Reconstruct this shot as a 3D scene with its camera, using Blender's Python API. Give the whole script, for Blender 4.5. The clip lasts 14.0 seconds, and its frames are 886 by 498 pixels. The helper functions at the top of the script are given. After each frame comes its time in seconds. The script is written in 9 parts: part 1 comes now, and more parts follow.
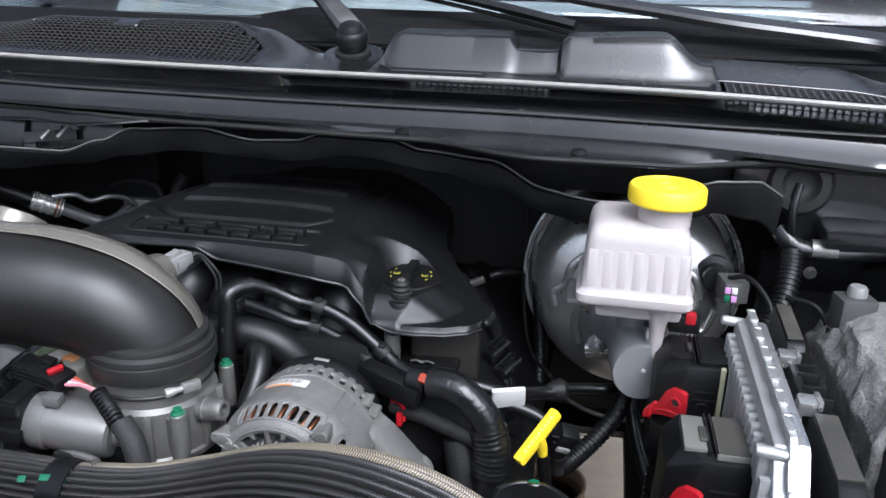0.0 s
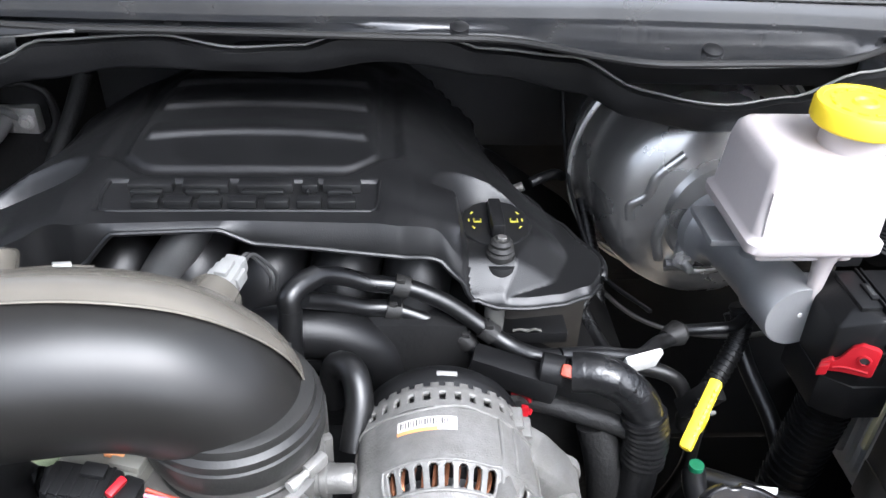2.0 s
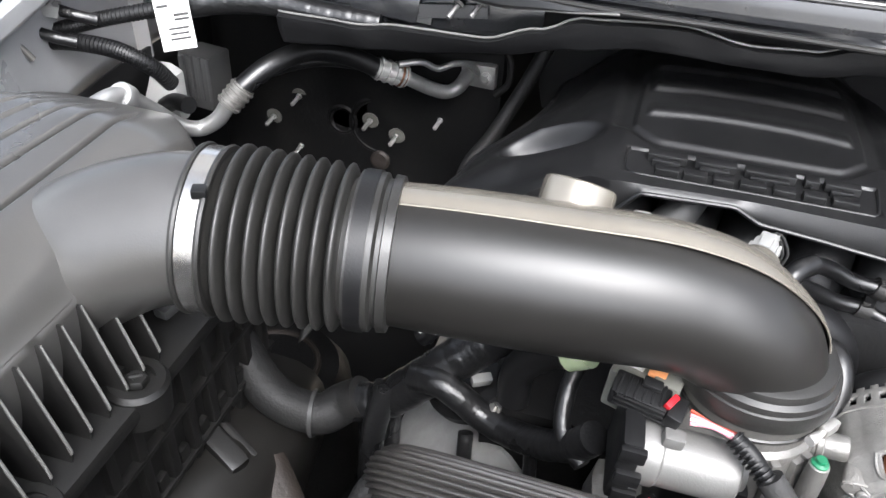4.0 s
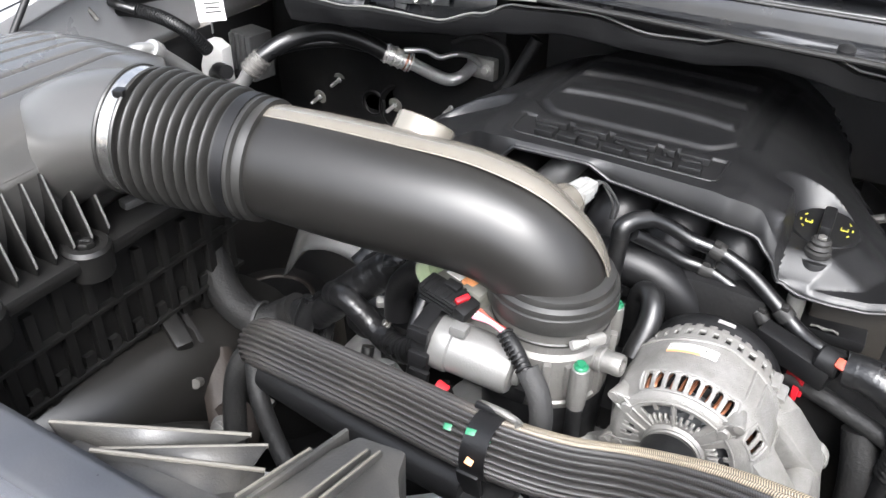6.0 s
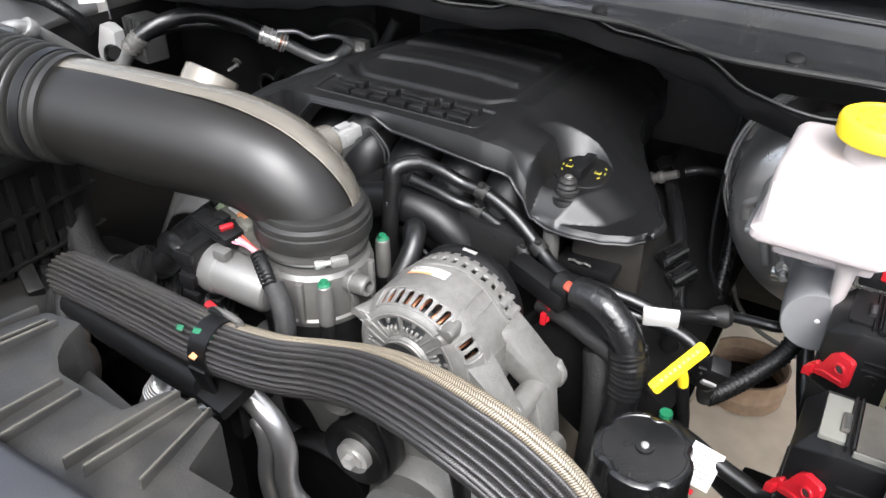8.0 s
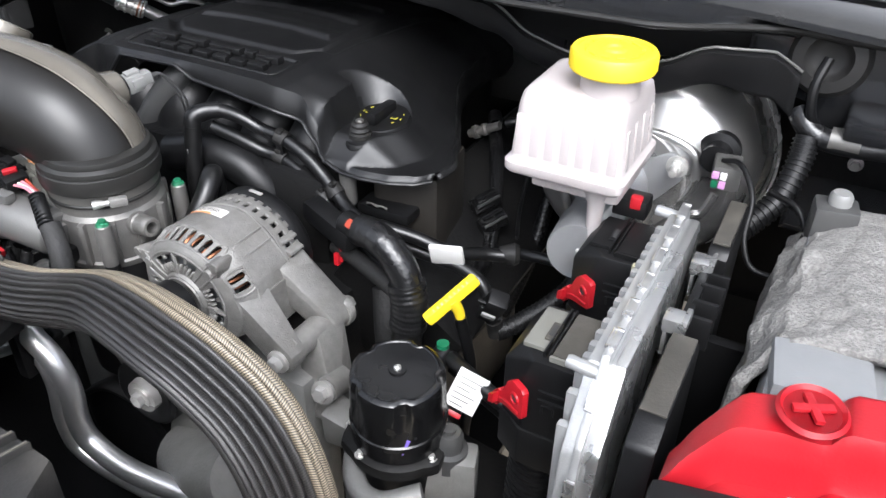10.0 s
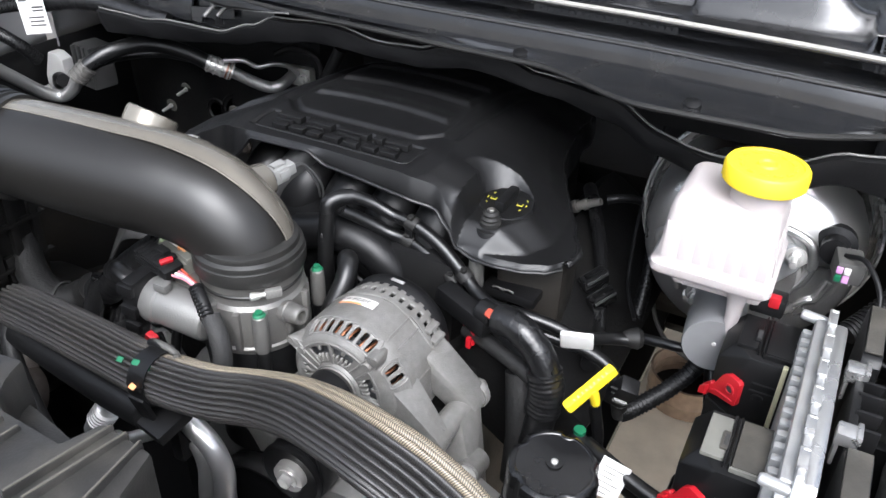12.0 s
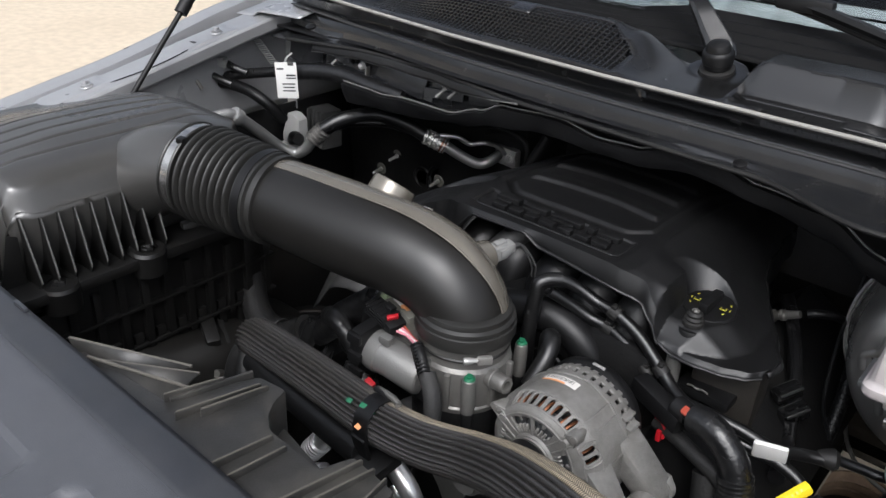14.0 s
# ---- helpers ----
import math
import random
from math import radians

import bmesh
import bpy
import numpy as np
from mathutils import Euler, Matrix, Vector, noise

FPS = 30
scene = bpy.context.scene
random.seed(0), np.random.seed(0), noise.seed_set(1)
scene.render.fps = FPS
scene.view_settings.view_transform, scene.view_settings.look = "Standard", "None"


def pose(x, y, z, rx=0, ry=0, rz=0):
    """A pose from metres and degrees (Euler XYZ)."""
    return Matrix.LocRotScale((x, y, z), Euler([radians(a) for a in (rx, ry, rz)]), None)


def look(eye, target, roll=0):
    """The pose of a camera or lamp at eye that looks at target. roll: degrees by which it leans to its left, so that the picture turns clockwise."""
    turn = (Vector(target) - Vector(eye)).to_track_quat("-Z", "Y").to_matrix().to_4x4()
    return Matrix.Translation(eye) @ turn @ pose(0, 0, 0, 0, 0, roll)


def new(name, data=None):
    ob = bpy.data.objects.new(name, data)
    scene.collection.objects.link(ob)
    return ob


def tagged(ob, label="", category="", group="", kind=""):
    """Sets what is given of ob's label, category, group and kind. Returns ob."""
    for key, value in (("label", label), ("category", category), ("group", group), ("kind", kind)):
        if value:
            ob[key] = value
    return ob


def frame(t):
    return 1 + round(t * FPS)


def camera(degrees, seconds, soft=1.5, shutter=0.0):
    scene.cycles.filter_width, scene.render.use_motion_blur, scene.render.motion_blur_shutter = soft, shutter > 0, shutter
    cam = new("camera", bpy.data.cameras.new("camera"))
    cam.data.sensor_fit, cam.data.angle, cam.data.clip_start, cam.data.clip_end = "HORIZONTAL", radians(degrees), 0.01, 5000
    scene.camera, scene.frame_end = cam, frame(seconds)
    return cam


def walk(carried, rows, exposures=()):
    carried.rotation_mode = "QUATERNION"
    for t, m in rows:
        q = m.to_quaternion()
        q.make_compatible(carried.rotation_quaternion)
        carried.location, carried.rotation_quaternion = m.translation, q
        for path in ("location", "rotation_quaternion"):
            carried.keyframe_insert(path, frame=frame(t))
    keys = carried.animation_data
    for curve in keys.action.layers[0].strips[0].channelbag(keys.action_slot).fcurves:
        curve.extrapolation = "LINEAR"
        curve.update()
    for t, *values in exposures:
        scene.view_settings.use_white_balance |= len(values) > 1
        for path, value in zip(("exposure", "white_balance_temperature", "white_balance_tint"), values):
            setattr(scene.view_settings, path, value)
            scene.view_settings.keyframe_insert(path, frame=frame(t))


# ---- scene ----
cam = camera(58.1, 14.0)
PATH = [
    (0, (0.0000, 0.0000, 1.5000), (-0.3594, 1.8448, 0.8162), 1.38),
    (0.5, (-0.0301, 0.0750, 1.4884), (-0.1929, 1.9427, 0.7918), 1.82),
    (1, (-0.0726, 0.1522, 1.4797), (-0.1096, 1.9369, 0.5777), 2.05),
    (1.5, (-0.1608, 0.2083, 1.5193), (-0.0710, 1.8829, 0.4295), 2.23),
    (2, (-0.2718, 0.2149, 1.5377), (-0.1474, 1.8593, 0.4061), 2.33),
    (2.5, (-0.3858, 0.2147, 1.5334), (-0.2062, 1.8218, 0.3566), 3.44),
    (3, (-0.4860, 0.1859, 1.5487), (-0.4416, 1.7895, 0.3543), 3.01),
    (3.2, (-0.5100, 0.1680, 1.5520), (-0.5800, 1.7690, 0.3570), 2.80),
    (5.3, (-0.2992, 0.0525, 1.5987), (-1.0438, 1.5060, 0.4441), 1.69),
    (5.5, (-0.2576, 0.0500, 1.5878), (-1.0408, 1.4962, 0.4498), 1.28),
    (6, (-0.1896, 0.0567, 1.5706), (-0.9964, 1.5003, 0.4458), 1.23),
    (6.5, (-0.1578, 0.0606, 1.5493), (-0.9950, 1.4908, 0.4297), 0.68),
    (7, (-0.0937, 0.0721, 1.5549), (-0.9535, 1.4998, 0.4493), 0.32),
    (7.5, (-0.0185, 0.0666, 1.5561), (-0.8610, 1.5113, 0.4593), 0.79),
    (8, (0.0576, 0.0798, 1.5540), (-0.7894, 1.5248, 0.4610), 0.62),
    (8.5, (0.1376, 0.1147, 1.5323), (-0.6794, 1.5745, 0.4361), 1.43),
    (9, (0.2006, 0.1280, 1.5163), (-0.6157, 1.5841, 0.4147), 1.33),
    (9.2, (0.2224, 0.1296, 1.5130), (-0.5808, 1.5905, 0.4081), 1.49),
    (11.3, (0.2353, 0.0861, 1.5680), (-0.5245, 1.5737, 0.4682), 0.88),
    (11.5, (0.1920, 0.0701, 1.5753), (-0.5632, 1.5686, 0.4871), 1.26),
    (12, (0.1023, 0.0707, 1.6025), (-0.6705, 1.5671, 0.5239), 1.80),
    (12.5, (0.0039, 0.0660, 1.6170), (-0.7735, 1.5964, 0.5906), 3.03),
    (13, (-0.0567, 0.0553, 1.6305), (-0.9553, 1.5415, 0.6387), 2.91),
    (13.5, (-0.0662, 0.0303, 1.6412), (-1.0948, 1.4453, 0.6718), 2.92),
    (14, (0.0709, -0.0066, 1.6419), (-1.0551, 1.3502, 0.6979), 3.11),
]
walk(cam, [(t, look(eye, target, roll)) for t, eye, target, roll in PATH],
     exposures=[(0.0, 0.68, 5600, 11), (1.0, 0.93, 5600, 11), (1.5, 1.48, 5600, 11), (2.5, 1.74, 5950, 11), (3.0, 2.06, 6000, 11), (5.5, 1.23, 6100, 11), (6.0, 1.98, 6100, 11), (6.5, 2.18, 6100, 11), (7.0, 2.2, 6000, 11), (7.5, 2.13, 6000, 11), (8.0, 1.53, 6100, 11), (9.0, 1.13, 6000, 11), (11.5, 1.08, 5900, 11), (12.0, 1.18, 5900, 11), (12.5, 1.28, 5900, 11), (13.0, 0.83, 6000, 11), (14.0, 0.28, 6050, 11)])

# ---- light ----
world = bpy.data.worlds.new("sky")
scene.world = world
world.use_nodes = True
wn, wl = world.node_tree.nodes, world.node_tree.links
wn.clear()
sky = wn.new("ShaderNodeTexSky")
sky.sky_type = "NISHITA"
sky.sun_disc = False
sky.sun_elevation, sky.sun_rotation = radians(47), radians(150)
sky.air_density, sky.dust_density, sky.ozone_density = 1.0, 6.0, 0.6
back = wn.new("ShaderNodeBackground")
back.inputs["Strength"].default_value = 0.12
out = wn.new("ShaderNodeOutputWorld")
haze = wn.new("ShaderNodeHueSaturation")
haze.inputs["Saturation"].default_value = 0.5
wl.new(sky.outputs[0], haze.inputs["Color"])
# broken white cloud over the whole sky
white = wn.new("ShaderNodeHueSaturation")
white.inputs["Saturation"].default_value, white.inputs["Value"].default_value = 0.12, 1.9
wl.new(sky.outputs[0], white.inputs["Color"])
where = wn.new("ShaderNodeTexCoord")
puffs = wn.new("ShaderNodeTexNoise")
puffs.inputs["Scale"].default_value, puffs.inputs["Detail"].default_value = 2.6, 7
wl.new(where.outputs["Generated"], puffs.inputs["Vector"])
cover = wn.new("ShaderNodeMapRange")
cover.interpolation_type = "SMOOTHSTEP"
cover.inputs["From Min"].default_value, cover.inputs["From Max"].default_value = 0.44, 0.60
wl.new(puffs.outputs["Fac"], cover.inputs["Value"])
clouds = wn.new("ShaderNodeMix")
clouds.data_type = "RGBA"
wl.new(cover.outputs["Result"], clouds.inputs["Factor"])
wl.new(haze.outputs[0], clouds.inputs["A"])
wl.new(white.outputs[0], clouds.inputs["B"])
wl.new(clouds.outputs["Result"], back.inputs["Color"])
wl.new(back.outputs[0], out.inputs["Surface"])

sun = new("sun", bpy.data.lights.new("sun", "SUN"))
sun.data.energy, sun.data.angle, sun.data.color = 1.6, radians(32), (1.0, 0.96, 0.90)
sun.matrix_world = look((1.3, -2.3, 3.3), (0, 0, 0))


# ---- materials ----
def material(name, colour, rough=0.5, metal=0.0, vary=0.15, grain=60.0, bump=0.1, bump_scale=400.0, stain=0.0, stain_scale=8.0,
             stain_colour=None, coat=0.0, spec=0.5, wear=0.08):
    m = bpy.data.materials.new(name)
    m.use_nodes = True
    n, l = m.node_tree.nodes, m.node_tree.links
    p = n["Principled BSDF"]
    p.inputs["Metallic"].default_value = metal
    p.inputs["Specular IOR Level"].default_value = spec
    p.inputs["Coat Weight"].default_value = coat
    p.inputs["Coat Roughness"].default_value = 0.15
    tc = n.new("ShaderNodeTexCoord")
    big = n.new("ShaderNodeTexNoise")
    big.inputs["Scale"].default_value, big.inputs["Detail"].default_value = stain_scale, 6
    fine = n.new("ShaderNodeTexNoise")
    fine.inputs["Scale"].default_value, fine.inputs["Detail"].default_value = grain, 5
    l.new(tc.outputs["Object"], big.inputs["Vector"])
    l.new(tc.outputs["Object"], fine.inputs["Vector"])
    dark = tuple(c * (1 - vary) for c in colour)
    light = tuple(min(1, c * (1 + vary)) for c in colour)
    mix = n.new("ShaderNodeMix")
    mix.data_type = "RGBA"
    mix.inputs["A"].default_value, mix.inputs["B"].default_value = (*dark, 1), (*light, 1)
    l.new(fine.outputs["Fac"], mix.inputs["Factor"])
    colour_out = mix.outputs["Result"]
    if stain > 0:
        ramp = n.new("ShaderNodeMapRange")
        ramp.interpolation_type = "SMOOTHSTEP"
        ramp.inputs["From Min"].default_value, ramp.inputs["From Max"].default_value = 0.40, 0.76
        ramp.inputs["To Max"].default_value = stain
        l.new(big.outputs["Fac"], ramp.inputs["Value"])
        over = n.new("ShaderNodeMix")
        over.data_type = "RGBA"
        over.inputs["B"].default_value = (*(stain_colour or tuple(c * 0.5 for c in colour)), 1)
        l.new(ramp.outputs["Result"], over.inputs["Factor"])
        l.new(colour_out, over.inputs["A"])
        colour_out = over.outputs["Result"]
    l.new(colour_out, p.inputs["Base Color"])
    rr = n.new("ShaderNodeMapRange")
    rr.inputs["From Min"].default_value, rr.inputs["From Max"].default_value = 0.3, 0.7
    rr.inputs["To Min"].default_value, rr.inputs["To Max"].default_value = max(0.02, rough - wear), min(1, rough + wear)
    l.new(big.outputs["Fac"], rr.inputs["Value"])
    l.new(rr.outputs["Result"], p.inputs["Roughness"])
    if bump > 0:
        tiny = n.new("ShaderNodeTexNoise")
        tiny.inputs["Scale"].default_value, tiny.inputs["Detail"].default_value = bump_scale, 3
        l.new(tc.outputs["Object"], tiny.inputs["Vector"])
        b = n.new("ShaderNodeBump")
        b.inputs["Strength"].default_value, b.inputs["Distance"].default_value = bump, 0.002
        l.new(tiny.outputs["Fac"], b.inputs["Height"])
        l.new(b.outputs["Normal"], p.inputs["Normal"])
    return m


M_COVER = material("textured_black_plastic", (0.0053, 0.0053, 0.0056), 0.41, vary=0.25, bump=0.16, bump_scale=1100, stain=0.3, stain_colour=(0.00715, 0.00715, 0.007345), stain_scale=30, spec=0.5, wear=0.06)
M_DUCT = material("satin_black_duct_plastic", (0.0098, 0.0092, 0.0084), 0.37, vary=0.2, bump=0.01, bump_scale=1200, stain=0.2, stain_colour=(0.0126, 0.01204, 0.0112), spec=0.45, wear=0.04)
M_RUBBER = material("grey_black_rubber", (0.0126, 0.01225, 0.0119), 0.55, vary=0.2, bump=0.12, bump_scale=500, stain=0.4, stain_colour=(0.0245, 0.0238, 0.0217), stain_scale=16, spec=0.3)
M_BLACK = material("black_plastic", (0.0052, 0.0052, 0.005525), 0.42, vary=0.25, bump=0.08, bump_scale=600, stain=0.3, stain_colour=(0.0091, 0.0091, 0.0091), spec=0.3)
M_TAPE = material("wrinkled_black_tape", (0.007, 0.007, 0.00735), 0.30, vary=0.2, bump=0.35, bump_scale=170, wear=0.12)
M_LOOM = material("dusty_black_loom", (0.0091, 0.0091, 0.00924), 0.6, vary=0.3, bump=0.4, bump_scale=300, stain=0.4, stain_colour=(0.0182, 0.0175, 0.0161), stain_scale=20, spec=0.3)
M_HOSE = material("black_coolant_hose", (0.0052, 0.0052, 0.005525), 0.34, vary=0.2, bump=0.08, bump_scale=300, stain=0.3, stain_colour=(0.0143, 0.01365, 0.01235), stain_scale=12, spec=0.5)
M_GREYP = material("dusty_grey_plastic", (0.038, 0.0385, 0.039), 0.5, vary=0.2, bump=0.1, bump_scale=500, stain=0.55, stain_colour=(0.085, 0.082, 0.075), stain_scale=9)
M_PANEL = material("dark_slate_panel_plastic", (0.074, 0.077, 0.086), 0.46, vary=0.12, bump=0.12, bump_scale=1100, stain=0.15, stain_colour=(0.095, 0.095, 0.097), spec=0.4)
M_ALU = material("cast_aluminium", (0.44, 0.43, 0.41), 0.42, metal=0.75, vary=0.22, grain=90, bump=0.35, bump_scale=420, stain=0.5, stain_colour=(0.26, 0.25, 0.23), stain_scale=22)
M_ALT = material("dull_alternator_casting", (0.205, 0.200, 0.190), 0.46, metal=0.35, vary=0.25, grain=160, bump=0.35, bump_scale=650, stain=0.7, stain_colour=(0.125, 0.118, 0.106), stain_scale=24)
M_FAN = material("grey_fan_metal", (0.13, 0.135, 0.14), 0.45, metal=0.6, vary=0.15, bump=0.1)
M_THROTTLE = material("warm_grey_throttle_casting", (0.175, 0.170, 0.16), 0.46, metal=0.55, vary=0.15, grain=100, bump=0.25, bump_scale=420, stain=0.4, stain_colour=(0.17, 0.166, 0.155), stain_scale=24)
M_MOTOR = material("pale_motor_casting", (0.165, 0.163, 0.157), 0.42, metal=0.45, vary=0.08, bump=0.12, bump_scale=500, stain=0.3, stain_colour=(0.2, 0.195, 0.185), stain_scale=20)
M_PIPE = material("bright_aluminium_pipe", (0.80, 0.80, 0.80), 0.33, metal=0.9, vary=0.06, bump=0.03, bump_scale=500, stain=0.3, stain_colour=(0.62, 0.62, 0.61), stain_scale=16, wear=0.06)
M_CLAMP = material("dull_steel_band", (0.16, 0.155, 0.145), 0.42, metal=0.6, vary=0.2, bump=0.08, stain=0.4, stain_colour=(0.09, 0.088, 0.08), stain_scale=30)
# black duct plastic with its champagne sheen built into the base colour
M_DUCTTOP = material("duct_plastic_painted_sheen", (0.232, 0.213, 0.180), 0.25, metal=0.58, vary=0.08, bump=0.01, bump_scale=900, stain=0.2, stain_colour=(0.165, 0.150, 0.125), stain_scale=5, spec=0.8, wear=0.03)
M_BELLOWS = material("grey_black_bellows_rubber", (0.0150, 0.0146, 0.0136), 0.42, vary=0.2, bump=0.1, bump_scale=500, stain=0.5, stain_colour=(0.0273, 0.02665, 0.0247), stain_scale=18)
M_FLAP = material("black_flap_plastic", (0.006375, 0.006375, 0.00675), 0.40, vary=0.25, bump=0.12, bump_scale=300, stain=0.5, stain_colour=(0.0105, 0.0105, 0.01088), stain_scale=25, spec=0.5, wear=0.08)
M_WIPER = material("satin_black_painted_steel", (0.012, 0.012, 0.0125), 0.26, vary=0.15, bump=0.02, spec=0.7)
M_STRIPR = material("matte_black_rubber_strip", (0.006, 0.006, 0.0062), 0.75, vary=0.2, bump=0.1, bump_scale=400, spec=0.15)
M_CAPB = material("glossy_black_moulding", (0.006, 0.006, 0.0063), 0.22, vary=0.2, bump=0.05, bump_scale=300, stain=0.3, stain_colour=(0.012, 0.012, 0.012), stain_scale=40, spec=0.6)
M_LOOMG = material("grey_cloth_tape", (0.022, 0.022, 0.0223), 0.62, vary=0.25, bump=0.35, bump_scale=350, stain=0.5, stain_colour=(0.036, 0.035, 0.033), stain_scale=40, spec=0.3)
M_BEAD = material("pale_edge_bead", (0.10, 0.099, 0.094), 0.38, vary=0.2, bump=0.05)
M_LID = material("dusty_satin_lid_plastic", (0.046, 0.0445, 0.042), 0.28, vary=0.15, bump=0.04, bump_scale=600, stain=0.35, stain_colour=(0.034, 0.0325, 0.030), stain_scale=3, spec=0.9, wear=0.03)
M_EDGE = material("drawn_edge_highlight", (0.26, 0.25, 0.23), 0.3, vary=0.2, bump=0.05)
M_ECU = material("bright_pressed_aluminium", (0.60, 0.60, 0.595), 0.28, metal=0.88, vary=0.06, bump=0.05, bump_scale=500, stain=0.35, stain_colour=(0.50, 0.50, 0.48), stain_scale=30)
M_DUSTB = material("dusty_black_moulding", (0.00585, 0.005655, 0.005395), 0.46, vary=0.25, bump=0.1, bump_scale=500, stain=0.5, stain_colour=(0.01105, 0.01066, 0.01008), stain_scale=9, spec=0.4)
M_INLET = material("brown_grey_inlet_plastic", (0.0098, 0.00931, 0.00854), 0.36, vary=0.2, bump=0.05, bump_scale=500, stain=0.4, stain_colour=(0.0112, 0.01064, 0.0098), stain_scale=9)
M_DULLPIPE = material("dull_aluminium_pipe", (0.40, 0.40, 0.395), 0.36, metal=0.75, vary=0.12, bump=0.06, bump_scale=400, stain=0.5, stain_colour=(0.29, 0.285, 0.275), stain_scale=22)
M_BAND = material("polished_steel_band", (0.56, 0.55, 0.53), 0.22, metal=0.95, vary=0.1, bump=0.04, bump_scale=300, stain=0.3, stain_colour=(0.34, 0.33, 0.31), stain_scale=20)
M_SHROUD = material("dusty_brown_grey_shroud", (0.024, 0.0235, 0.0225), 0.44, vary=0.35, grain=70, bump=0.12, bump_scale=600, stain=0.75, stain_colour=(0.062, 0.058, 0.051), stain_scale=30)
M_PALEP = material("pale_grey_plastic", (0.30, 0.30, 0.295), 0.42, vary=0.12, bump=0.06, bump_scale=500, stain=0.5, stain_colour=(0.22, 0.215, 0.20), stain_scale=20)
M_RIBEDGE = material("pale_rib_edge", (0.095, 0.088, 0.075), 0.5, vary=0.3, bump=0.1, stain=0.5, stain_colour=(0.05, 0.047, 0.042), stain_scale=60)
M_RUST = material("rusty_dark_steel", (0.022, 0.017, 0.014), 0.6, metal=0.2, vary=0.4, grain=60, bump=0.3, bump_scale=200, stain=0.6, stain_colour=(0.016, 0.014, 0.013), stain_scale=25)
M_RIM = material("brown_rust_steel", (0.20, 0.135, 0.085), 0.75, metal=0.1, vary=0.35, grain=50, bump=0.3, bump_scale=150, stain=0.6, stain_colour=(0.10, 0.068, 0.045), stain_scale=14)
M_LEVER = material("light_grey_lever_plastic", (0.42, 0.42, 0.41), 0.45, vary=0.06, bump=0.05)
M_SLIDER = material("dusty_olive_grey_plastic", (0.135, 0.134, 0.118), 0.45, vary=0.15, bump=0.08)
M_STRIP = material("smooth_slate_band", (0.030, 0.032, 0.037), 0.34, vary=0.2, bump=0.05, bump_scale=500, stain=0.4, stain_colour=(0.05, 0.05, 0.052), stain_scale=20)
M_HEAD = material("grey_head_cover_casting", (0.30, 0.30, 0.295), 0.42, metal=0.3, vary=0.25, grain=50, bump=0.25, bump_scale=260, stain=0.5, stain_colour=(0.15, 0.147, 0.14), stain_scale=16)
M_PAPER = material("scuffed_label_paper", (0.62, 0.60, 0.57), 0.5, vary=0.06, bump=0.05)
M_STEEL = material("zinc_plated_steel", (0.55, 0.54, 0.52), 0.3, metal=0.6, vary=0.15, bump=0.08, stain=0.25, stain_colour=(0.34, 0.33, 0.3))
M_BOOST = material("satin_grey_plated_steel", (0.50, 0.495, 0.485), 0.27, metal=0.88, vary=0.06, bump=0.02, bump_scale=500, stain=0.15, stain_colour=(0.39, 0.385, 0.375), stain_scale=5, wear=0.05)
M_MC = material("anodised_grey_aluminium", (0.33, 0.335, 0.34), 0.38, metal=0.6, vary=0.1, bump=0.08)
M_TANK = material("milky_translucent_plastic", (0.42, 0.385, 0.378), 0.34, vary=0.03, bump=0.06, bump_scale=300, stain=0.15, stain_colour=(0.33, 0.30, 0.295), stain_scale=10)
M_TANK.node_tree.nodes["Principled BSDF"].inputs["Subsurface Weight"].default_value = 0.35
M_TANK.node_tree.nodes["Principled BSDF"].inputs["Subsurface Radius"].default_value = (0.02, 0.018, 0.017)
M_YELLOW = material("yellow_plastic", (0.84, 0.62, 0.02), 0.4, vary=0.06, bump=0.05)
M_YELLOWT = material("yellow_print", (0.30, 0.27, 0.03), 0.5, vary=0.05, bump=0)
M_RED = material("red_plastic", (0.34, 0.008, 0.014), 0.36, vary=0.1, bump=0.08, bump_scale=500, stain=0.15, stain_colour=(0.34, 0.016, 0.02))
M_ORANGE = material("orange_tape", (0.30, 0.04, 0.018), 0.45, vary=0.15, bump=0.2)
M_GREEN = material("green_paint_mark", (0.010, 0.12, 0.055), 0.4, vary=0.1, bump=0.1)
M_PURPLE = material("purple_paint_mark", (0.2, 0.13, 0.55), 0.5, vary=0.1, bump=0)
M_WHITE = material("white_label_paper", (0.60, 0.595, 0.575), 0.5, vary=0.04, bump=0.05)
M_INK = material("black_print", (0.03, 0.03, 0.03), 0.5, vary=0.05, bump=0)
M_LINK = material("orange_print", (0.7, 0.3, 0.12), 0.5, vary=0.05, bump=0)
M_COPPER = material("copper_winding", (0.17, 0.07, 0.035), 0.4, metal=0.8, vary=0.2, bump=0.1)
M_PAINT = material("dark_metallic_body_paint", (0.014, 0.0145, 0.016), 0.22, metal=0.1, vary=0.15, bump=0.02, stain=0.2, stain_colour=(0.035, 0.033, 0.029), stain_scale=40, coat=0.6, spec=0.5, wear=0.06)
M_SILVER = material("grey_metallic_body_paint", (0.34, 0.343, 0.35), 0.33, metal=0.35, vary=0.06, bump=0.02, stain=0.3, stain_colour=(0.29, 0.29, 0.29), stain_scale=7, coat=0.5)
M_COWL = material("grained_grey_black_cowl_plastic", (0.007, 0.007, 0.00735), 0.25, vary=0.2, bump=0.05, bump_scale=1200, stain=0.3, stain_colour=(0.0154, 0.0147, 0.0133), spec=0.8, wear=0.05)
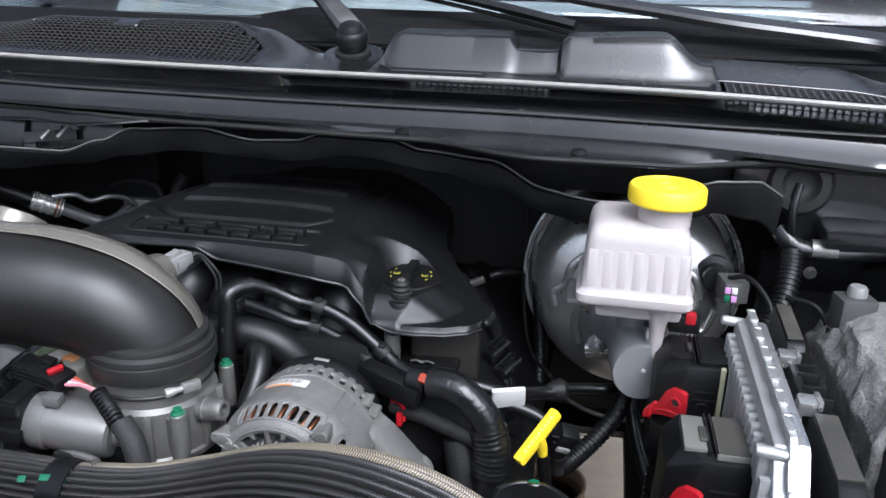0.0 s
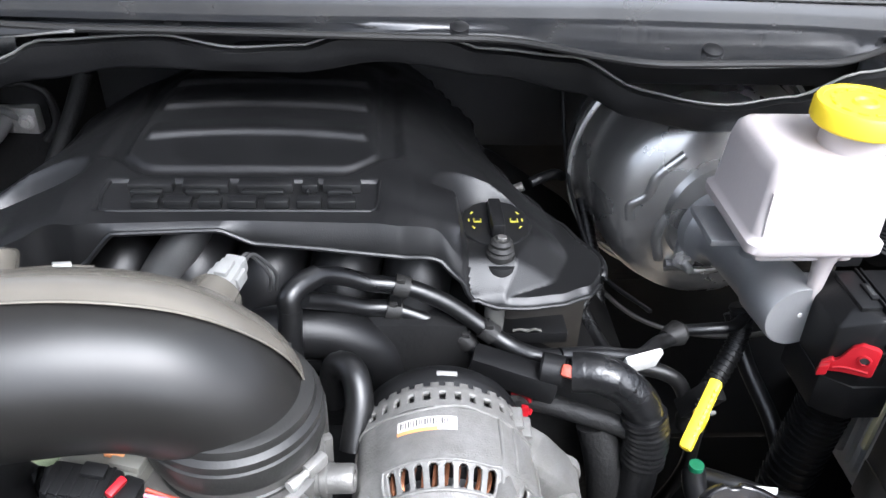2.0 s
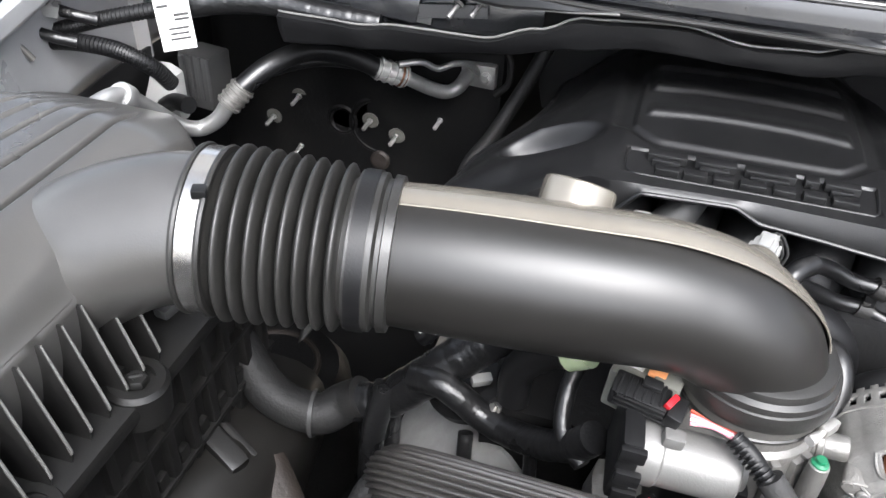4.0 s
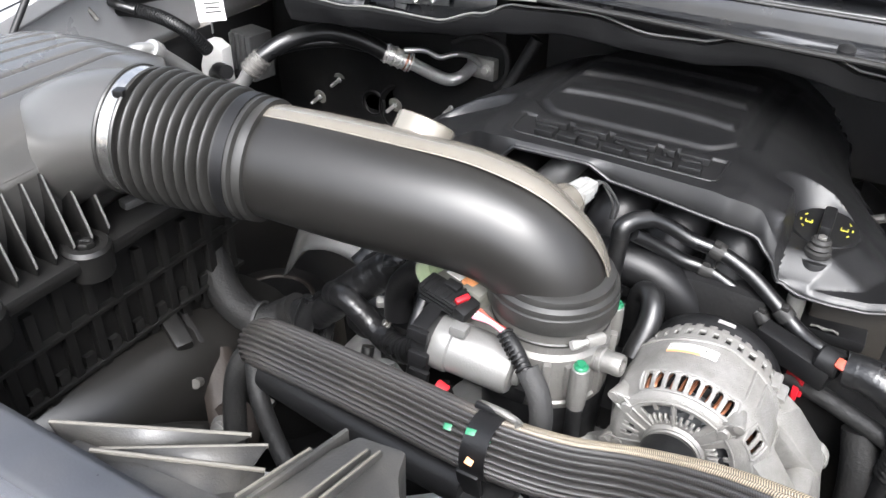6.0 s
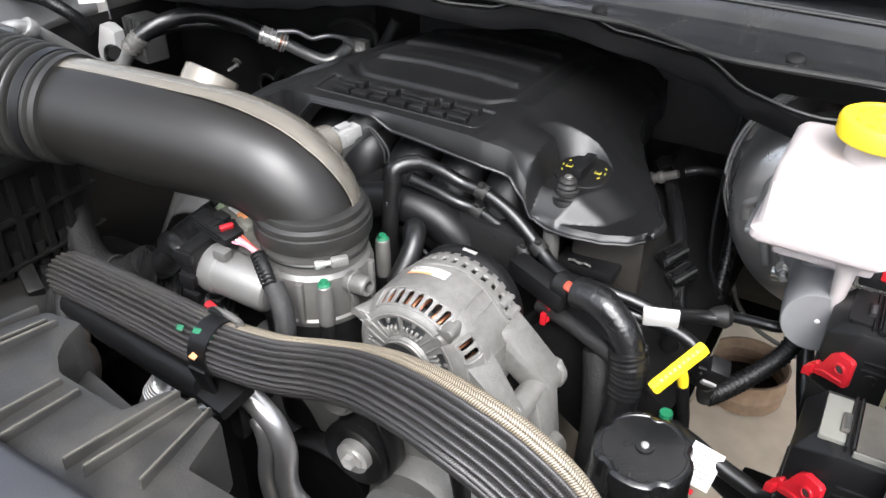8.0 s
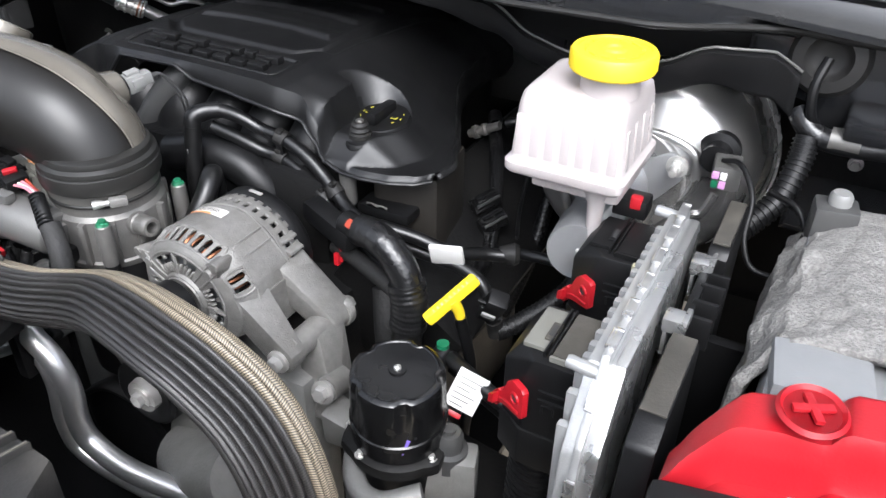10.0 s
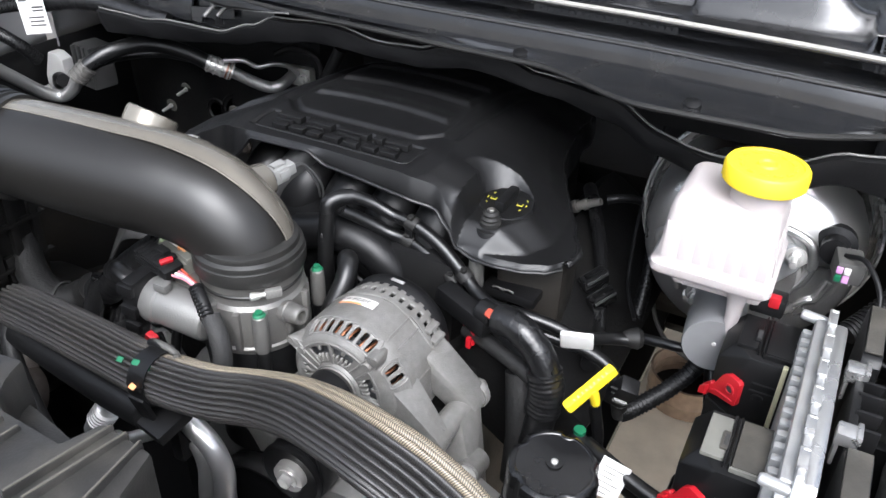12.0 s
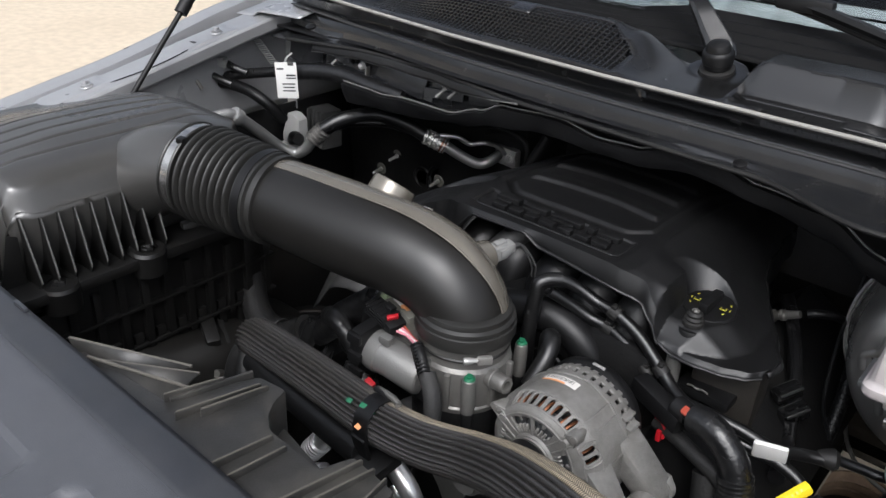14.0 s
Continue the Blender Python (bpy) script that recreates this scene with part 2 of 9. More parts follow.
M_FELT = material("grey_fibre_felt", (0.19, 0.185, 0.175), 0.95, vary=0.85, grain=420, bump=1.0, bump_scale=420, stain=0.5, stain_colour=(0.09, 0.088, 0.085), stain_scale=70)
M_BATT = material("grey_battery_plastic", (0.2, 0.205, 0.21), 0.45, vary=0.08, bump=0.08)
M_GLASS_DARK = material("dark_cab_lining", (0.02, 0.02, 0.021), 0.8, vary=0.1)
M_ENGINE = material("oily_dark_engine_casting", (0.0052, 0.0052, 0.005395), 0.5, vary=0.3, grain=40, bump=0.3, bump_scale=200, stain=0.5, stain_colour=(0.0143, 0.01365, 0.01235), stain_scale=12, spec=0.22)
M_VALVE = material("dusty_grey_engine_casting", (0.23, 0.228, 0.22), 0.5, metal=0.4, vary=0.2, bump=0.3, bump_scale=300, stain=0.5, stain_colour=(0.17, 0.168, 0.16), stain_scale=14)
M_BLOCKW = material("pale_grey_connector_plastic", (0.19, 0.19, 0.184), 0.5, vary=0.1, bump=0.05)
M_LIME = material("pale_green_rubber", (0.3, 0.36, 0.22), 0.5, vary=0.1, bump=0.05)
M_PAD = material("black_hood_felt", (0.008, 0.008, 0.008), 0.95, vary=0.3, bump=0.3, bump_scale=150)
M_PINKW = material("pink_wire", (0.55, 0.2, 0.24), 0.4, vary=0.1, bump=0)
M_MAGENTA = material("purple_connector_plastic", (0.5, 0.25, 0.5), 0.45, vary=0.1, bump=0.05)
M_FELTGLUE = material("yellow_gasket", (0.42, 0.4, 0.26), 0.6, vary=0.15, bump=0.1)
M_GROUND = material("dry_sandy_concrete", (0.55, 0.465, 0.35), 0.9, vary=0.25, grain=14, bump=0.5, bump_scale=40, stain=0.3, stain_colour=(0.46, 0.385, 0.285), stain_scale=1.3)


def glass_material():
    m = bpy.data.materials.new("windshield_glass")
    m.use_nodes = True
    p = m.node_tree.nodes["Principled BSDF"]
    p.inputs["Base Color"].default_value = (0.75, 0.85, 0.8, 1)
    p.inputs["Roughness"].default_value = 0.02
    p.inputs["Transmission Weight"].default_value = 1.0
    p.inputs["IOR"].default_value = 1.5
    return m


M_ECUCAST = material("cast_aluminium_fins", (0.42, 0.425, 0.425), 0.42, metal=0.55, vary=0.10, bump=0.2, bump_scale=600, stain=0.4, stain_colour=(0.31, 0.312, 0.312), stain_scale=40)
M_BROWNBOX = material("brown_black_plastic", (0.016, 0.0142, 0.012), 0.48, vary=0.3, bump=0.15, bump_scale=300, stain=0.5, stain_colour=(0.026, 0.022, 0.017), stain_scale=18)
M_DUSTTOP = material("dust_coated_black_plastic", (0.045, 0.042, 0.036), 0.45, vary=0.3, grain=120, bump=0.1, bump_scale=500, stain=0.7, stain_colour=(0.085, 0.078, 0.066), stain_scale=40)

M_GLASS = glass_material()


def braid_material():
    """A woven sleeve: fine herringbone threads along the ribs of the hose, by the mesh's own UV map."""
    m = material("braided_nylon_sleeve", (0.05, 0.05, 0.05), 0.36, vary=0.3, bump=0)
    n, l = m.node_tree.nodes, m.node_tree.links
    p = n["Principled BSDF"]
    p.inputs["Specular IOR Level"].default_value = 0.5
    uv = n.new("ShaderNodeTexCoord")
    sep = n.new("ShaderNodeSeparateXYZ")
    l.new(uv.outputs["UV"], sep.inputs[0])

    def calc(kind, a, b):
        q = n.new("ShaderNodeMath")
        q.operation = kind
        for i, x in enumerate((a, b)):
            if isinstance(x, float):
                q.inputs[i].default_value = x
            elif x is not None:
                l.new(x, q.inputs[i])
        return q.outputs[0]
    rib = 2 * math.pi * 0.228 / 26
    zig = calc("MULTIPLY", calc("PINGPONG", sep.outputs[0], rib), 4.0 * math.pi / rib)
    phase = calc("ADD", calc("MULTIPLY", sep.outputs[1], 2 * math.pi / 0.015), zig)
    wave = calc("MULTIPLY_ADD", calc("SINE", phase, None), 0.5)
    wave.node.inputs[2].default_value = 0.5
    b = n.new("ShaderNodeBump")
    b.inputs["Strength"].default_value, b.inputs["Distance"].default_value = 0.20, 0.001
    l.new(wave, b.inputs["Height"])
    l.new(b.outputs["Normal"], p.inputs["Normal"])
    spots = n.new("ShaderNodeTexNoise")
    spots.inputs["Scale"].default_value = 5
    l.new(uv.outputs["Object"], spots.inputs["Vector"])
    # tan mix: faint random patches plus the painted sheen
    worn = n.new("ShaderNodeMix")
    worn.data_type = "RGBA"
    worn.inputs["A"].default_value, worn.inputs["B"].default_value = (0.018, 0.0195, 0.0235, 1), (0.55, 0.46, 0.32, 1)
    # beyond the clip the golden sheen on the top ribs is painted tan
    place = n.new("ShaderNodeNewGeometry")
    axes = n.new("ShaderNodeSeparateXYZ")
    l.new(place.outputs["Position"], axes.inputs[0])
    sheen_run = n.new("ShaderNodeMapRange")
    sheen_run.interpolation_type = "SMOOTHSTEP"
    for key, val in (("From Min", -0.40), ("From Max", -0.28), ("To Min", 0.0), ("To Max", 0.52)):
        sheen_run.inputs[key].default_value = val
    l.new(axes.outputs[0], sheen_run.inputs["Value"])
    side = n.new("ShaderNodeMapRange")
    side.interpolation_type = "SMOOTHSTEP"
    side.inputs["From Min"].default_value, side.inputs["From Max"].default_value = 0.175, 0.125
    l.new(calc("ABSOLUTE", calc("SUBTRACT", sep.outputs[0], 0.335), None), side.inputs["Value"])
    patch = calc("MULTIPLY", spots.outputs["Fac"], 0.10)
    fade = calc("ADD", patch, calc("MULTIPLY", sheen_run.outputs["Result"], side.outputs["Result"]))
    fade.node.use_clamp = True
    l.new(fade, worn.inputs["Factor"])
    ramp = n.new("ShaderNodeMix")
    ramp.data_type = "RGBA"
    ramp.inputs["A"].default_value = (0.010, 0.010, 0.011, 1)
    l.new(worn.outputs["Result"], ramp.inputs["B"])
    l.new(wave, ramp.inputs["Factor"])
    l.new(ramp.outputs["Result"], p.inputs["Base Color"])
    return m


M_BRAID = braid_material()


# ---- mesh tools ----
def smoothstep(a, b, x):
    t = min(1.0, max(0.0, (x - a) / (b - a)))
    return t * t * (3 - 2 * t)


def lerp(table, x):
    """Linear in a short table of (x, value)."""
    if x <= table[0][0]:
        return table[0][1]
    for (x0, v0), (x1, v1) in zip(table, table[1:]):
        if x <= x1:
            return v0 + (v1 - v0) * (x - x0) / (x1 - x0)
    return table[-1][1]


def soft(table, x):
    """As lerp, with eased steps."""
    if x <= table[0][0]:
        return table[0][1]
    for (x0, v0), (x1, v1) in zip(table, table[1:]):
        if x <= x1:
            return v0 + (v1 - v0) * smoothstep(x0, x1, x)
    return table[-1][1]


def curve(points, steps=8):
    """A smooth line through the points (Catmull-Rom)."""
    p = [Vector(q) for q in points]
    if len(p) < 3 or steps < 2:
        return p
    p = [2 * p[0] - p[1], *p, 2 * p[-1] - p[-2]]
    res = []
    for a, b, c, d in zip(p, p[1:], p[2:], p[3:]):
        for k in range(steps):
            t = k / steps
            res.append(0.5 * ((2 * b) + (c - a) * t + (2 * a - 5 * b + 4 * c - d) * t * t + (3 * b - a - 3 * c + d) * t ** 3))
    res.append(p[-2])
    return res


def sweep(points, radius, sides=14, steps=8, bm=None, uv=False, section=None, hollow=False):
    """A tube along a smooth line. radius: a number or a function of 0..1 along it. section: a function of the angle that scales the radius."""
    bm = bm or bmesh.new()
    line = curve(points, steps)
    length = [0.0]
    for a, b in zip(line, line[1:]):
        length.append(length[-1] + (b - a).length)
    total = length[-1] or 1
    side = None
    rings = []
    for i, q in enumerate(line):
        ahead = (line[min(i + 1, len(line) - 1)] - line[max(i - 1, 0)]).normalized()
        if side is None:
            side = ahead.cross(Vector((0, 0, 1)) if abs(ahead.z) < 0.95 else Vector((1, 0, 0))).normalized()
        side = (side - side.dot(ahead) * ahead).normalized()
        up = side.cross(ahead)
        r = radius(length[i] / total) if callable(radius) else radius
        ring = []
        for k in range(sides):
            a = 2 * math.pi * k / sides
            s = r * (section(a) if section else 1)
            ring.append(bm.verts.new(q + s * (math.cos(a) * side + math.sin(a) * up)))
        rings.append(ring)
    layer = bm.loops.layers.uv.verify() if uv else None
    for i, (a, b) in enumerate(zip(rings, rings[1:])):
        for k in range(sides):
            f = bm.faces.new((a[k], a[(k + 1) % sides], b[(k + 1) % sides], b[k]))
            if uv:
                r = radius(0) if callable(radius) else radius
                w = 2 * math.pi * r / sides
                for lp, (u, v) in zip(f.loops, ((k, i), (k + 1, i), (k + 1, i + 1), (k, i + 1))):
                    lp[layer].uv = (u * w * 10, length[v] * 10)
    if not hollow:
        bm.faces.new(list(reversed(rings[0])))
        bm.faces.new(rings[-1])
    return bm


def taped(points, radius, sides=18, pitch=0.013):
    """A wrapped bundle: a tube whose girth steps with every turn of the tape."""
    line = curve(points, 6)
    total = sum((b - a).length for a, b in zip(line, line[1:]))
    turns = max(2, total / pitch)

    def girth(t):
        k = (t * turns + 0.6 * math.sin(7 * t)) % 1.0
        return radius * (0.975 + 0.018 * k * smoothstep(1.0, 0.8, k) + 0.012 * math.sin(23 * t) + 0.012 * math.sin(61 * t + 1))
    return sweep(points, girth, sides, 34)


def axis_matrix(origin, axis, up=(0, 0, 1)):
    """A frame whose z lies along axis."""
    z = Vector(axis).normalized()
    x = Vector(up).cross(z)
    if x.length < 1e-4:
        x = Vector((1, 0, 0)).cross(z) if abs(z.x) < 0.9 else Vector((0, 1, 0)).cross(z)
    x.normalize()
    y = z.cross(x)
    m = Matrix((x, y, z)).transposed().to_4x4()
    return Matrix.Translation(origin) @ m


def lathe(profile, origin, axis=(0, 0, 1), sides=32, bm=None, shape=None, closed=False):
    """A turned shape: profile of (radius, height along the axis). shape: scales the radius by the angle."""
    bm = bm or bmesh.new()
    m = axis_matrix(origin, axis)
    rings = []
    for r, h in profile:
        if r < 1e-6:
            rings.append([bm.verts.new(m @ Vector((0, 0, h)))])
            continue
        ring = []
        for k in range(sides):
            a = 2 * math.pi * k / sides
            s = r * (shape(a, h) if shape else 1)
            ring.append(bm.verts.new(m @ Vector((s * math.cos(a), s * math.sin(a), h))))
        rings.append(ring)
    pairs = list(zip(rings, rings[1:])) + ([(rings[-1], rings[0])] if closed else [])
    for a, b in pairs:
        for k in range(sides):
            j = (k + 1) % sides
            q = [v for v in (a[k % len(a)], a[j % len(a)], b[j % len(b)], b[k % len(b)])]
            q = list(dict.fromkeys(q))
            if len(q) > 2:
                bm.faces.new(q)
    if not closed:
        for ring, flip in ((rings[0], True), (rings[-1], False)):
            if len(ring) > 2:
                bm.faces.new(list(reversed(ring)) if flip else ring)
    return bm


def box(centre, size, bevel=0.003, turn=(0, 0, 0), bm=None, taper=1.0, segments=2):
    """A block with rounded edges. taper: scales its top."""
    own = bmesh.new()
    bmesh.ops.create_cube(own, size=1.0)
    for v in own.verts:
        k = taper if v.co.z > 0 else 1.0
        v.co = Vector((v.co.x * size[0] * k, v.co.y * size[1] * k, v.co.z * size[2]))
    if bevel > 0:
        bmesh.ops.bevel(own, geom=own.edges[:], offset=min(bevel, 0.45 * min(size)), segments=segments, affect="EDGES", profile=0.6)
    m = pose(*centre, *turn)
    bmesh.ops.transform(own, matrix=m, verts=own.verts)
    return join(own, bm)


def join(own, bm):
    if bm is None:
        return own
    tmp = bpy.data.meshes.new("joining")
    own.to_mesh(tmp)
    own.free()
    bm.from_mesh(tmp)
    bpy.data.meshes.remove(tmp)
    return bm


def prism(outline, depth, m, bevel=0.002, bm=None):
    """An outline of (x, y) raised by depth along z of the frame m."""
    own = bmesh.new()
    face = own.faces.new([own.verts.new((x, y, 0)) for x, y in outline])
    top = bmesh.ops.extrude_face_region(own, geom=[face])
    for v in top["geom"]:
        if isinstance(v, bmesh.types.BMVert):
            v.co.z += depth
    bmesh.ops.recalc_face_normals(own, faces=own.faces)
    if bevel > 0:
        bmesh.ops.bevel(own, geom=own.edges[:], offset=bevel, segments=2, affect="EDGES", profile=0.6, clamp_overlap=True)
    bmesh.ops.transform(own, matrix=m, verts=own.verts)
    return join(own, bm)


def hull(points, bevel=0.0, bm=None):
    """The tight skin round a few points, with rounded edges."""
    own = bmesh.new()
    for p in points:
        own.verts.new(p)
    res = bmesh.ops.convex_hull(own, input=own.verts)
    inner = [e for e in set(res["geom_interior"]) | set(res["geom_unused"]) if isinstance(e, bmesh.types.BMVert)]
    bmesh.ops.delete(own, geom=inner, context="VERTS")
    bmesh.ops.dissolve_limit(own, angle_limit=radians(4), verts=own.verts, edges=own.edges)
    if bevel > 0:
        edges = [e for e in own.edges if len(e.link_faces) == 2 and e.calc_face_angle(0) > radians(25)]
        bmesh.ops.bevel(own, geom=edges, offset=bevel, segments=2, affect="EDGES", profile=0.6, clamp_overlap=True)
    return join(own, bm)


def disc(at, axis, r, n=14):
    """Points round a circle."""
    m = axis_matrix(at, axis)
    return [m @ Vector((r * math.cos(2 * math.pi * k / n), r * math.sin(2 * math.pi * k / n), 0)) for k in range(n)]


def sheet(f, nu, nv, bm=None, keep=None):
    """A surface f(u, v), both 0..1."""
    bm = bm or bmesh.new()
    g = [[bm.verts.new(f(i / nu, j / nv)) for j in range(nv + 1)] for i in range(nu + 1)]
    for i in range(nu):
        for j in range(nv):
            if keep is None or keep((i + 0.5) / nu, (j + 0.5) / nv):
                bm.faces.new((g[i][j], g[i + 1][j], g[i + 1][j + 1], g[i][j + 1]))
    return bm


def mesh_of(name, bm, mat, sharp=35):
    loose = [v for v in bm.verts if not v.link_faces]
    if loose:
        bmesh.ops.delete(bm, geom=loose, context="VERTS")
    bmesh.ops.recalc_face_normals(bm, faces=bm.faces)
    me = bpy.data.meshes.new(name)
    bm.to_mesh(me)
    bm.free()
    me.polygons.foreach_set("use_smooth", [True] * len(me.polygons))
    me.set_sharp_from_angle(angle=radians(sharp))
    me.materials.append(mat)
    return me


def thing(name, at, label, category, group="", kind=""):
    ob = new(name)
    ob.empty_display_size = 0.02
    ob.location = at
    return tagged(ob, label, category, group, kind)


def solid(name, bm, mat, label, category="", group="", kind="", thick=0.0, sharp=35):
    """A top-level thing of one mesh."""
    ob = new(name, mesh_of(name, bm, mat, sharp))
    if thick:
        md = ob.modifiers.new("thickness", "SOLIDIFY")
        md.thickness, md.offset = thick, -1
    return tagged(ob, label, category, group, kind)


def origin_of(ob):
    return ob.location + (origin_of(ob.parent) if ob.parent and ob.type == "EMPTY" else Vector())


def part(name, bm, mat, parent, label="", thick=0.0, sharp=35):
    """A mesh, in the place's own coordinates, under a thing or a part."""
    ob = new(name, mesh_of(name, bm, mat, sharp))
    ob.parent = parent
    base = parent
    while base.parent:
        base = base.parent
    if parent is base:
        ob.matrix_parent_inverse = Matrix.Translation(-base.location)
    if thick:
        md = ob.modifiers.new("thickness", "SOLIDIFY")
        md.thickness, md.offset = thick, -1
    return tagged(ob, label) if label else ob


def bolt(at, axis, r=0.006, h=0.006, bm=None):
    """A flanged hex head."""
    bm = lathe([(0, 0), (r * 1.5, 0), (r * 1.5, h * 0.3), (r * 1.05, h * 0.35)], at, axis, 18, bm)
    return lathe([(r, h * 0.3), (r, h * 0.9), (r * 0.85, h), (0, h)], at, axis, 6, bm)


# ---- the setting ----
def build_ground():
    def f(u, v):
        a, r = 2 * math.pi * u, 0.0 if v == 0 else 0.6 * (700 / 0.6) ** v
        x, y = r * math.cos(a), 1 + r * math.sin(a)
        return Vector((x, y, 0.012 * noise.noise(Vector((x, y, 0))) - 0.012))
    solid("ground", sheet(f, 64, 40), M_GROUND, "pale sandy concrete lot in daylight", kind="structure")


def build_firewall():
    fw = thing("wall_firewall", (-0.37, 1.16, 0.85), "black painted steel bulkhead behind the engine", "", kind="structure")

    def f(u, v):
        x, z = -1.14 + 1.6 * u, 0.78 + 0.54 * v
        y = 1.235 - 0.12 * smoothstep(-0.62, -0.70, x) + 0.008 * noise.noise(Vector((x * 5, z * 5, 3)))
        y += 0.008 * smoothstep(0.05, 0.04, math.hypot(x + 0.93, z - 1.03))
        return Vector((x, y, z))
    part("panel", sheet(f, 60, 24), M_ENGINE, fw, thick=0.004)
    for x, z, big in ((-0.878, 1.010, 1), (-0.836, 0.992, 1), (-0.992, 1.030, 1), (-1.038, 0.988, 1), (-0.995, 0.944, 0), (-0.768, 1.032, 0)):
        if big:
            part("washer", lathe([(0, 0), (0.0125, 0), (0.0130, 0.001), (0.0125, 0.0022), (0, 0.0022)], (x, 1.113, z), (0, -1, -0.12), 22), M_SLIDER, fw, "brownish push washer")
        s = lathe([(0, 0), (0.0045, 0), (0.0045, 0.004), (0.0032, 0.005), (0.0032, 0.022), (0.0022, 0.024), (0, 0.024)], (x, 1.112, z), (-0.15, -1, -0.25), 14)
        part("stud", s, M_STEEL, fw, "zinc-plated threaded stud")
    for x, z, r in ((-0.925, 1.000, 0.021), (-0.769, 1.032, 0.016), (-0.858, 1.000, 0.042)):
        part("pressed_ring", lathe([(r - 0.005, 0.0), (r - 0.002, 0.0028), (r + 0.001, 0.0028), (r + 0.004, 0.0)], (x, 1.116, z), (0, -1, 0), 40, shape=(lambda a, h: 1 + 0.25 * abs(math.cos(a))) if r > 0.04 else None), M_ENGINE, fw)
    part("drain_cap", lathe([(0, 0), (0.015, 0), (0.016, 0.005), (0.012, 0.008), (0, 0.008)], (-0.862, 1.113, 0.945), (0, -1, 0.1), 24), M_RUST, fw, "brown plug low on the bulkhead")


def build_inner_fenders():
    ws = thing("wall_fender_passenger", (-1.11, 0.5, 0.5), "grey painted inner fender above a black liner", "", kind="structure")

    def left(u, v):
        y = -0.15 + 1.35 * u
        z = 1.14 + v * (rail(y) - 1.145)
        return Vector((fender_x(y) - 0.004 + 0.003 * noise.noise(Vector((y * 4, z * 4, 1))), y, z))
    part("upper_panel", sheet(left, 40, 12), M_SILVER, ws, thick=0.003)

    def liner(u, v):
        y, z = -0.15 + 1.35 * u, 0.5 + v * 0.645
        return Vector((fender_x(y) + 0.012 - 0.02 * noise.noise(Vector((y * 3, z * 3, 1))), y, z))
    part("liner", sheet(liner, 40, 20), M_BLACK, ws, "black plastic wheel liner", thick=0.004)

    def right(u, v):
        y, z = -0.15 + 1.35 * u, 0.5 + v * 0.74
        return Vector((0.44 + 0.02 * noise.noise(Vector((y * 3, z * 3, 5))), y, z))
    solid("wall_fender_driver", sheet(right, 40, 20), M_BLACK, "black inner fender beside the battery", kind="structure", thick=0.004)


def fender_x(y):
    return -1.098 - 0.045 * smoothstep(0.60, 0.92, y)


def rail(y):
    return 1.252 + (y - 0.547) * 0.2


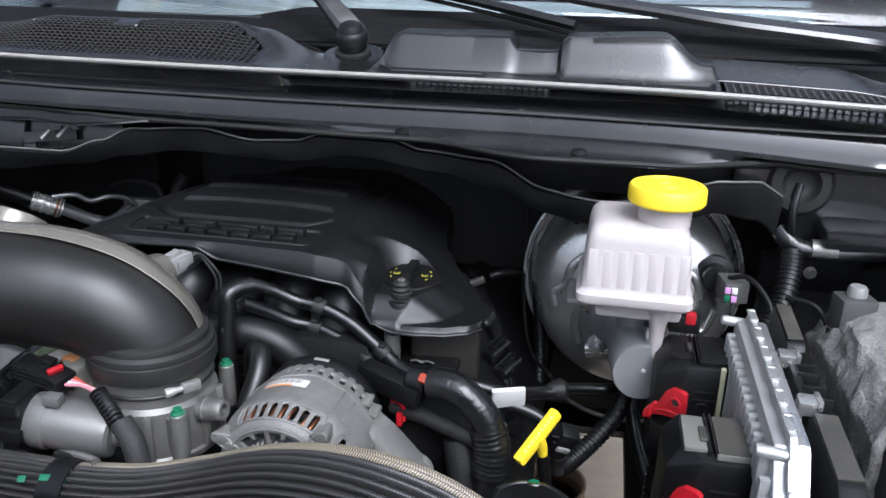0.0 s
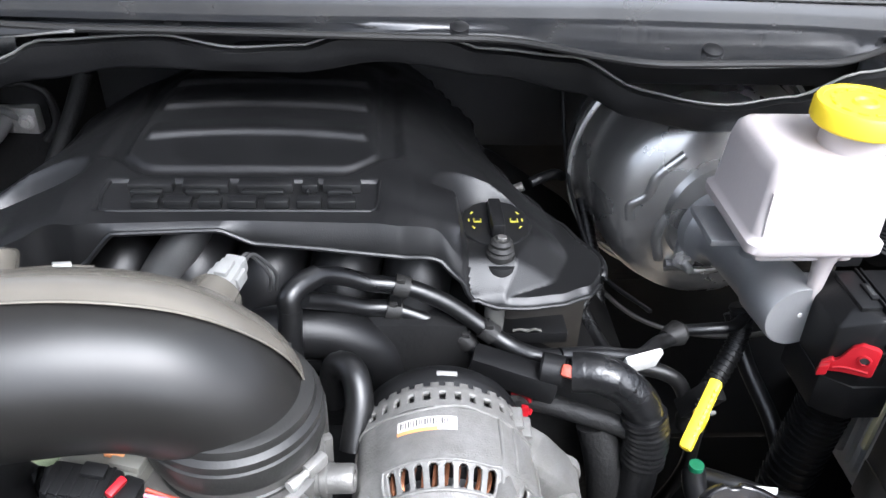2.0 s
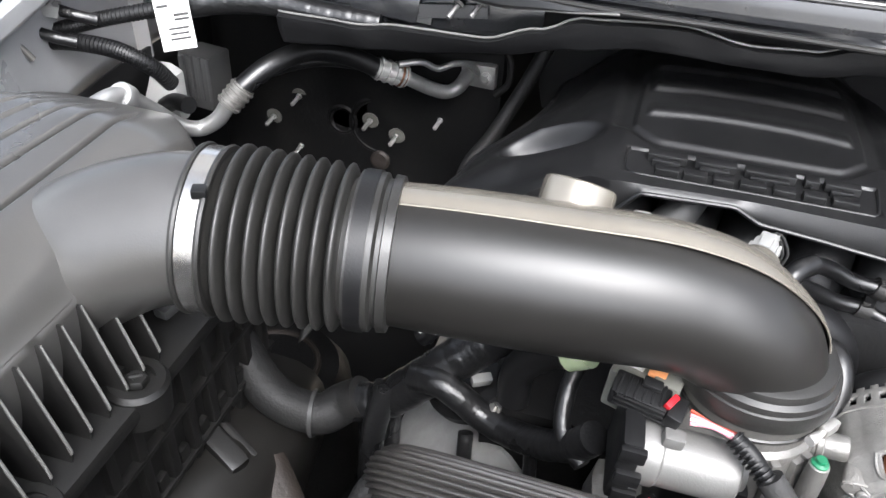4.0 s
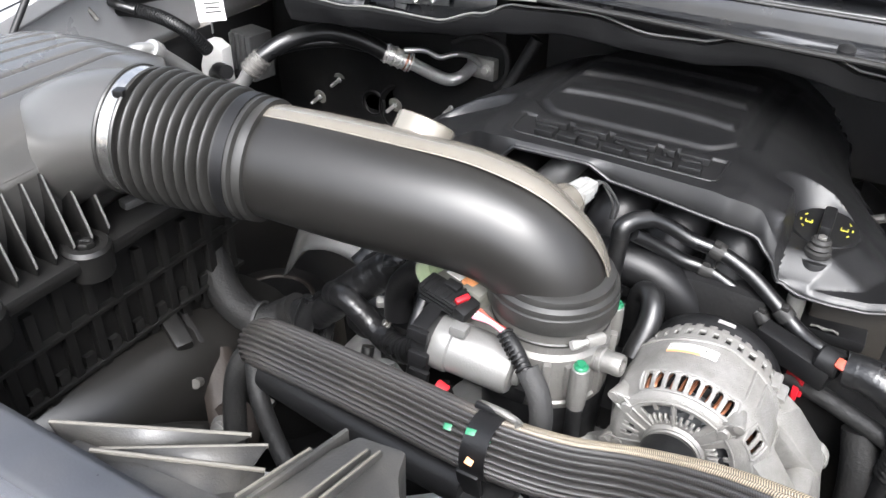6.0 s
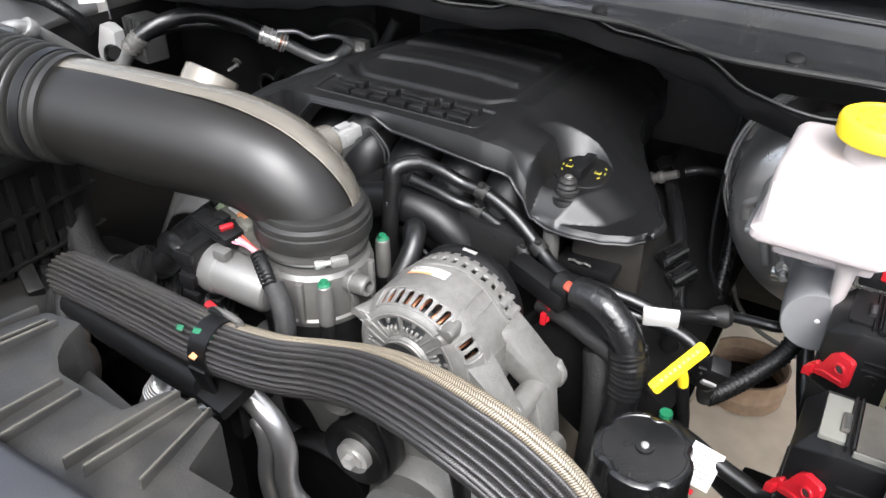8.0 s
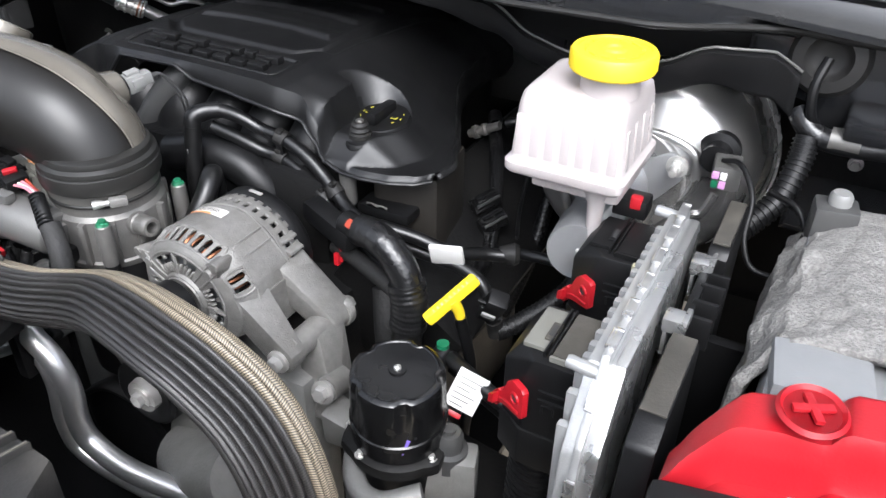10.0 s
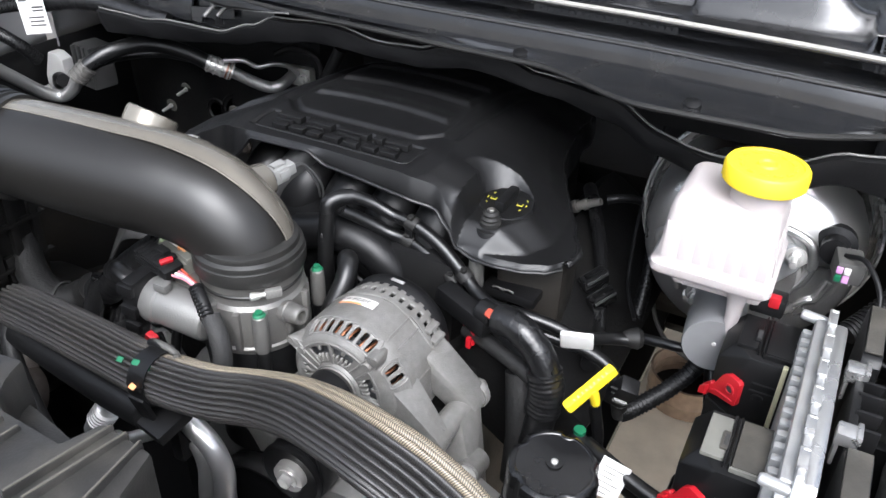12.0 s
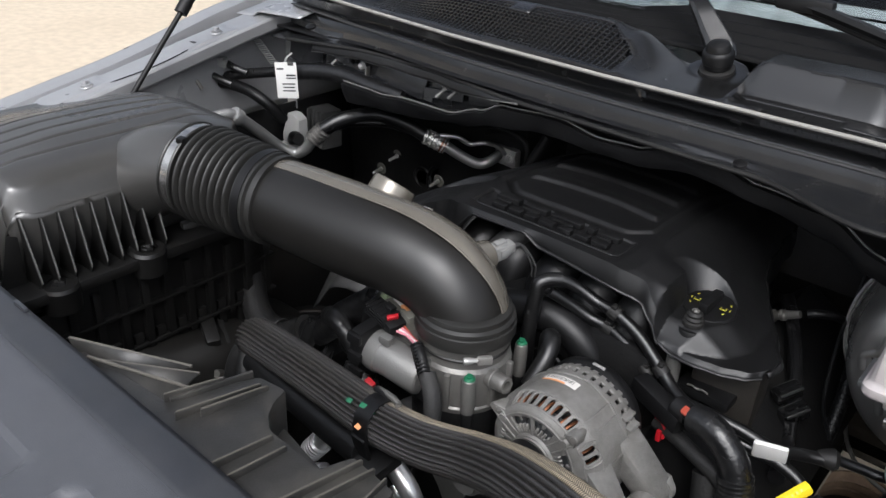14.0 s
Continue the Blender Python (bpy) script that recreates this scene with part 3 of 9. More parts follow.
def build_fender():
    fd = thing("front_fender", (-1.25, 0.4, 0.7), "grey metallic front fender with an inner bolt rail", "fender")

    def railtop(u, v):
        y = -0.15 + 1.25 * u
        x = lerp([(0, -1.086), (0.12, -1.085), (0.18, -1.0885), (0.70, -1.146), (0.80, -1.152), (1, -1.166)], v) - 0.010 * smoothstep(0.55, 0.85, y)
        z = rail(y) + lerp([(0, -0.024), (0.12, -0.004), (0.18, 0.0), (0.70, 0.001), (0.80, -0.010), (1, -0.018)], v)
        pad = max(smoothstep(0.055, 0.045, abs(y - b + 0.012 * math.sin(60 * x))) for b in (0.30, 0.535, 0.775))
        z += 0.0035 * pad * smoothstep(-1.100, -1.104, x) * smoothstep(-1.150, -1.146, x)
        return Vector((x, y, z))
    r = part("rail", sheet(railtop, 220, 40), M_SILVER, fd, thick=0.002)
    for y in (0.31, 0.547, 0.787):
        e = part("bolt", bolt((-1.118, y, rail(y) + 0.007), (0, 0, 1), 0.006, 0.008), M_SILVER, r, "painted hex bolt")
        part("washer", lathe([(0, 0), (0.0105, 0), (0.0110, 0.0010), (0.0100, 0.0022), (0, 0.0022)], (-1.118, y, rail(y) + 0.0045), (0, -0.2, 1), 22), M_SILVER, e)
    part("hole", box((-1.120, 0.747, rail(0.747) + 0.0025), (0.012, 0.017, 0.002), 0.0006), M_INK, r, "dark square slot")
    part("sealer_line", sweep([(-1.100 - 0.006 * math.sin(26 * y) - 0.010 * smoothstep(0.55, 0.85, y), y, rail(y) + 0.0012) for y in [0.20 + 0.02 * k for k in range(30)]], 0.0011, 6, 2), M_PAINT, r, "dark sealer line")
    part("edge_line", sweep([(-1.170, y, rail(y) - 0.014) for y in [-0.1 + 0.06 * k for k in range(20)]], 0.0035, 8, 2), M_INK, r, "dark gap along the fender")
    # the ledge that carries the rail back to the cowl

    def ledge(u, v):
        x = -1.172 + 0.150 * u
        y = 0.870 + 0.26 * v + 0.02 * u
        return Vector((x, y, rail(y) + 0.002 + 0.010 * smoothstep(0.25, 0.35, u) + 0.010 * smoothstep(0.5, 1.0, v) * u))
    lg = part("rear_ledge", sheet(ledge, 24, 20), M_SILVER, fd, thick=0.002)
    for u, v in ((0.45, 0.35), (0.62, 0.60), (0.75, 0.30)):
        part("hole", lathe([(0, 0), (0.003, 0), (0.003, 0.0006), (0, 0.0006)], ledge(u, v) + Vector((0, 0, 0.0012)), (0, -0.2, 1), 14), M_INK, lg, "small dark hole")

    def crown(u, v):
        y = -0.2 + 1.5 * u
        x = fender_x(y) + 1.098 + soft([(0, -1.172), (0.15, -1.180), (0.5, -1.235), (0.75, -1.30), (1, -1.33)], v)
        z = rail(y) + soft([(0, -0.04), (0.12, -0.004), (0.35, -0.002), (0.6, -0.05), (1, -0.55)], v)
        return Vector((x, y, z))
    part("panel", sheet(crown, 40, 24), M_SILVER, fd, thick=0.003)

    fr = thing("front_fender", (0.55, 0.4, 0.7), "grey metallic front fender on the battery side", "fender")

    def crown_r(u, v):
        y = -0.2 + 1.5 * u
        return Vector((0.44 + 0.17 * v, y, rail(y) - 0.01 - 0.5 * v ** 3))
    part("panel", sheet(crown_r, 30, 16), M_SILVER, fr, thick=0.003)


HOOD_ANGLE = radians(68)


def build_hood():
    hd = thing("hood", (-0.37, 0.98, 1.40), "grey metallic hood propped wide open", "hood")
    length = 1.28

    def f(u, v):
        s, x = length * v, -0.37 + (u - 0.5) * 1.56
        lift = 0.03 * math.sin(math.pi * u) + 0.02 * math.sin(math.pi * v)
        y = 1.02 - s * math.cos(HOOD_ANGLE) + lift * math.sin(HOOD_ANGLE)
        z = 1.60 + s * math.sin(HOOD_ANGLE) + lift * math.cos(HOOD_ANGLE)
        return Vector((x, y, z))
    part("skin", sheet(f, 30, 24), M_SILVER, hd, thick=0.003)

    def g(u, v):
        p = f(0.03 + 0.94 * u, 0.02 + 0.95 * v)
        d = 0.02 + 0.015 * smoothstep(0.1, 0.2, abs(((u * 4) % 1) - 0.5)) * smoothstep(0.1, 0.2, abs(((v * 3) % 1) - 0.5))
        return p + Vector((0, -math.sin(HOOD_ANGLE), -math.cos(HOOD_ANGLE))) * d
    part("inner_frame", sheet(g, 60, 50), M_SILVER, hd, thick=0.003)

    def pad(u, v):
        p = f(0.08 + 0.84 * u, 0.36 + 0.58 * v)
        return p + Vector((0, -math.sin(HOOD_ANGLE), -math.cos(HOOD_ANGLE))) * (0.042 + 0.006 * noise.noise(Vector((u * 9, v * 9, 0))))
    part("insulation_pad", sheet(pad, 30, 24), M_PAD, hd, "black felt insulation pad", thick=0.006)


def build_cab():
    """Plain walls that close the truck behind the bay."""
    cab = thing("wall_cab", (-0.37, 2.2, 0.55), "plain grey truck body behind the bay", "", kind="structure")
    part("floor_pan", box((-0.37, 2.5, 0.80), (1.7, 2.4, 0.05), 0.01), M_ENGINE, cab)
    # black sheets added to hide the lit ground under the bay
    part("front_ground_blind", box((-0.55, 0.30, 0.60), (1.08, 1.0, 0.02), 0.01), M_BLACK, cab, "added black sheet blocking the ground from view")
    part("ground_blind", box((0.37, 1.285, 0.60), (0.54, 0.46, 0.02), 0.01), M_BLACK, cab, "added black sheet blocking the ground from view")
    part("ground_blind", box((0.25, 0.62, 0.60), (0.44, 0.86, 0.02), 0.01), M_BLACK, cab, "added black sheet blocking the ground from view")
    part("ground_blind", box((-0.75, 1.02, 0.60), (0.75, 0.5, 0.02), 0.01), M_BLACK, cab, "added black sheet blocking the ground from view")
    part("ground_blind", box((-0.235, 1.25, 0.57), (0.30, 0.9, 0.02), 0.01), M_BLACK, cab, "added black sheet blocking the ground from view")
    part("ground_blind", box((0.03, 1.66, 0.60), (0.24, 0.44, 0.02), 0.01), M_BLACK, cab, "added black sheet blocking the ground from view")
    part("side", box((-1.30, 2.5, 0.95), (0.06, 2.4, 0.75), 0.02), M_SILVER, cab)
    part("side", box((0.56, 2.5, 0.95), (0.06, 2.4, 0.75), 0.02), M_SILVER, cab)
    part("dashboard", box((-0.37, 1.62, 1.2), (1.6, 0.85, 0.36), 0.05), M_GLASS_DARK, cab)
    part("roof", box((-0.37, 3.0, 1.95), (1.5, 1.7, 0.05), 0.02), M_SILVER, cab)
    part("rear", box((-0.37, 3.7, 1.4), (1.7, 0.06, 1.1), 0.02), M_GLASS_DARK, cab)

    def glass(u, v):
        x = -0.37 + (u - 0.5) * 1.62
        return Vector((x, 1.068 + 1.15 * v + 0.25 * (u - 0.5) ** 2, 1.418 + 0.62 * v))
    ws = solid("windshield", sheet(glass, 24, 10), M_GLASS, "clear windshield with a dark edge band", "windshield", kind="structure", thick=0.005)
    ws.visible_shadow = False

    def strip(u, v):
        x = -0.37 + (u - 0.5) * 1.60
        hi = 1.4345 - 0.016 * smoothstep(-0.40, -0.50, x)
        return Vector((x, 0.990 + 0.092 * v + 0.10 * (u - 0.5) ** 2, 1.398 + (hi - 1.398) * v + 0.002 * math.sin(9 * math.pi * v)))
    solid("trim_glass_strip", sheet(strip, 40, 18), M_STRIPR, "matte black rubber strip between cowl and glass", kind="structure", thick=0.003)

    def frit(u, v):
        return glass(u, 0.005 + v * 0.085) + Vector((0, 0.003, -0.006))
    solid("trim_windshield", sheet(frit, 24, 2), M_INK, "black band along the lower edge of the glass", kind="structure", thick=0.002)


def flange_y(x):
    return soft([(-0.75, 0.885), (-0.5, 0.856), (-0.2, 0.846), (-0.06, 0.795), (0.06, 0.80), (0.2, 0.87), (0.4, 0.90)], x)


def cowl_lip(x):
    """The front lip of the plastic cowl."""
    return lerp([(-1.1, 0.915), (-0.9, 0.884), (-0.65, 0.858), (-0.4, 0.85), (-0.1, 0.855), (0.1, 0.845), (0.45, 0.84)], x)


def build_cowl():
    cw = thing("bay_cowl_lip", (-0.37, 0.86, 1.30), "dark grey painted steel cowl lip across the bay", "cowl")

    def f(u, v):
        x = -1.09 + 1.55 * u
        lip, fl = cowl_lip(x), flange_y(x)
        pts = [(fl - 0.004, 1.311), (fl, 1.3135), (fl + 0.009, 1.3145), (lip + 0.006, 1.319), (lip + 0.013, 1.3225), (lip + 0.016, 1.338), (lip + 0.021, 1.3485),
               (lip + 0.030, 1.352), (lip + 0.029, 1.3565), (lip + 0.020, 1.358), (lip + 0.018, 1.372), (lip + 0.03, 1.377)]
        if x > -0.36:
            k = smoothstep(-0.36, -0.345, x)
            pts[8] = (pts[8][0] - 0.012 * k, pts[8][1] + 0.003 * k)
            pts[9] = (pts[9][0] - 0.012 * k, pts[9][1] + 0.005 * k)
        dip = 0.01 * smoothstep(-0.02, 0.04, x) * (1 - smoothstep(0.1, 0.14, x))
        i = min(int(v * 11), 10)
        t = v * 11 - i
        y = pts[i][0] * (1 - t) + pts[i + 1][0] * t
        z = pts[i][1] * (1 - t) + pts[i + 1][1] * t
        tilt = -0.014 * smoothstep(0.05, 0.35, x) - 0.02 * smoothstep(-0.8, -1.1, x)
        return Vector((x, y + dip * smoothstep(0.5, 0.8, v), z + tilt * (1 - v * 0.4)))
    part("lip", sheet(f, 120, 22), M_PAINT, cw, thick=0.002, sharp=50)

    def seal(u, v):
        x = -1.05 + 1.35 * u
        a = 2 * math.pi * v
        tilt = -0.014 * smoothstep(0.05, 0.35, x) - 0.02 * smoothstep(-0.8, -1.1, x)
        return Vector((x, flange_y(x) - 0.002 + 0.003 * math.cos(a), 1.3125 + tilt + 0.003 * math.sin(a)))
    part("edge_seal", sheet(seal, 100, 8), M_RUBBER, cw, "thin black rubber edge strip")
    for x, dy in ((-0.45, 0.012), (-0.217, 0.012), (-0.019, 0.016), (-0.70, 0.012), (0.235, 0.01)):
        p = (x, flange_y(x) + dy, 1.3155 - 0.014 * smoothstep(0.05, 0.35, x))
        part("clip", lathe([(0, 0), (0.0085, 0), (0.008, 0.003), (0.004, 0.0045), (0, 0.0045)], p, (0, -0.3, 1), 18), M_BLACK, cw, "round black push clip")

    part("closing_plate", box((0.04, 0.893, 1.283), (0.36, 0.003, 0.056), 0.001), M_BLACK, cw)

    # the underside of the cowl, back to the bulkhead
    def under(u, v):
        x = -1.09 + 1.55 * u
        return Vector((x, flange_y(x) + 0.01 + (1.16 - flange_y(x)) * v, 1.309 - 0.02 * smoothstep(0.05, 0.35, x)))
    part("underside", sheet(under, 60, 4), M_BLACK, cw, thick=0.003)


def build_flap():
    top = [(-0.885, 1.258), (-0.80, 1.256), (-0.742, 1.262), (-0.66, 1.262), (-0.60, 1.280), (-0.56, 1.297), (-0.467, 1.303), (-0.40, 1.293), (-0.347, 1.296), (-0.315, 1.306),
           (-0.231, 1.305), (-0.197, 1.295), (-0.119, 1.289), (-0.057, 1.264), (0.01, 1.259), (0.07, 1.266), (0.126, 1.290), (0.166, 1.288), (0.20, 1.27)]
    low = [(-0.885, 1.222), (-0.80, 1.228), (-0.755, 1.232), (-0.639, 1.246), (-0.568, 1.262), (-0.496, 1.273), (-0.355, 1.270), (-0.28, 1.281), (-0.18, 1.269), (-0.11, 1.254),
           (-0.06, 1.236), (0.005, 1.231), (0.07, 1.234), (0.126, 1.255), (0.17, 1.245), (0.20, 1.225)]

    def f(u, v):
        x = -0.885 + 1.08 * u
        zt, zb = soft(top, x), soft(low, x)
        bulge = 0.0015 * math.sin(math.pi * v) + 0.003 * noise.noise(Vector((x * 20, v, 0)))
        y = 0.872 - 0.012 * v - bulge - 0.03 * smoothstep(-0.1, 0.0, x) * (1 - smoothstep(0.12, 0.2, x))
        if v > 0.93:
            y += 0.010 * (v - 0.93) / 0.07
        return Vector((x, y, zb + (zt - zb) * v))
    fl = thing("cowl_seal_flap", (-0.3, 0.87, 1.24), "wavy black rubber sealing flap under the cowl", "seal flap")
    part("flap", sheet(f, 150, 14), M_FLAP, fl, thick=0.003)
    part("edge_bead", sweep([f(k / 90, 1.0) + Vector((0, -0.003, 0.001)) for k in range(91)], 0.0013, 8, 1), M_BEAD, fl, "paler bead along the top")

    st = thing("cowl_reinforcement", (-0.73, 0.885, 1.30), "dusty dark steel strip under the cowl lip, bright lower edge", "strip")

    def low_strip(u, v):
        x = -0.985 + 0.46 * u
        y = flange_y(x) - 0.003 + 0.006 * smoothstep(-0.8, -0.98, x)
        return Vector((x, y - 0.003 * v, 1.3105 - 0.02 * smoothstep(-0.8, -1.1, x) - 0.0125 * v * smoothstep(1.0, 0.75, u) + 0.0008 * math.sin(70 * x)))
    part("strip", sheet(low_strip, 80, 4), M_FLAP, st, thick=0.002)
    part("strip_edge", sweep([low_strip(k / 60, 1.0) for k in range(61)], 0.0012, 8, 1), M_BEAD, st, "bright edge line")
    part("tab", prism([(-0.022, 0), (0.020, 0), (0.014, -0.010), (-0.010, -0.012)], 0.0025, Matrix.Translation((-0.905, 0.884, 1.292)) @ Matrix.Rotation(radians(90), 4, "X"), 0.0006), M_PAINT, st)

    br = thing("stud_bracket", (-0.64, 0.89, 1.285), "black steel bracket with threaded studs", "bracket")
    part("plate", box((-0.785, 0.912, 1.279), (0.36, 0.004, 0.062), 0.001, (-12, 0, 3)), M_PAINT, br)
    part("fold", box((-0.775, 0.9015, 1.276), (0.075, 0.004, 0.036), 0.001, (-12, 6, 3)), M_PAINT, br)
    part("slot", box((-0.700, 0.9035, 1.272), (0.075, 0.0030, 0.014), 0.001, (-12, -6, 3)), M_INK, br, "dark slot")
    part("slot", box((-0.735, 0.9050, 1.258), (0.022, 0.0030, 0.008), 0.001, (-12, 6, 3)), M_INK, br, "dark slot")
    part("box_bracket", box((-0.900, 0.9040, 1.278), (0.066, 0.010, 0.040), 0.002, (-12, 0, 3)), M_PAINT, br)
    part("bracket_tongue", box((-0.862, 0.8985, 1.266), (0.003, 0.012, 0.030), 0.0008, (0, 0, 12)), M_CLAMP, br)
    part("bracket_tongue", box((-0.878, 0.8955, 1.257), (0.034, 0.003, 0.003), 0.0008), M_CLAMP, br)
    part("cap_nut", lathe([(0, 0), (0.0085, 0), (0.0085, 0.003), (0.0060, 0.005), (0.0050, 0.011), (0, 0.012)], (-0.866, 0.8965, 1.285), (-0.42, -0.62, -0.40), 12), M_BLOCKW, br, "pale plastic cap nut")
    for x, y, z in ((-0.692, 0.899, 1.2845), (-0.668, 0.899, 1.2885), (-0.926, 0.898, 1.2855), (-0.896, 0.898, 1.2925)):
        s = lathe([(0, 0), (0.006, 0), (0.006, 0.003), (0.0030, 0.004), (0.0030, 0.020), (0, 0.0215)], (x, y, z), (-0.42, -0.62, -0.66), 12)
        part("stud", s, M_MOTOR, br, "dull threaded stud")


def cowl_top(x):
    return soft([(-1.1, 1.372), (-0.985, 1.375), (-0.79, 1.408), (-0.70, 1.420), (-0.47, 1.421), (-0.42, 1.414), (-0.345, 1.386), (-0.27, 1.388), (-0.235, 1.421),
                 (-0.108, 1.423), (-0.102, 1.408), (-0.055, 1.408), (-0.045, 1.424), (0.06, 1.428), (0.105, 1.402), (0.24, 1.401), (0.31, 1.388), (0.46, 1.37)], x)


def cowl_z(x, y):
    lip = cowl_lip(x)
    s = (y - lip) / (0.965 - lip)
    if -0.25 < x < -0.05:
        k = 0.12 * s + 0.88 * smoothstep(0.50, 0.585, s)
    elif -0.05 <= x < 0.115:
        k = 0.05 * s + 0.95 * smoothstep(0.26, 0.50, s)
    else:
        k = 0.15 * smoothstep(0, 0.1, s) + 0.85 * smoothstep(0.0, 1.0, s)
    return 1.379 + (cowl_top(x) - 1.379) * k - 0.006 * smoothstep(0.05, 0.35, x) - 0.02 * smoothstep(1.0, 1.3, s)


def build_cowl_grille():
    cg = thing("cowl_grille", (-0.37, 0.92, 1.37), "grained black plastic cowl cover with mesh air inlets", "cowl cover")

    def f(u, v):
        x = -1.08 + 1.54 * u
        lip = cowl_lip(x)
        if v < 0.06:
            return Vector((x, lip - 0.001 + v * 0.02, 1.374 + 0.005 * v / 0.06 - 0.006 * smoothstep(0.05, 0.35, x)))
        y = lip + (1.06 - lip) * (v - 0.06) / 0.94
        return Vector((x, y, cowl_z(x, y)))

    def in_left(x, s):
        return -1.0 < x < -0.395 - 0.06 * smoothstep(0.4, 1.0, s) and 0.10 < s < 0.9 and not (-0.615 < x < -0.575 and s > 0.72)

    def in_small(x, s):
        return (-0.255 < x < -0.13 and 0.18 < s < 0.36) or (-0.21 < x < -0.06 and 0.07 < s < 0.18)

    def in_right(x, s):
        return 0.118 < x < 0.36 and 0.06 < s < 0.30 + 0.25 * (0.36 - x)

    def open_at(x, y):
        s = (y - cowl_lip(x)) / (0.965 - cowl_lip(x))
        return in_left(x, s) or in_small(x, s) or in_right(x, s)

    def keep(u, v):
        x = -1.08 + 1.54 * u
        lip = cowl_lip(x)
        return v < 0.06 or not open_at(x, lip + (1.06 - lip) * (v - 0.06) / 0.94)
    part("shell", sheet(f, 300, 46, keep=keep), M_COWL, cg, thick=0.003, sharp=40)

    # light caught by the front lip, put in as a pale bead
    part("front_edge", sweep([f(k / 100, 0.05) + Vector((0, -0.0012, 0.0008)) for k in range(101)], 0.0025, 8, 1), M_EDGE, cg, "highlight line drawn along the front edge")

    lat = bmesh.new()

    def bar(pts, w):
        for a, b in zip(pts, pts[1:]):
            d = (b - a).normalized()
            side = Vector((-d.y, d.x, 0)) * w
            dn = Vector((0, 0, -0.004))
            q = [a - side, a + side, b + side, b - side]
            lo = [lat.verts.new(p + dn) for p in q]
            hi = [lat.verts.new(p) for p in q]
            lat.faces.new(hi)
            for i in range(4):
                lat.faces.new((lo[i], lo[(i + 1) % 4], hi[(i + 1) % 4], hi[i]))

    def surf(x, y):
        return Vector((x, y, cowl_z(x, y) - 0.001))
    x = -1.0
    while x < 0.37:
        lip = cowl_lip(x)
        ys = [lip + (0.965 - lip) * k / 24 for k in range(25)]
        for y0, y1 in zip(ys, ys[1:]):
            if open_at(x, (y0 + y1) / 2):
                bar([surf(x, y0), surf(x, y1)], 0.0011)
        x += 0.0078
    for k in range(1, 24):
        x = -1.0
        while x < 0.37:
            x2 = x + 0.0156
            l0, l1 = cowl_lip(x), cowl_lip(x2)
            y0, y1 = l0 + (0.965 - l0) * k / 16, l1 + (0.965 - l1) * k / 16
            if k < 16 and open_at((x + x2) / 2, (y0 + y1) / 2):
                bar([surf(x, y0), surf(x2, y1)], 0.0012)
            x = x2
    mesh = part("mesh", lat, M_COWL, cg, "fine black plastic mesh")
    mesh["kind"] = "stuff"

    def well(u, v):
        x = -1.08 + 1.54 * u
        lip = cowl_lip(x)
        return Vector((x, lip + 0.01 + (1.0 - lip) * v, 1.345 - 0.01 * v))
    part("inlet_floor", sheet(well, 40, 4), M_INK, cg, thick=0.002)
    part("pivot_well", lathe([(0.034, -0.004), (0.036, 0.002), (0.028, 0.004), (0.022, 0.002), (0.022, -0.006)], (-0.30, 0.945, 1.388), (0, -0.25, 1), 32), M_COWL, cg)


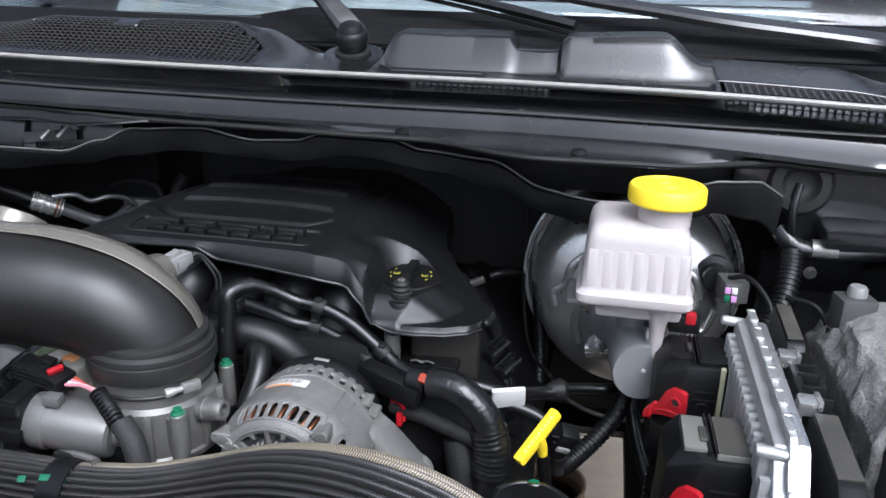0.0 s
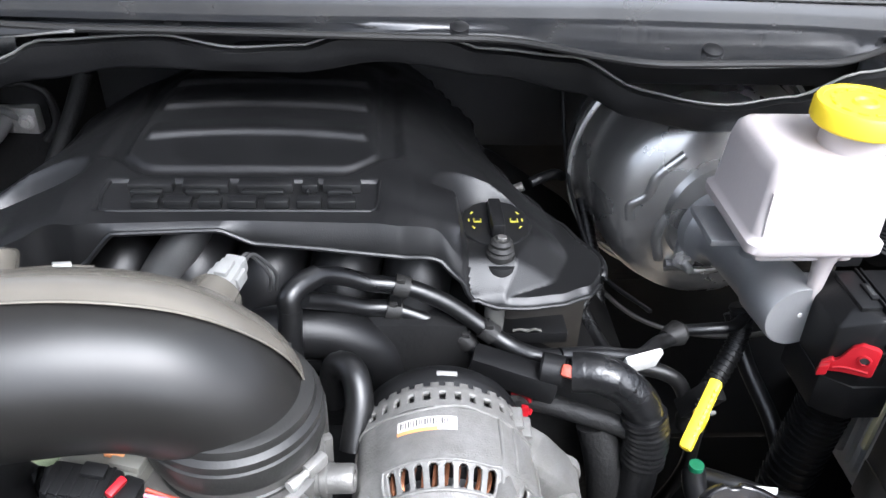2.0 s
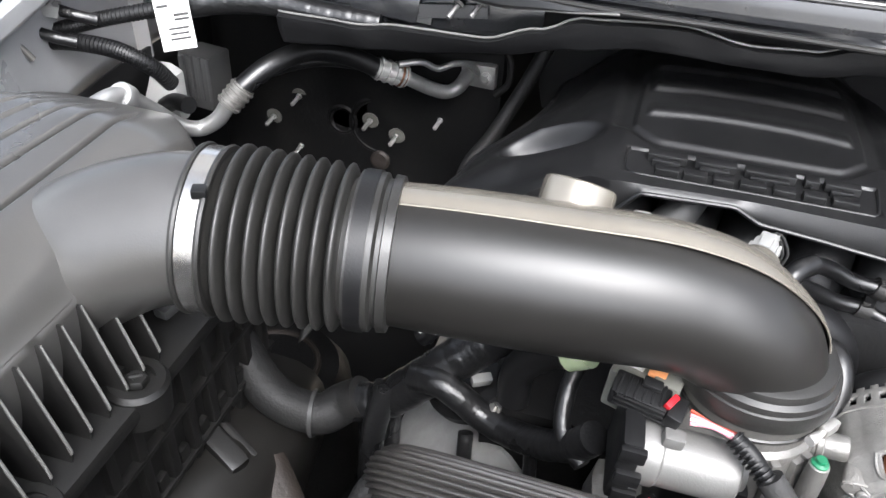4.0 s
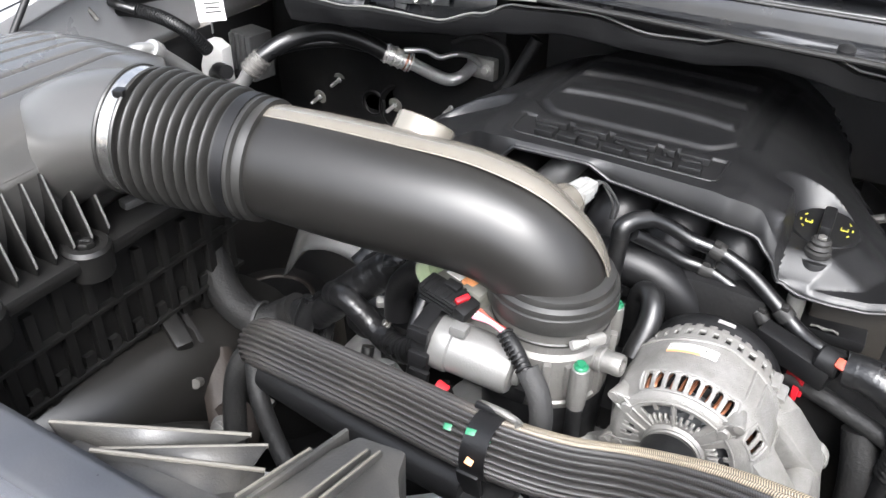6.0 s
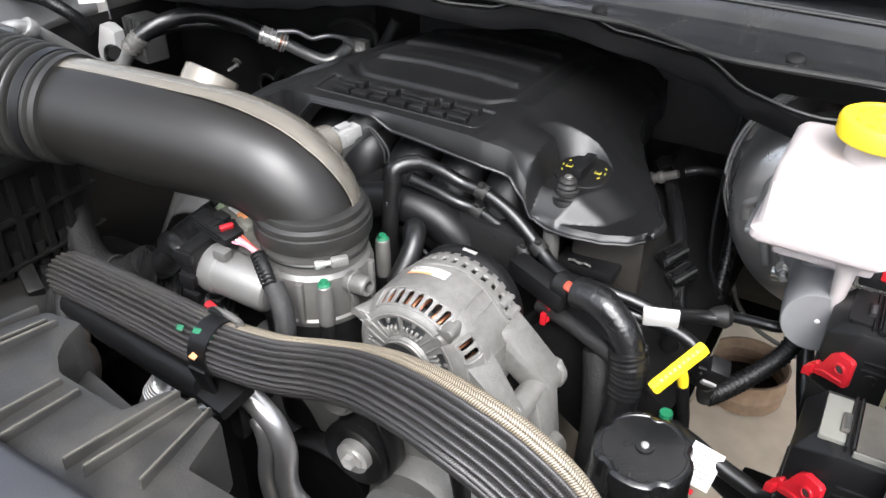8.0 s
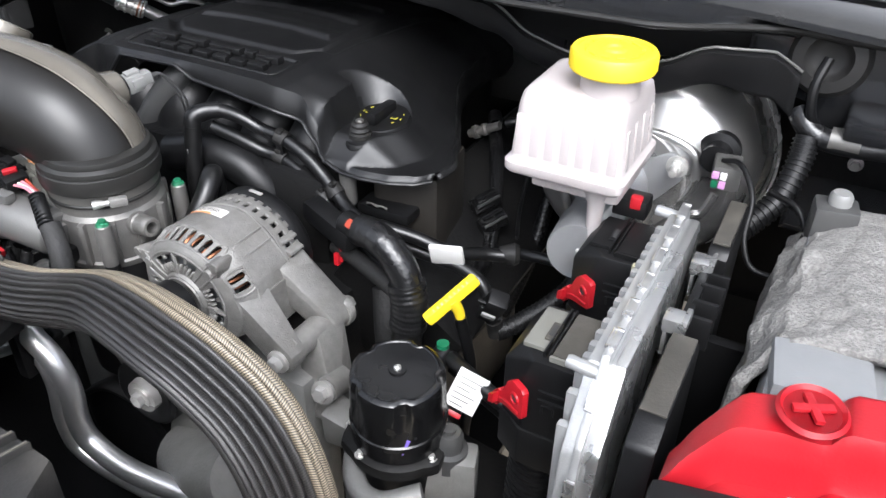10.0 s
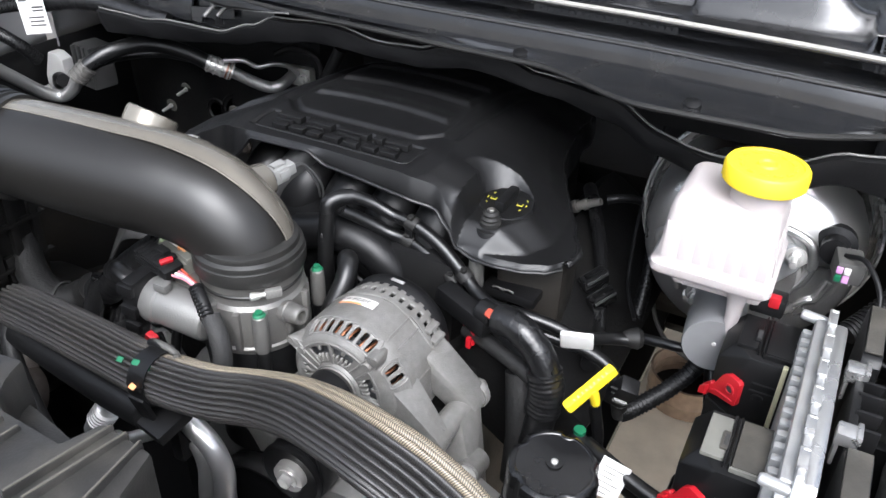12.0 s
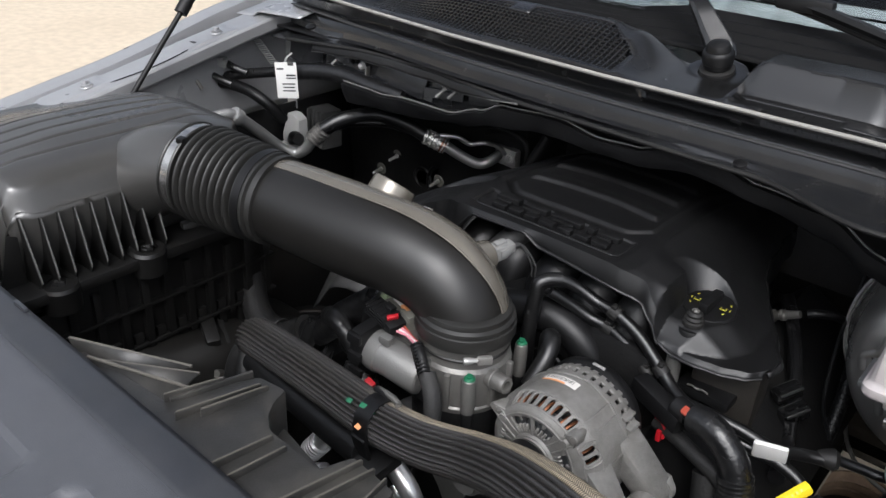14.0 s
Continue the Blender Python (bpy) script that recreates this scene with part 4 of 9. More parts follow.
def build_wipers():
    def wiper(pivot, arm, blade):
        w = thing("wiper", pivot, "black windscreen wiper parked on the glass", "wiper", "wipers")
        part("pivot", lathe([(0, -0.012), (0.013, -0.012), (0.013, 0.008), (0.0168, 0.009), (0.0175, 0.012), (0.0175, 0.020), (0.0155, 0.0235), (0, 0.0245)], pivot, (0, -0.3, 1), 24), M_BLACK, w)
        head = part("head", lathe([(0.0150, 0.012), (0.0185, 0.016), (0.0190, 0.026), (0.0170, 0.030), (0.0155, 0.031), (0.0150, 0.0335), (0.0125, 0.0385), (0.006, 0.0415), (0, 0.042)], pivot, (0, -0.3, 1), 32), M_BLACK, w, "black domed pivot cap")
        part("skirt_ring", lathe([(0.016, 0.000), (0.021, 0.002), (0.021, 0.006), (0.016, 0.008)], pivot, (0, -0.3, 1), 32), M_RUBBER, head)
        line = curve(arm, 6)
        bm = bmesh.new()
        rings = []
        for i, q in enumerate(line):
            t = i / (len(line) - 1)
            ahead = (line[min(i + 1, len(line) - 1)] - line[max(i - 1, 0)]).normalized()
            side = ahead.cross(Vector((0, -0.35, 1))).normalized()
            up = side.cross(ahead).normalized()
            w2, h2 = 0.0175 - 0.007 * smoothstep(0.1, 0.8, t), 0.0065 - 0.002 * t
            rings.append([bm.verts.new(q + side * x * w2 + up * z * h2) for x, z in ((-1, -1), (-1, 0.3), (-0.7, 1), (0.7, 1), (1, 0.3), (1, -1))])
        for r0, r1 in zip(rings, rings[1:]):
            for k in range(6):
                bm.faces.new((r0[k], r0[(k + 1) % 6], r1[(k + 1) % 6], r1[k]))
        bm.faces.new(rings[0])
        bm.faces.new(list(reversed(rings[-1])))
        part("arm", bm, M_WIPER, w, "satin black pressed arm", sharp=30)
        b = part("blade", sweep(blade, 0.009, 8, 6, section=lambda a: 0.6 + 0.4 * abs(math.cos(a))), M_BLACK, w)
        mid = Vector(blade[len(blade) // 2])
        part("joint", box(mid, (0.07, 0.02, 0.018), 0.005), M_BLACK, b)
        part("rubber", sweep([Vector(p) + Vector((0, 0.004, -0.011)) for p in blade], 0.003, 6, 6), M_RUBBER, b)
    wiper((-0.30, 0.945, 1.388), [(-0.298, 0.944, 1.406), (-0.305, 0.949, 1.420), (-0.324, 0.958, 1.437), (-0.348, 0.972, 1.456), (-0.39, 1.01, 1.478), (-0.5, 1.07, 1.488)],
          [(-0.47, 1.05, 1.462), (-0.6, 1.075, 1.468), (-0.75, 1.095, 1.474), (-0.9, 1.115, 1.48)])
    wiper((0.345, 0.985, 1.392), [(0.345, 0.985, 1.412), (0.325, 1.0, 1.420), (0.285, 1.015, 1.425), (0.15, 1.02, 1.437), (0.06, 1.035, 1.447), (-0.022, 1.05, 1.456), (-0.12, 1.07, 1.470)],
          [(-0.04, 1.005, 1.428), (-0.139, 1.03, 1.446), (-0.25, 1.055, 1.464), (-0.35, 1.07, 1.476)])


build_ground()
build_firewall()
build_inner_fenders()
build_fender()
build_hood()
build_cab()
build_cowl()
build_flap()
build_cowl_grille()
build_wipers()


# ---- the engine cover ----
CVX = -0.387


def cover_half(y):
    return soft([(0.695, 0.247), (0.73, 0.268), (0.76, 0.2735), (0.80, 0.262), (0.975, 0.20), (1.10, 0.18), (1.22, 0.160)], y)


def cover_front(dx):
    """Where the cover's front edge lies, by the distance from its middle."""
    a = abs(dx)
    return soft([(0.0, 0.712), (0.12, 0.708), (0.145, 0.716), (0.165, 0.711), (0.225, 0.708), (0.250, 0.712), (0.266, 0.722), (0.277, 0.738)], a)


def cover_z(x, y):
    dx = x - CVX
    a = abs(dx)
    edge = a * 0.277 / cover_half(y)
    z = 1.225 - 0.045 * smoothstep(0.93, 1.2, y) - 0.004 * smoothstep(0.85, 0.70, y)
    z -= lerp([(0.115, 0.0), (0.135, 0.003), (0.158, 0.011), (0.212, 0.033), (0.25, 0.056), (0.277, 0.076)], edge) * (1 - 0.35 * smoothstep(0.85, 1.05, y))
    z -= 0.010 * smoothstep(0.17, 0.21, a) * smoothstep(0.79, 0.72, y)
    # the panel with its ribs
    px = x + 0.388
    ap = abs(px)
    near = 0.774 + 0.030 * smoothstep(0.075, 0.118, ap)
    inside = smoothstep(near - 0.001, near + 0.012, y) * smoothstep(0.128, 0.116, ap) * smoothstep(1.13, 1.10, y)
    z -= 0.0065 * inside
    inner = smoothstep(0.106, 0.101, ap) * smoothstep(near + 0.016, near + 0.023, y) * smoothstep(1.10, 1.08, y)
    z += 0.0035 * inner
    for yr in (0.853, 0.912, 0.972):
        d = y - (yr - 0.010 * (px / 0.09) ** 2)
        if -0.012 < d < 0.036 and ap < 0.10:
            rib = smoothstep(0.097, 0.089, ap)
            z += rib * 0.0046 * smoothstep(-0.0065, 0.0015, d) * smoothstep(0.034, 0.003, d)
    # the sunk letter panel
    lx = smoothstep(0.1065, 0.1035, ap) * smoothstep(0.7255, 0.7285, y) * smoothstep(0.7700, 0.7670, y)
    z -= 0.0022 * lx
    # the scooped recess of the filler cap, open to the front
    if -0.25 < x < -0.10 and y < 0.87:
        if y < 0.779:
            wall = max(0.0, -0.2125 - x) * 4 + max(0.0, x + 0.157) * 1.6
        else:
            wall = max(0.0, math.hypot(x + 0.185, (y - 0.779) * 1.05) - 0.0290) * 1.55
        z = min(z, 1.1735 + wall)
    # the lobe's sloping front
    lobe = smoothstep(-0.240, -0.212, x) * smoothstep(0.85, 0.76, y)
    z -= 0.020 * smoothstep(0.734, 0.704, y) * lobe
    z += lobe * max(0.0, 1.1515 - z)
    # the dimple on the other side
    e = math.hypot((x + 0.566) / 0.052, (y - 0.80) / 0.03)
    z -= 0.024 * smoothstep(1.0, 0.55, e)
    return z


def build_engine_cover():
    ec = thing("engine_cover", (CVX, 0.93, 1.12), "textured black plastic engine cover with raised lettering shapes", "engine cover")
    nu, nv = 270, 250
    bm = bmesh.new()

    def f(u, v):
        s = 2 * u - 1
        dx = s * 0.277
        yf = cover_front(dx)
        y = yf + (1.215 - yf) * v
        x = CVX + s * (cover_half(y) + (0.017 * smoothstep(0.86, 0.76, y) if s > 0 else 0.004))
        return Vector((x, y, cover_z(x, y)))
    sheet(f, nu, nv, bm)

    def low(x):
        """The lower edge of the front skirt: an arch, a lip, and two lobes."""
        return lerp([(-0.66, 1.110), (-0.55, 1.155), (-0.496, 1.190), (-0.474, 1.2155), (-0.397, 1.2165), (-0.375, 1.205), (-0.325, 1.2015), (-0.27, 1.196), (-0.235, 1.186), (-0.219, 1.170), (-0.203, 1.150), (-0.19, 1.1455), (-0.125, 1.145), (-0.09, 1.145)], x)

    def skirt(u, v):
        p = f(u, 0)
        zl = min(low(p.x), p.z - 0.004)
        return Vector((p.x, p.y - 0.005 * math.sin(math.pi * 0.5 * v), p.z + (zl - p.z) * v))
    sheet(skirt, nu, 8, bm)
    for u in (0, 1):
        def side(a, v, u=u):
            p = f(u, a)
            return Vector((p.x + (0.004 if u else -0.004) * v, p.y, p.z - (0.0065 + 0.03 * smoothstep(0.1, 0.5, a)) * v))
        sheet(side, 60, 4, bm)
    bmesh.ops.remove_doubles(bm, verts=bm.verts, dist=0.0004)
    shell = part("shell", bm, M_COVER, ec, thick=0.003, sharp=30)
    part("lower_lip", sweep([skirt(k / 120, 1.0) + Vector((0, -0.001, 0)) for k in range(0, 121)], 0.0020, 8, 1), M_COVER, shell)

    # lettering shapes: plain raised bars
    row = lambda x0, x1, y0, y1, h, name: part(name, box(((x0 + x1) / 2, (y0 + y1) / 2, cover_z((x0 + x1) / 2, (y0 + y1) / 2) + h / 2),
                                                      (x1 - x0, y1 - y0, h), 0.0012), M_COVER, shell)
    for x0, x1 in ((-0.474, -0.440), (-0.433, -0.398), (-0.391, -0.349), (-0.342, -0.330), (-0.326, -0.297)):
        row(x0, x1, 0.7525, 0.7635, 0.0075, "raised_bar")
        row(x0 + 0.004, x1 - 0.006, 0.7450, 0.7495, 0.0065, "raised_bar")
    for x0, x1 in ((-0.466, -0.446), (-0.442, -0.422), (-0.417, -0.400), (-0.395, -0.374), (-0.368, -0.350), (-0.344, -0.326), (-0.321, -0.300)):
        row(x0, x1, 0.7310, 0.7410, 0.0065, "raised_bar")
    rim = [(-0.491, 0.7680), (-0.4925, 0.752), (-0.490, 0.735), (-0.484, 0.7265), (-0.470, 0.7245), (-0.388, 0.7250), (-0.300, 0.7245), (-0.288, 0.7270), (-0.2835, 0.738), (-0.282, 0.768)]
    part("panel_rim", sweep([(x, y, cover_z(x, y) + 0.0002) for x, y in rim], 0.0013, 8, 6), M_COVER, shell)

    cap = thing("oil_filler_cap", (-0.186, 0.778, 1.163), "black oil filler cap with yellow symbols", "oil cap")
    body = part("cap", lathe([(0, 0), (0.030, 0), (0.031, 0.012), (0.029, 0.016), (0.0, 0.017)], (-0.186, 0.779, 1.162), (0, -0.12, 1), 32,
                             shape=lambda a, h: 1 + 0.02 * math.cos(12 * a)), M_BLACK, cap)
    part("grip", box((-0.186, 0.777, 1.183), (0.011, 0.044, 0.013), 0.003), M_BLACK, body)
    for sx in (-1, 1):
        for k in range(3):
            a = radians(-30 + 30 * k)
            part("print", box((-0.186 + sx * 0.0225 * math.cos(a), 0.778 + 0.0225 * math.sin(a), 1.1797), (0.0035, 0.0014, 0.0012), 0.0004,
                              (0, 0, 90 + math.degrees(a) * sx)), M_YELLOWT, body, "yellow printed mark")
        part("print", box((-0.186 + sx * 0.0155, 0.777, 1.1800), (0.0070, 0.0056, 0.0012), 0.0006), M_YELLOWT, body, "yellow printed symbol")
        part("print", box((-0.186 + sx * 0.0155, 0.777, 1.1806), (0.0048, 0.0036, 0.0012), 0.0004), M_BLACK, body)
    part("mount_boss", lathe([(0.0150, -0.016), (0.0145, -0.004), (0.0130, 0.0), (0, 0.0)], (-0.186, 0.733, 1.1700), (0, -0.05, 1), 28), M_COVER, shell)
    gr = thing("cover_grommet", (-0.188, 0.737, 1.163), "ribbed black rubber mount with a bolt through the cover", "grommet")
    part("rubber", lathe([(0, 0), (0.0115, 0), (0.0115, 0.004), (0.0090, 0.0055), (0.0106, 0.008), (0.0082, 0.0105), (0.0090, 0.0135), (0.0068, 0.016), (0, 0.016)],
                         (-0.186, 0.736, 1.1725), (0, 0, 1), 24), M_RUBBER, gr)
    part("bolt", bolt((-0.186, 0.736, 1.186), (0, 0, 1), 0.0042, 0.005), M_CLAMP, gr)
    bb = thing("cover_bolt", (-0.237, 1.210, 1.135), "bright hex bolt at the rear of the engine cover", "bolt")
    part("head", bolt((-0.237, 1.208, 1.141), (0, -0.9, 0.4), 0.0055, 0.007), M_CLAMP, bb)


# ---- the air intake ----
BOOT = Vector((-0.369, 0.568, 1.172))


def build_intake():
    it = thing("intake_duct", (-0.369, 0.568, 1.16), "satin black plastic intake duct with a ribbed bellows", "intake duct")
    line = [(-0.640, 0.528, 1.234), (-0.58, 0.536, 1.233), (-0.50, 0.548, 1.229), (-0.450, 0.557, 1.225), (-0.411, 0.564, 1.215), (-0.386, 0.567, 1.199), (-0.374, 0.568, 1.183), (-0.369, 0.568, 1.168)]

    def girth(t):
        return 0.0495 + 0.003 * math.sin(math.pi * min(1, t * 1.4)) - 0.003 * smoothstep(0.8, 1, t)
    duct = part("duct", sweep(line, girth, 48, 10), M_DUCT, it, sharp=60)
    # the dusty upper moulding behind the seam, with its sky sheen painted as colour
    track = curve(line, 10)
    n = len(track) - 1

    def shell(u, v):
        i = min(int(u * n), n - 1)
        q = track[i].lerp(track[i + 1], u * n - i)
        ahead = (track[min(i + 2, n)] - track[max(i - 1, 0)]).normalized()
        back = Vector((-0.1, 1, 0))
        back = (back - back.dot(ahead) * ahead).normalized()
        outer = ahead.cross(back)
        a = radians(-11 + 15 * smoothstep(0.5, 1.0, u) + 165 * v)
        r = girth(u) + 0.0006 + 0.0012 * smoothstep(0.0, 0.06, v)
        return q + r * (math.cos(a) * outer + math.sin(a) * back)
    part("upper_shell", sheet(shell, n, 24), M_DUCTTOP, duct, "dusty upper half of the moulding, sky sheen painted in its colour", sharp=70)
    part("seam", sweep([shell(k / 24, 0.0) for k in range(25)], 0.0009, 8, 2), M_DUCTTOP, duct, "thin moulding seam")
    # bellows
    a, b = Vector((-0.762, 0.504, 1.241)), Vector((-0.640, 0.528, 1.234))
    ax = (b - a).normalized()
    L = (b - a).length
    prof = [(0.040, -0.004), (0.0575, -0.004), (0.0585, 0.012), (0.055, 0.014)]
    n_rib = 8
    for k in range(n_rib):
        h0 = 0.018 + (L - 0.040) * k / n_rib
        step = (L - 0.040) / n_rib
        big = 0.0625 - 0.004 * (k / n_rib)
        for q in range(9):
            t = q / 9
            prof.append((big + 0.001 - 0.0185 * (1 - math.sin(math.pi * t) ** 0.7), h0 + step * t))
    prof += [(0.051, L - 0.02), (0.0565, L - 0.019), (0.0565, L - 0.002), (0.0525, L), (0.0525, L + 0.003), (0.0560, L + 0.004), (0.0555, L + 0.010), (0.049, L + 0.011), (0.04, L + 0.011)]
    bel = part("bellows", lathe(prof, a, ax, 56), M_BELLOWS, it, "grey-black ribbed rubber bellows", sharp=60)
    part("clamp", lathe([(0.0586, -0.002), (0.0594, -0.002), (0.0594, 0.010), (0.0586, 0.010)], a, ax, 56, closed=True), M_BAND, bel, "bright steel band clamp")
    for h in (-0.0045, 0.0122):
        part("bead", lathe([(0.057, h - 0.0022), (0.0606, h - 0.0018), (0.0614, h), (0.0606, h + 0.0018), (0.057, h + 0.0022)], a, ax, 56, closed=True), M_BELLOWS, bel)
    ta = axis_matrix(a + ax * 0.009, ax)
    part("clamp_tab", box(ta @ Vector((0.0600 * math.cos(radians(120)), 0.0600 * math.sin(radians(120)), 0)), (0.010, 0.010, 0.006), 0.001, (0, 0, 20)), M_BLACK, bel, "black clamp tab")
    part("clamp", lathe([(0.0569, L - 0.017), (0.0576, L - 0.017), (0.0576, L - 0.006), (0.0569, L - 0.006)], a, ax, 56, closed=True), M_BLACK, bel, "dark band clamp")
    # breather cap on top
    c = Vector((-0.520, 0.592, 1.245))
    d = Vector((0.10, 0.60, 0.79)).normalized()
    part("breather_port", lathe([(0.046, -0.034), (0.040, -0.020), (0.0345, -0.008), (0.0305, 0.002), (0.0285, 0.0045), (0.0262, 0.0050), (0.0258, 0.0066), (0.0272, 0.0075), (0.0274, 0.010), (0.0270, 0.027), (0.0262, 0.0298), (0.0240, 0.0310), (0.0215, 0.0302), (0.018, 0.0285), (0, 0.027)], c, d, 56), M_DUCTTOP, it)
    part("barb", sweep([(-0.492, 0.603, 1.250), (-0.470, 0.612, 1.246), (-0.455, 0.618, 1.241)], 0.0065, 12), M_DUCTTOP, it)
    part("barb_clip", lathe([(0.0085, 0), (0.0085, 0.01), (0.0065, 0.01), (0.0065, 0)], (-0.475, 0.610, 1.2468), (0.8, 0.35, -0.2), 14, closed=True), M_STEEL, it, "small steel spring clip")
    # sensor boss
    part("sensor_boss", lathe([(0.034, -0.03), (0.029, -0.008), (0.0195, 0.010), (0.0175, 0.020), (0.0165, 0.022), (0, 0.022)], (-0.389, 0.600, 1.222), (0.26, 0.85, 0.12), 28), M_DUCTTOP, it)
    sen = thing("air_temperature_sensor", (-0.378, 0.626, 1.222), "pale grey sensor plug with thin wires", "sensor")
    d2 = Vector((0.26, 0.85, 0.12)).normalized()
    s0 = Vector((-0.3835, 0.619, 1.2245))
    part("collar", lathe([(0, 0), (0.0125, 0), (0.0125, 0.004), (0.0105, 0.006), (0, 0.006)], s0, d2, 20, shape=lambda a, h: 1 + 0.05 * math.cos(8 * a)), M_BLACK, sen)
    body = part("plug", box(s0 + d2 * 0.014, (0.018, 0.018, 0.017), 0.003, (8, 0, -17)), M_BLOCKW, sen)
    part("latch", box(s0 + d2 * 0.015 + Vector((0, 0, 0.0095)), (0.009, 0.014, 0.004), 0.0012, (8, 0, -17)), M_BLOCKW, body)
    for sx in (-1, 1):
        part("side_rib", box(s0 + d2 * 0.014 + Vector((sx * 0.010, 0, 0.001)), (0.003, 0.012, 0.009), 0.001, (8, 0, -17)), M_BLOCKW, body)
    part("plug_tail", box(s0 + d2 * 0.027, (0.014, 0.012, 0.012), 0.002, (8, 0, -17)), M_BLOCKW, sen)
    part("wire", sweep([s0 + d2 * 0.032, s0 + d2 * 0.042 + Vector((0.003, 0, -0.002)), (-0.358, 0.668, 1.205), (-0.36, 0.675, 1.185)], 0.0013, 8), M_INK, sen)
    part("wire", sweep([s0 + d2 * 0.032 + Vector((0.004, 0, 0)), s0 + d2 * 0.043 + Vector((0.006, 0, -0.003)), (-0.354, 0.67, 1.205), (-0.356, 0.676, 1.185)], 0.0013, 8), M_INK, sen)
    # rubber boot and clamp on the throttle
    boot = part("boot", lathe([(0.045, 0.022), (0.0492, 0.020), (0.0500, 0.017), (0.0500, 0.0145), (0.0515, 0.0135), (0.0535, 0.012), (0.0540, 0.0095), (0.0540, 0.0075), (0.0532, 0.0065), (0.0548, 0.0055), (0.0552, 0.003), (0.0552, -0.007), (0.0545, -0.009), (0.0510, -0.010), (0.0500, -0.011), (0.0496, -0.020), (0.0512, -0.0215), (0.0512, -0.0235), (0.047, -0.024), (0.04, -0.024)],
                              BOOT, (0, 0, 1), 64), M_BELLOWS, it, "stepped grey-black rubber boot", sharp=28)
    part("clamp", lathe([(0.0500, -0.0195), (0.0507, -0.0195), (0.0507, -0.0115), (0.0500, -0.0115)], BOOT, (0, 0, 1), 64, closed=True), M_CLAMP, boot, "dull steel worm-drive hose clamp")
    sc = Vector((BOOT.x + 0.044, BOOT.y - 0.036, BOOT.z - 0.0150))
    along = Vector((0.63, 0.77, 0.0)).normalized()
    part("clamp_housing", box(sc + along * 0.010, (0.016, 0.007, 0.009), 0.002, (0, 0, 51)), M_ALU, boot, "steel clamp housing")
    part("clamp_screw", lathe([(0, 0), (0.0038, 0), (0.0041, 0.003), (0.0034, 0.008), (0.0026, 0.010), (0.0026, 0.014), (0, 0.014)], sc - along * 0.012, along, 12), M_STEEL, boot, "steel clamp screw")


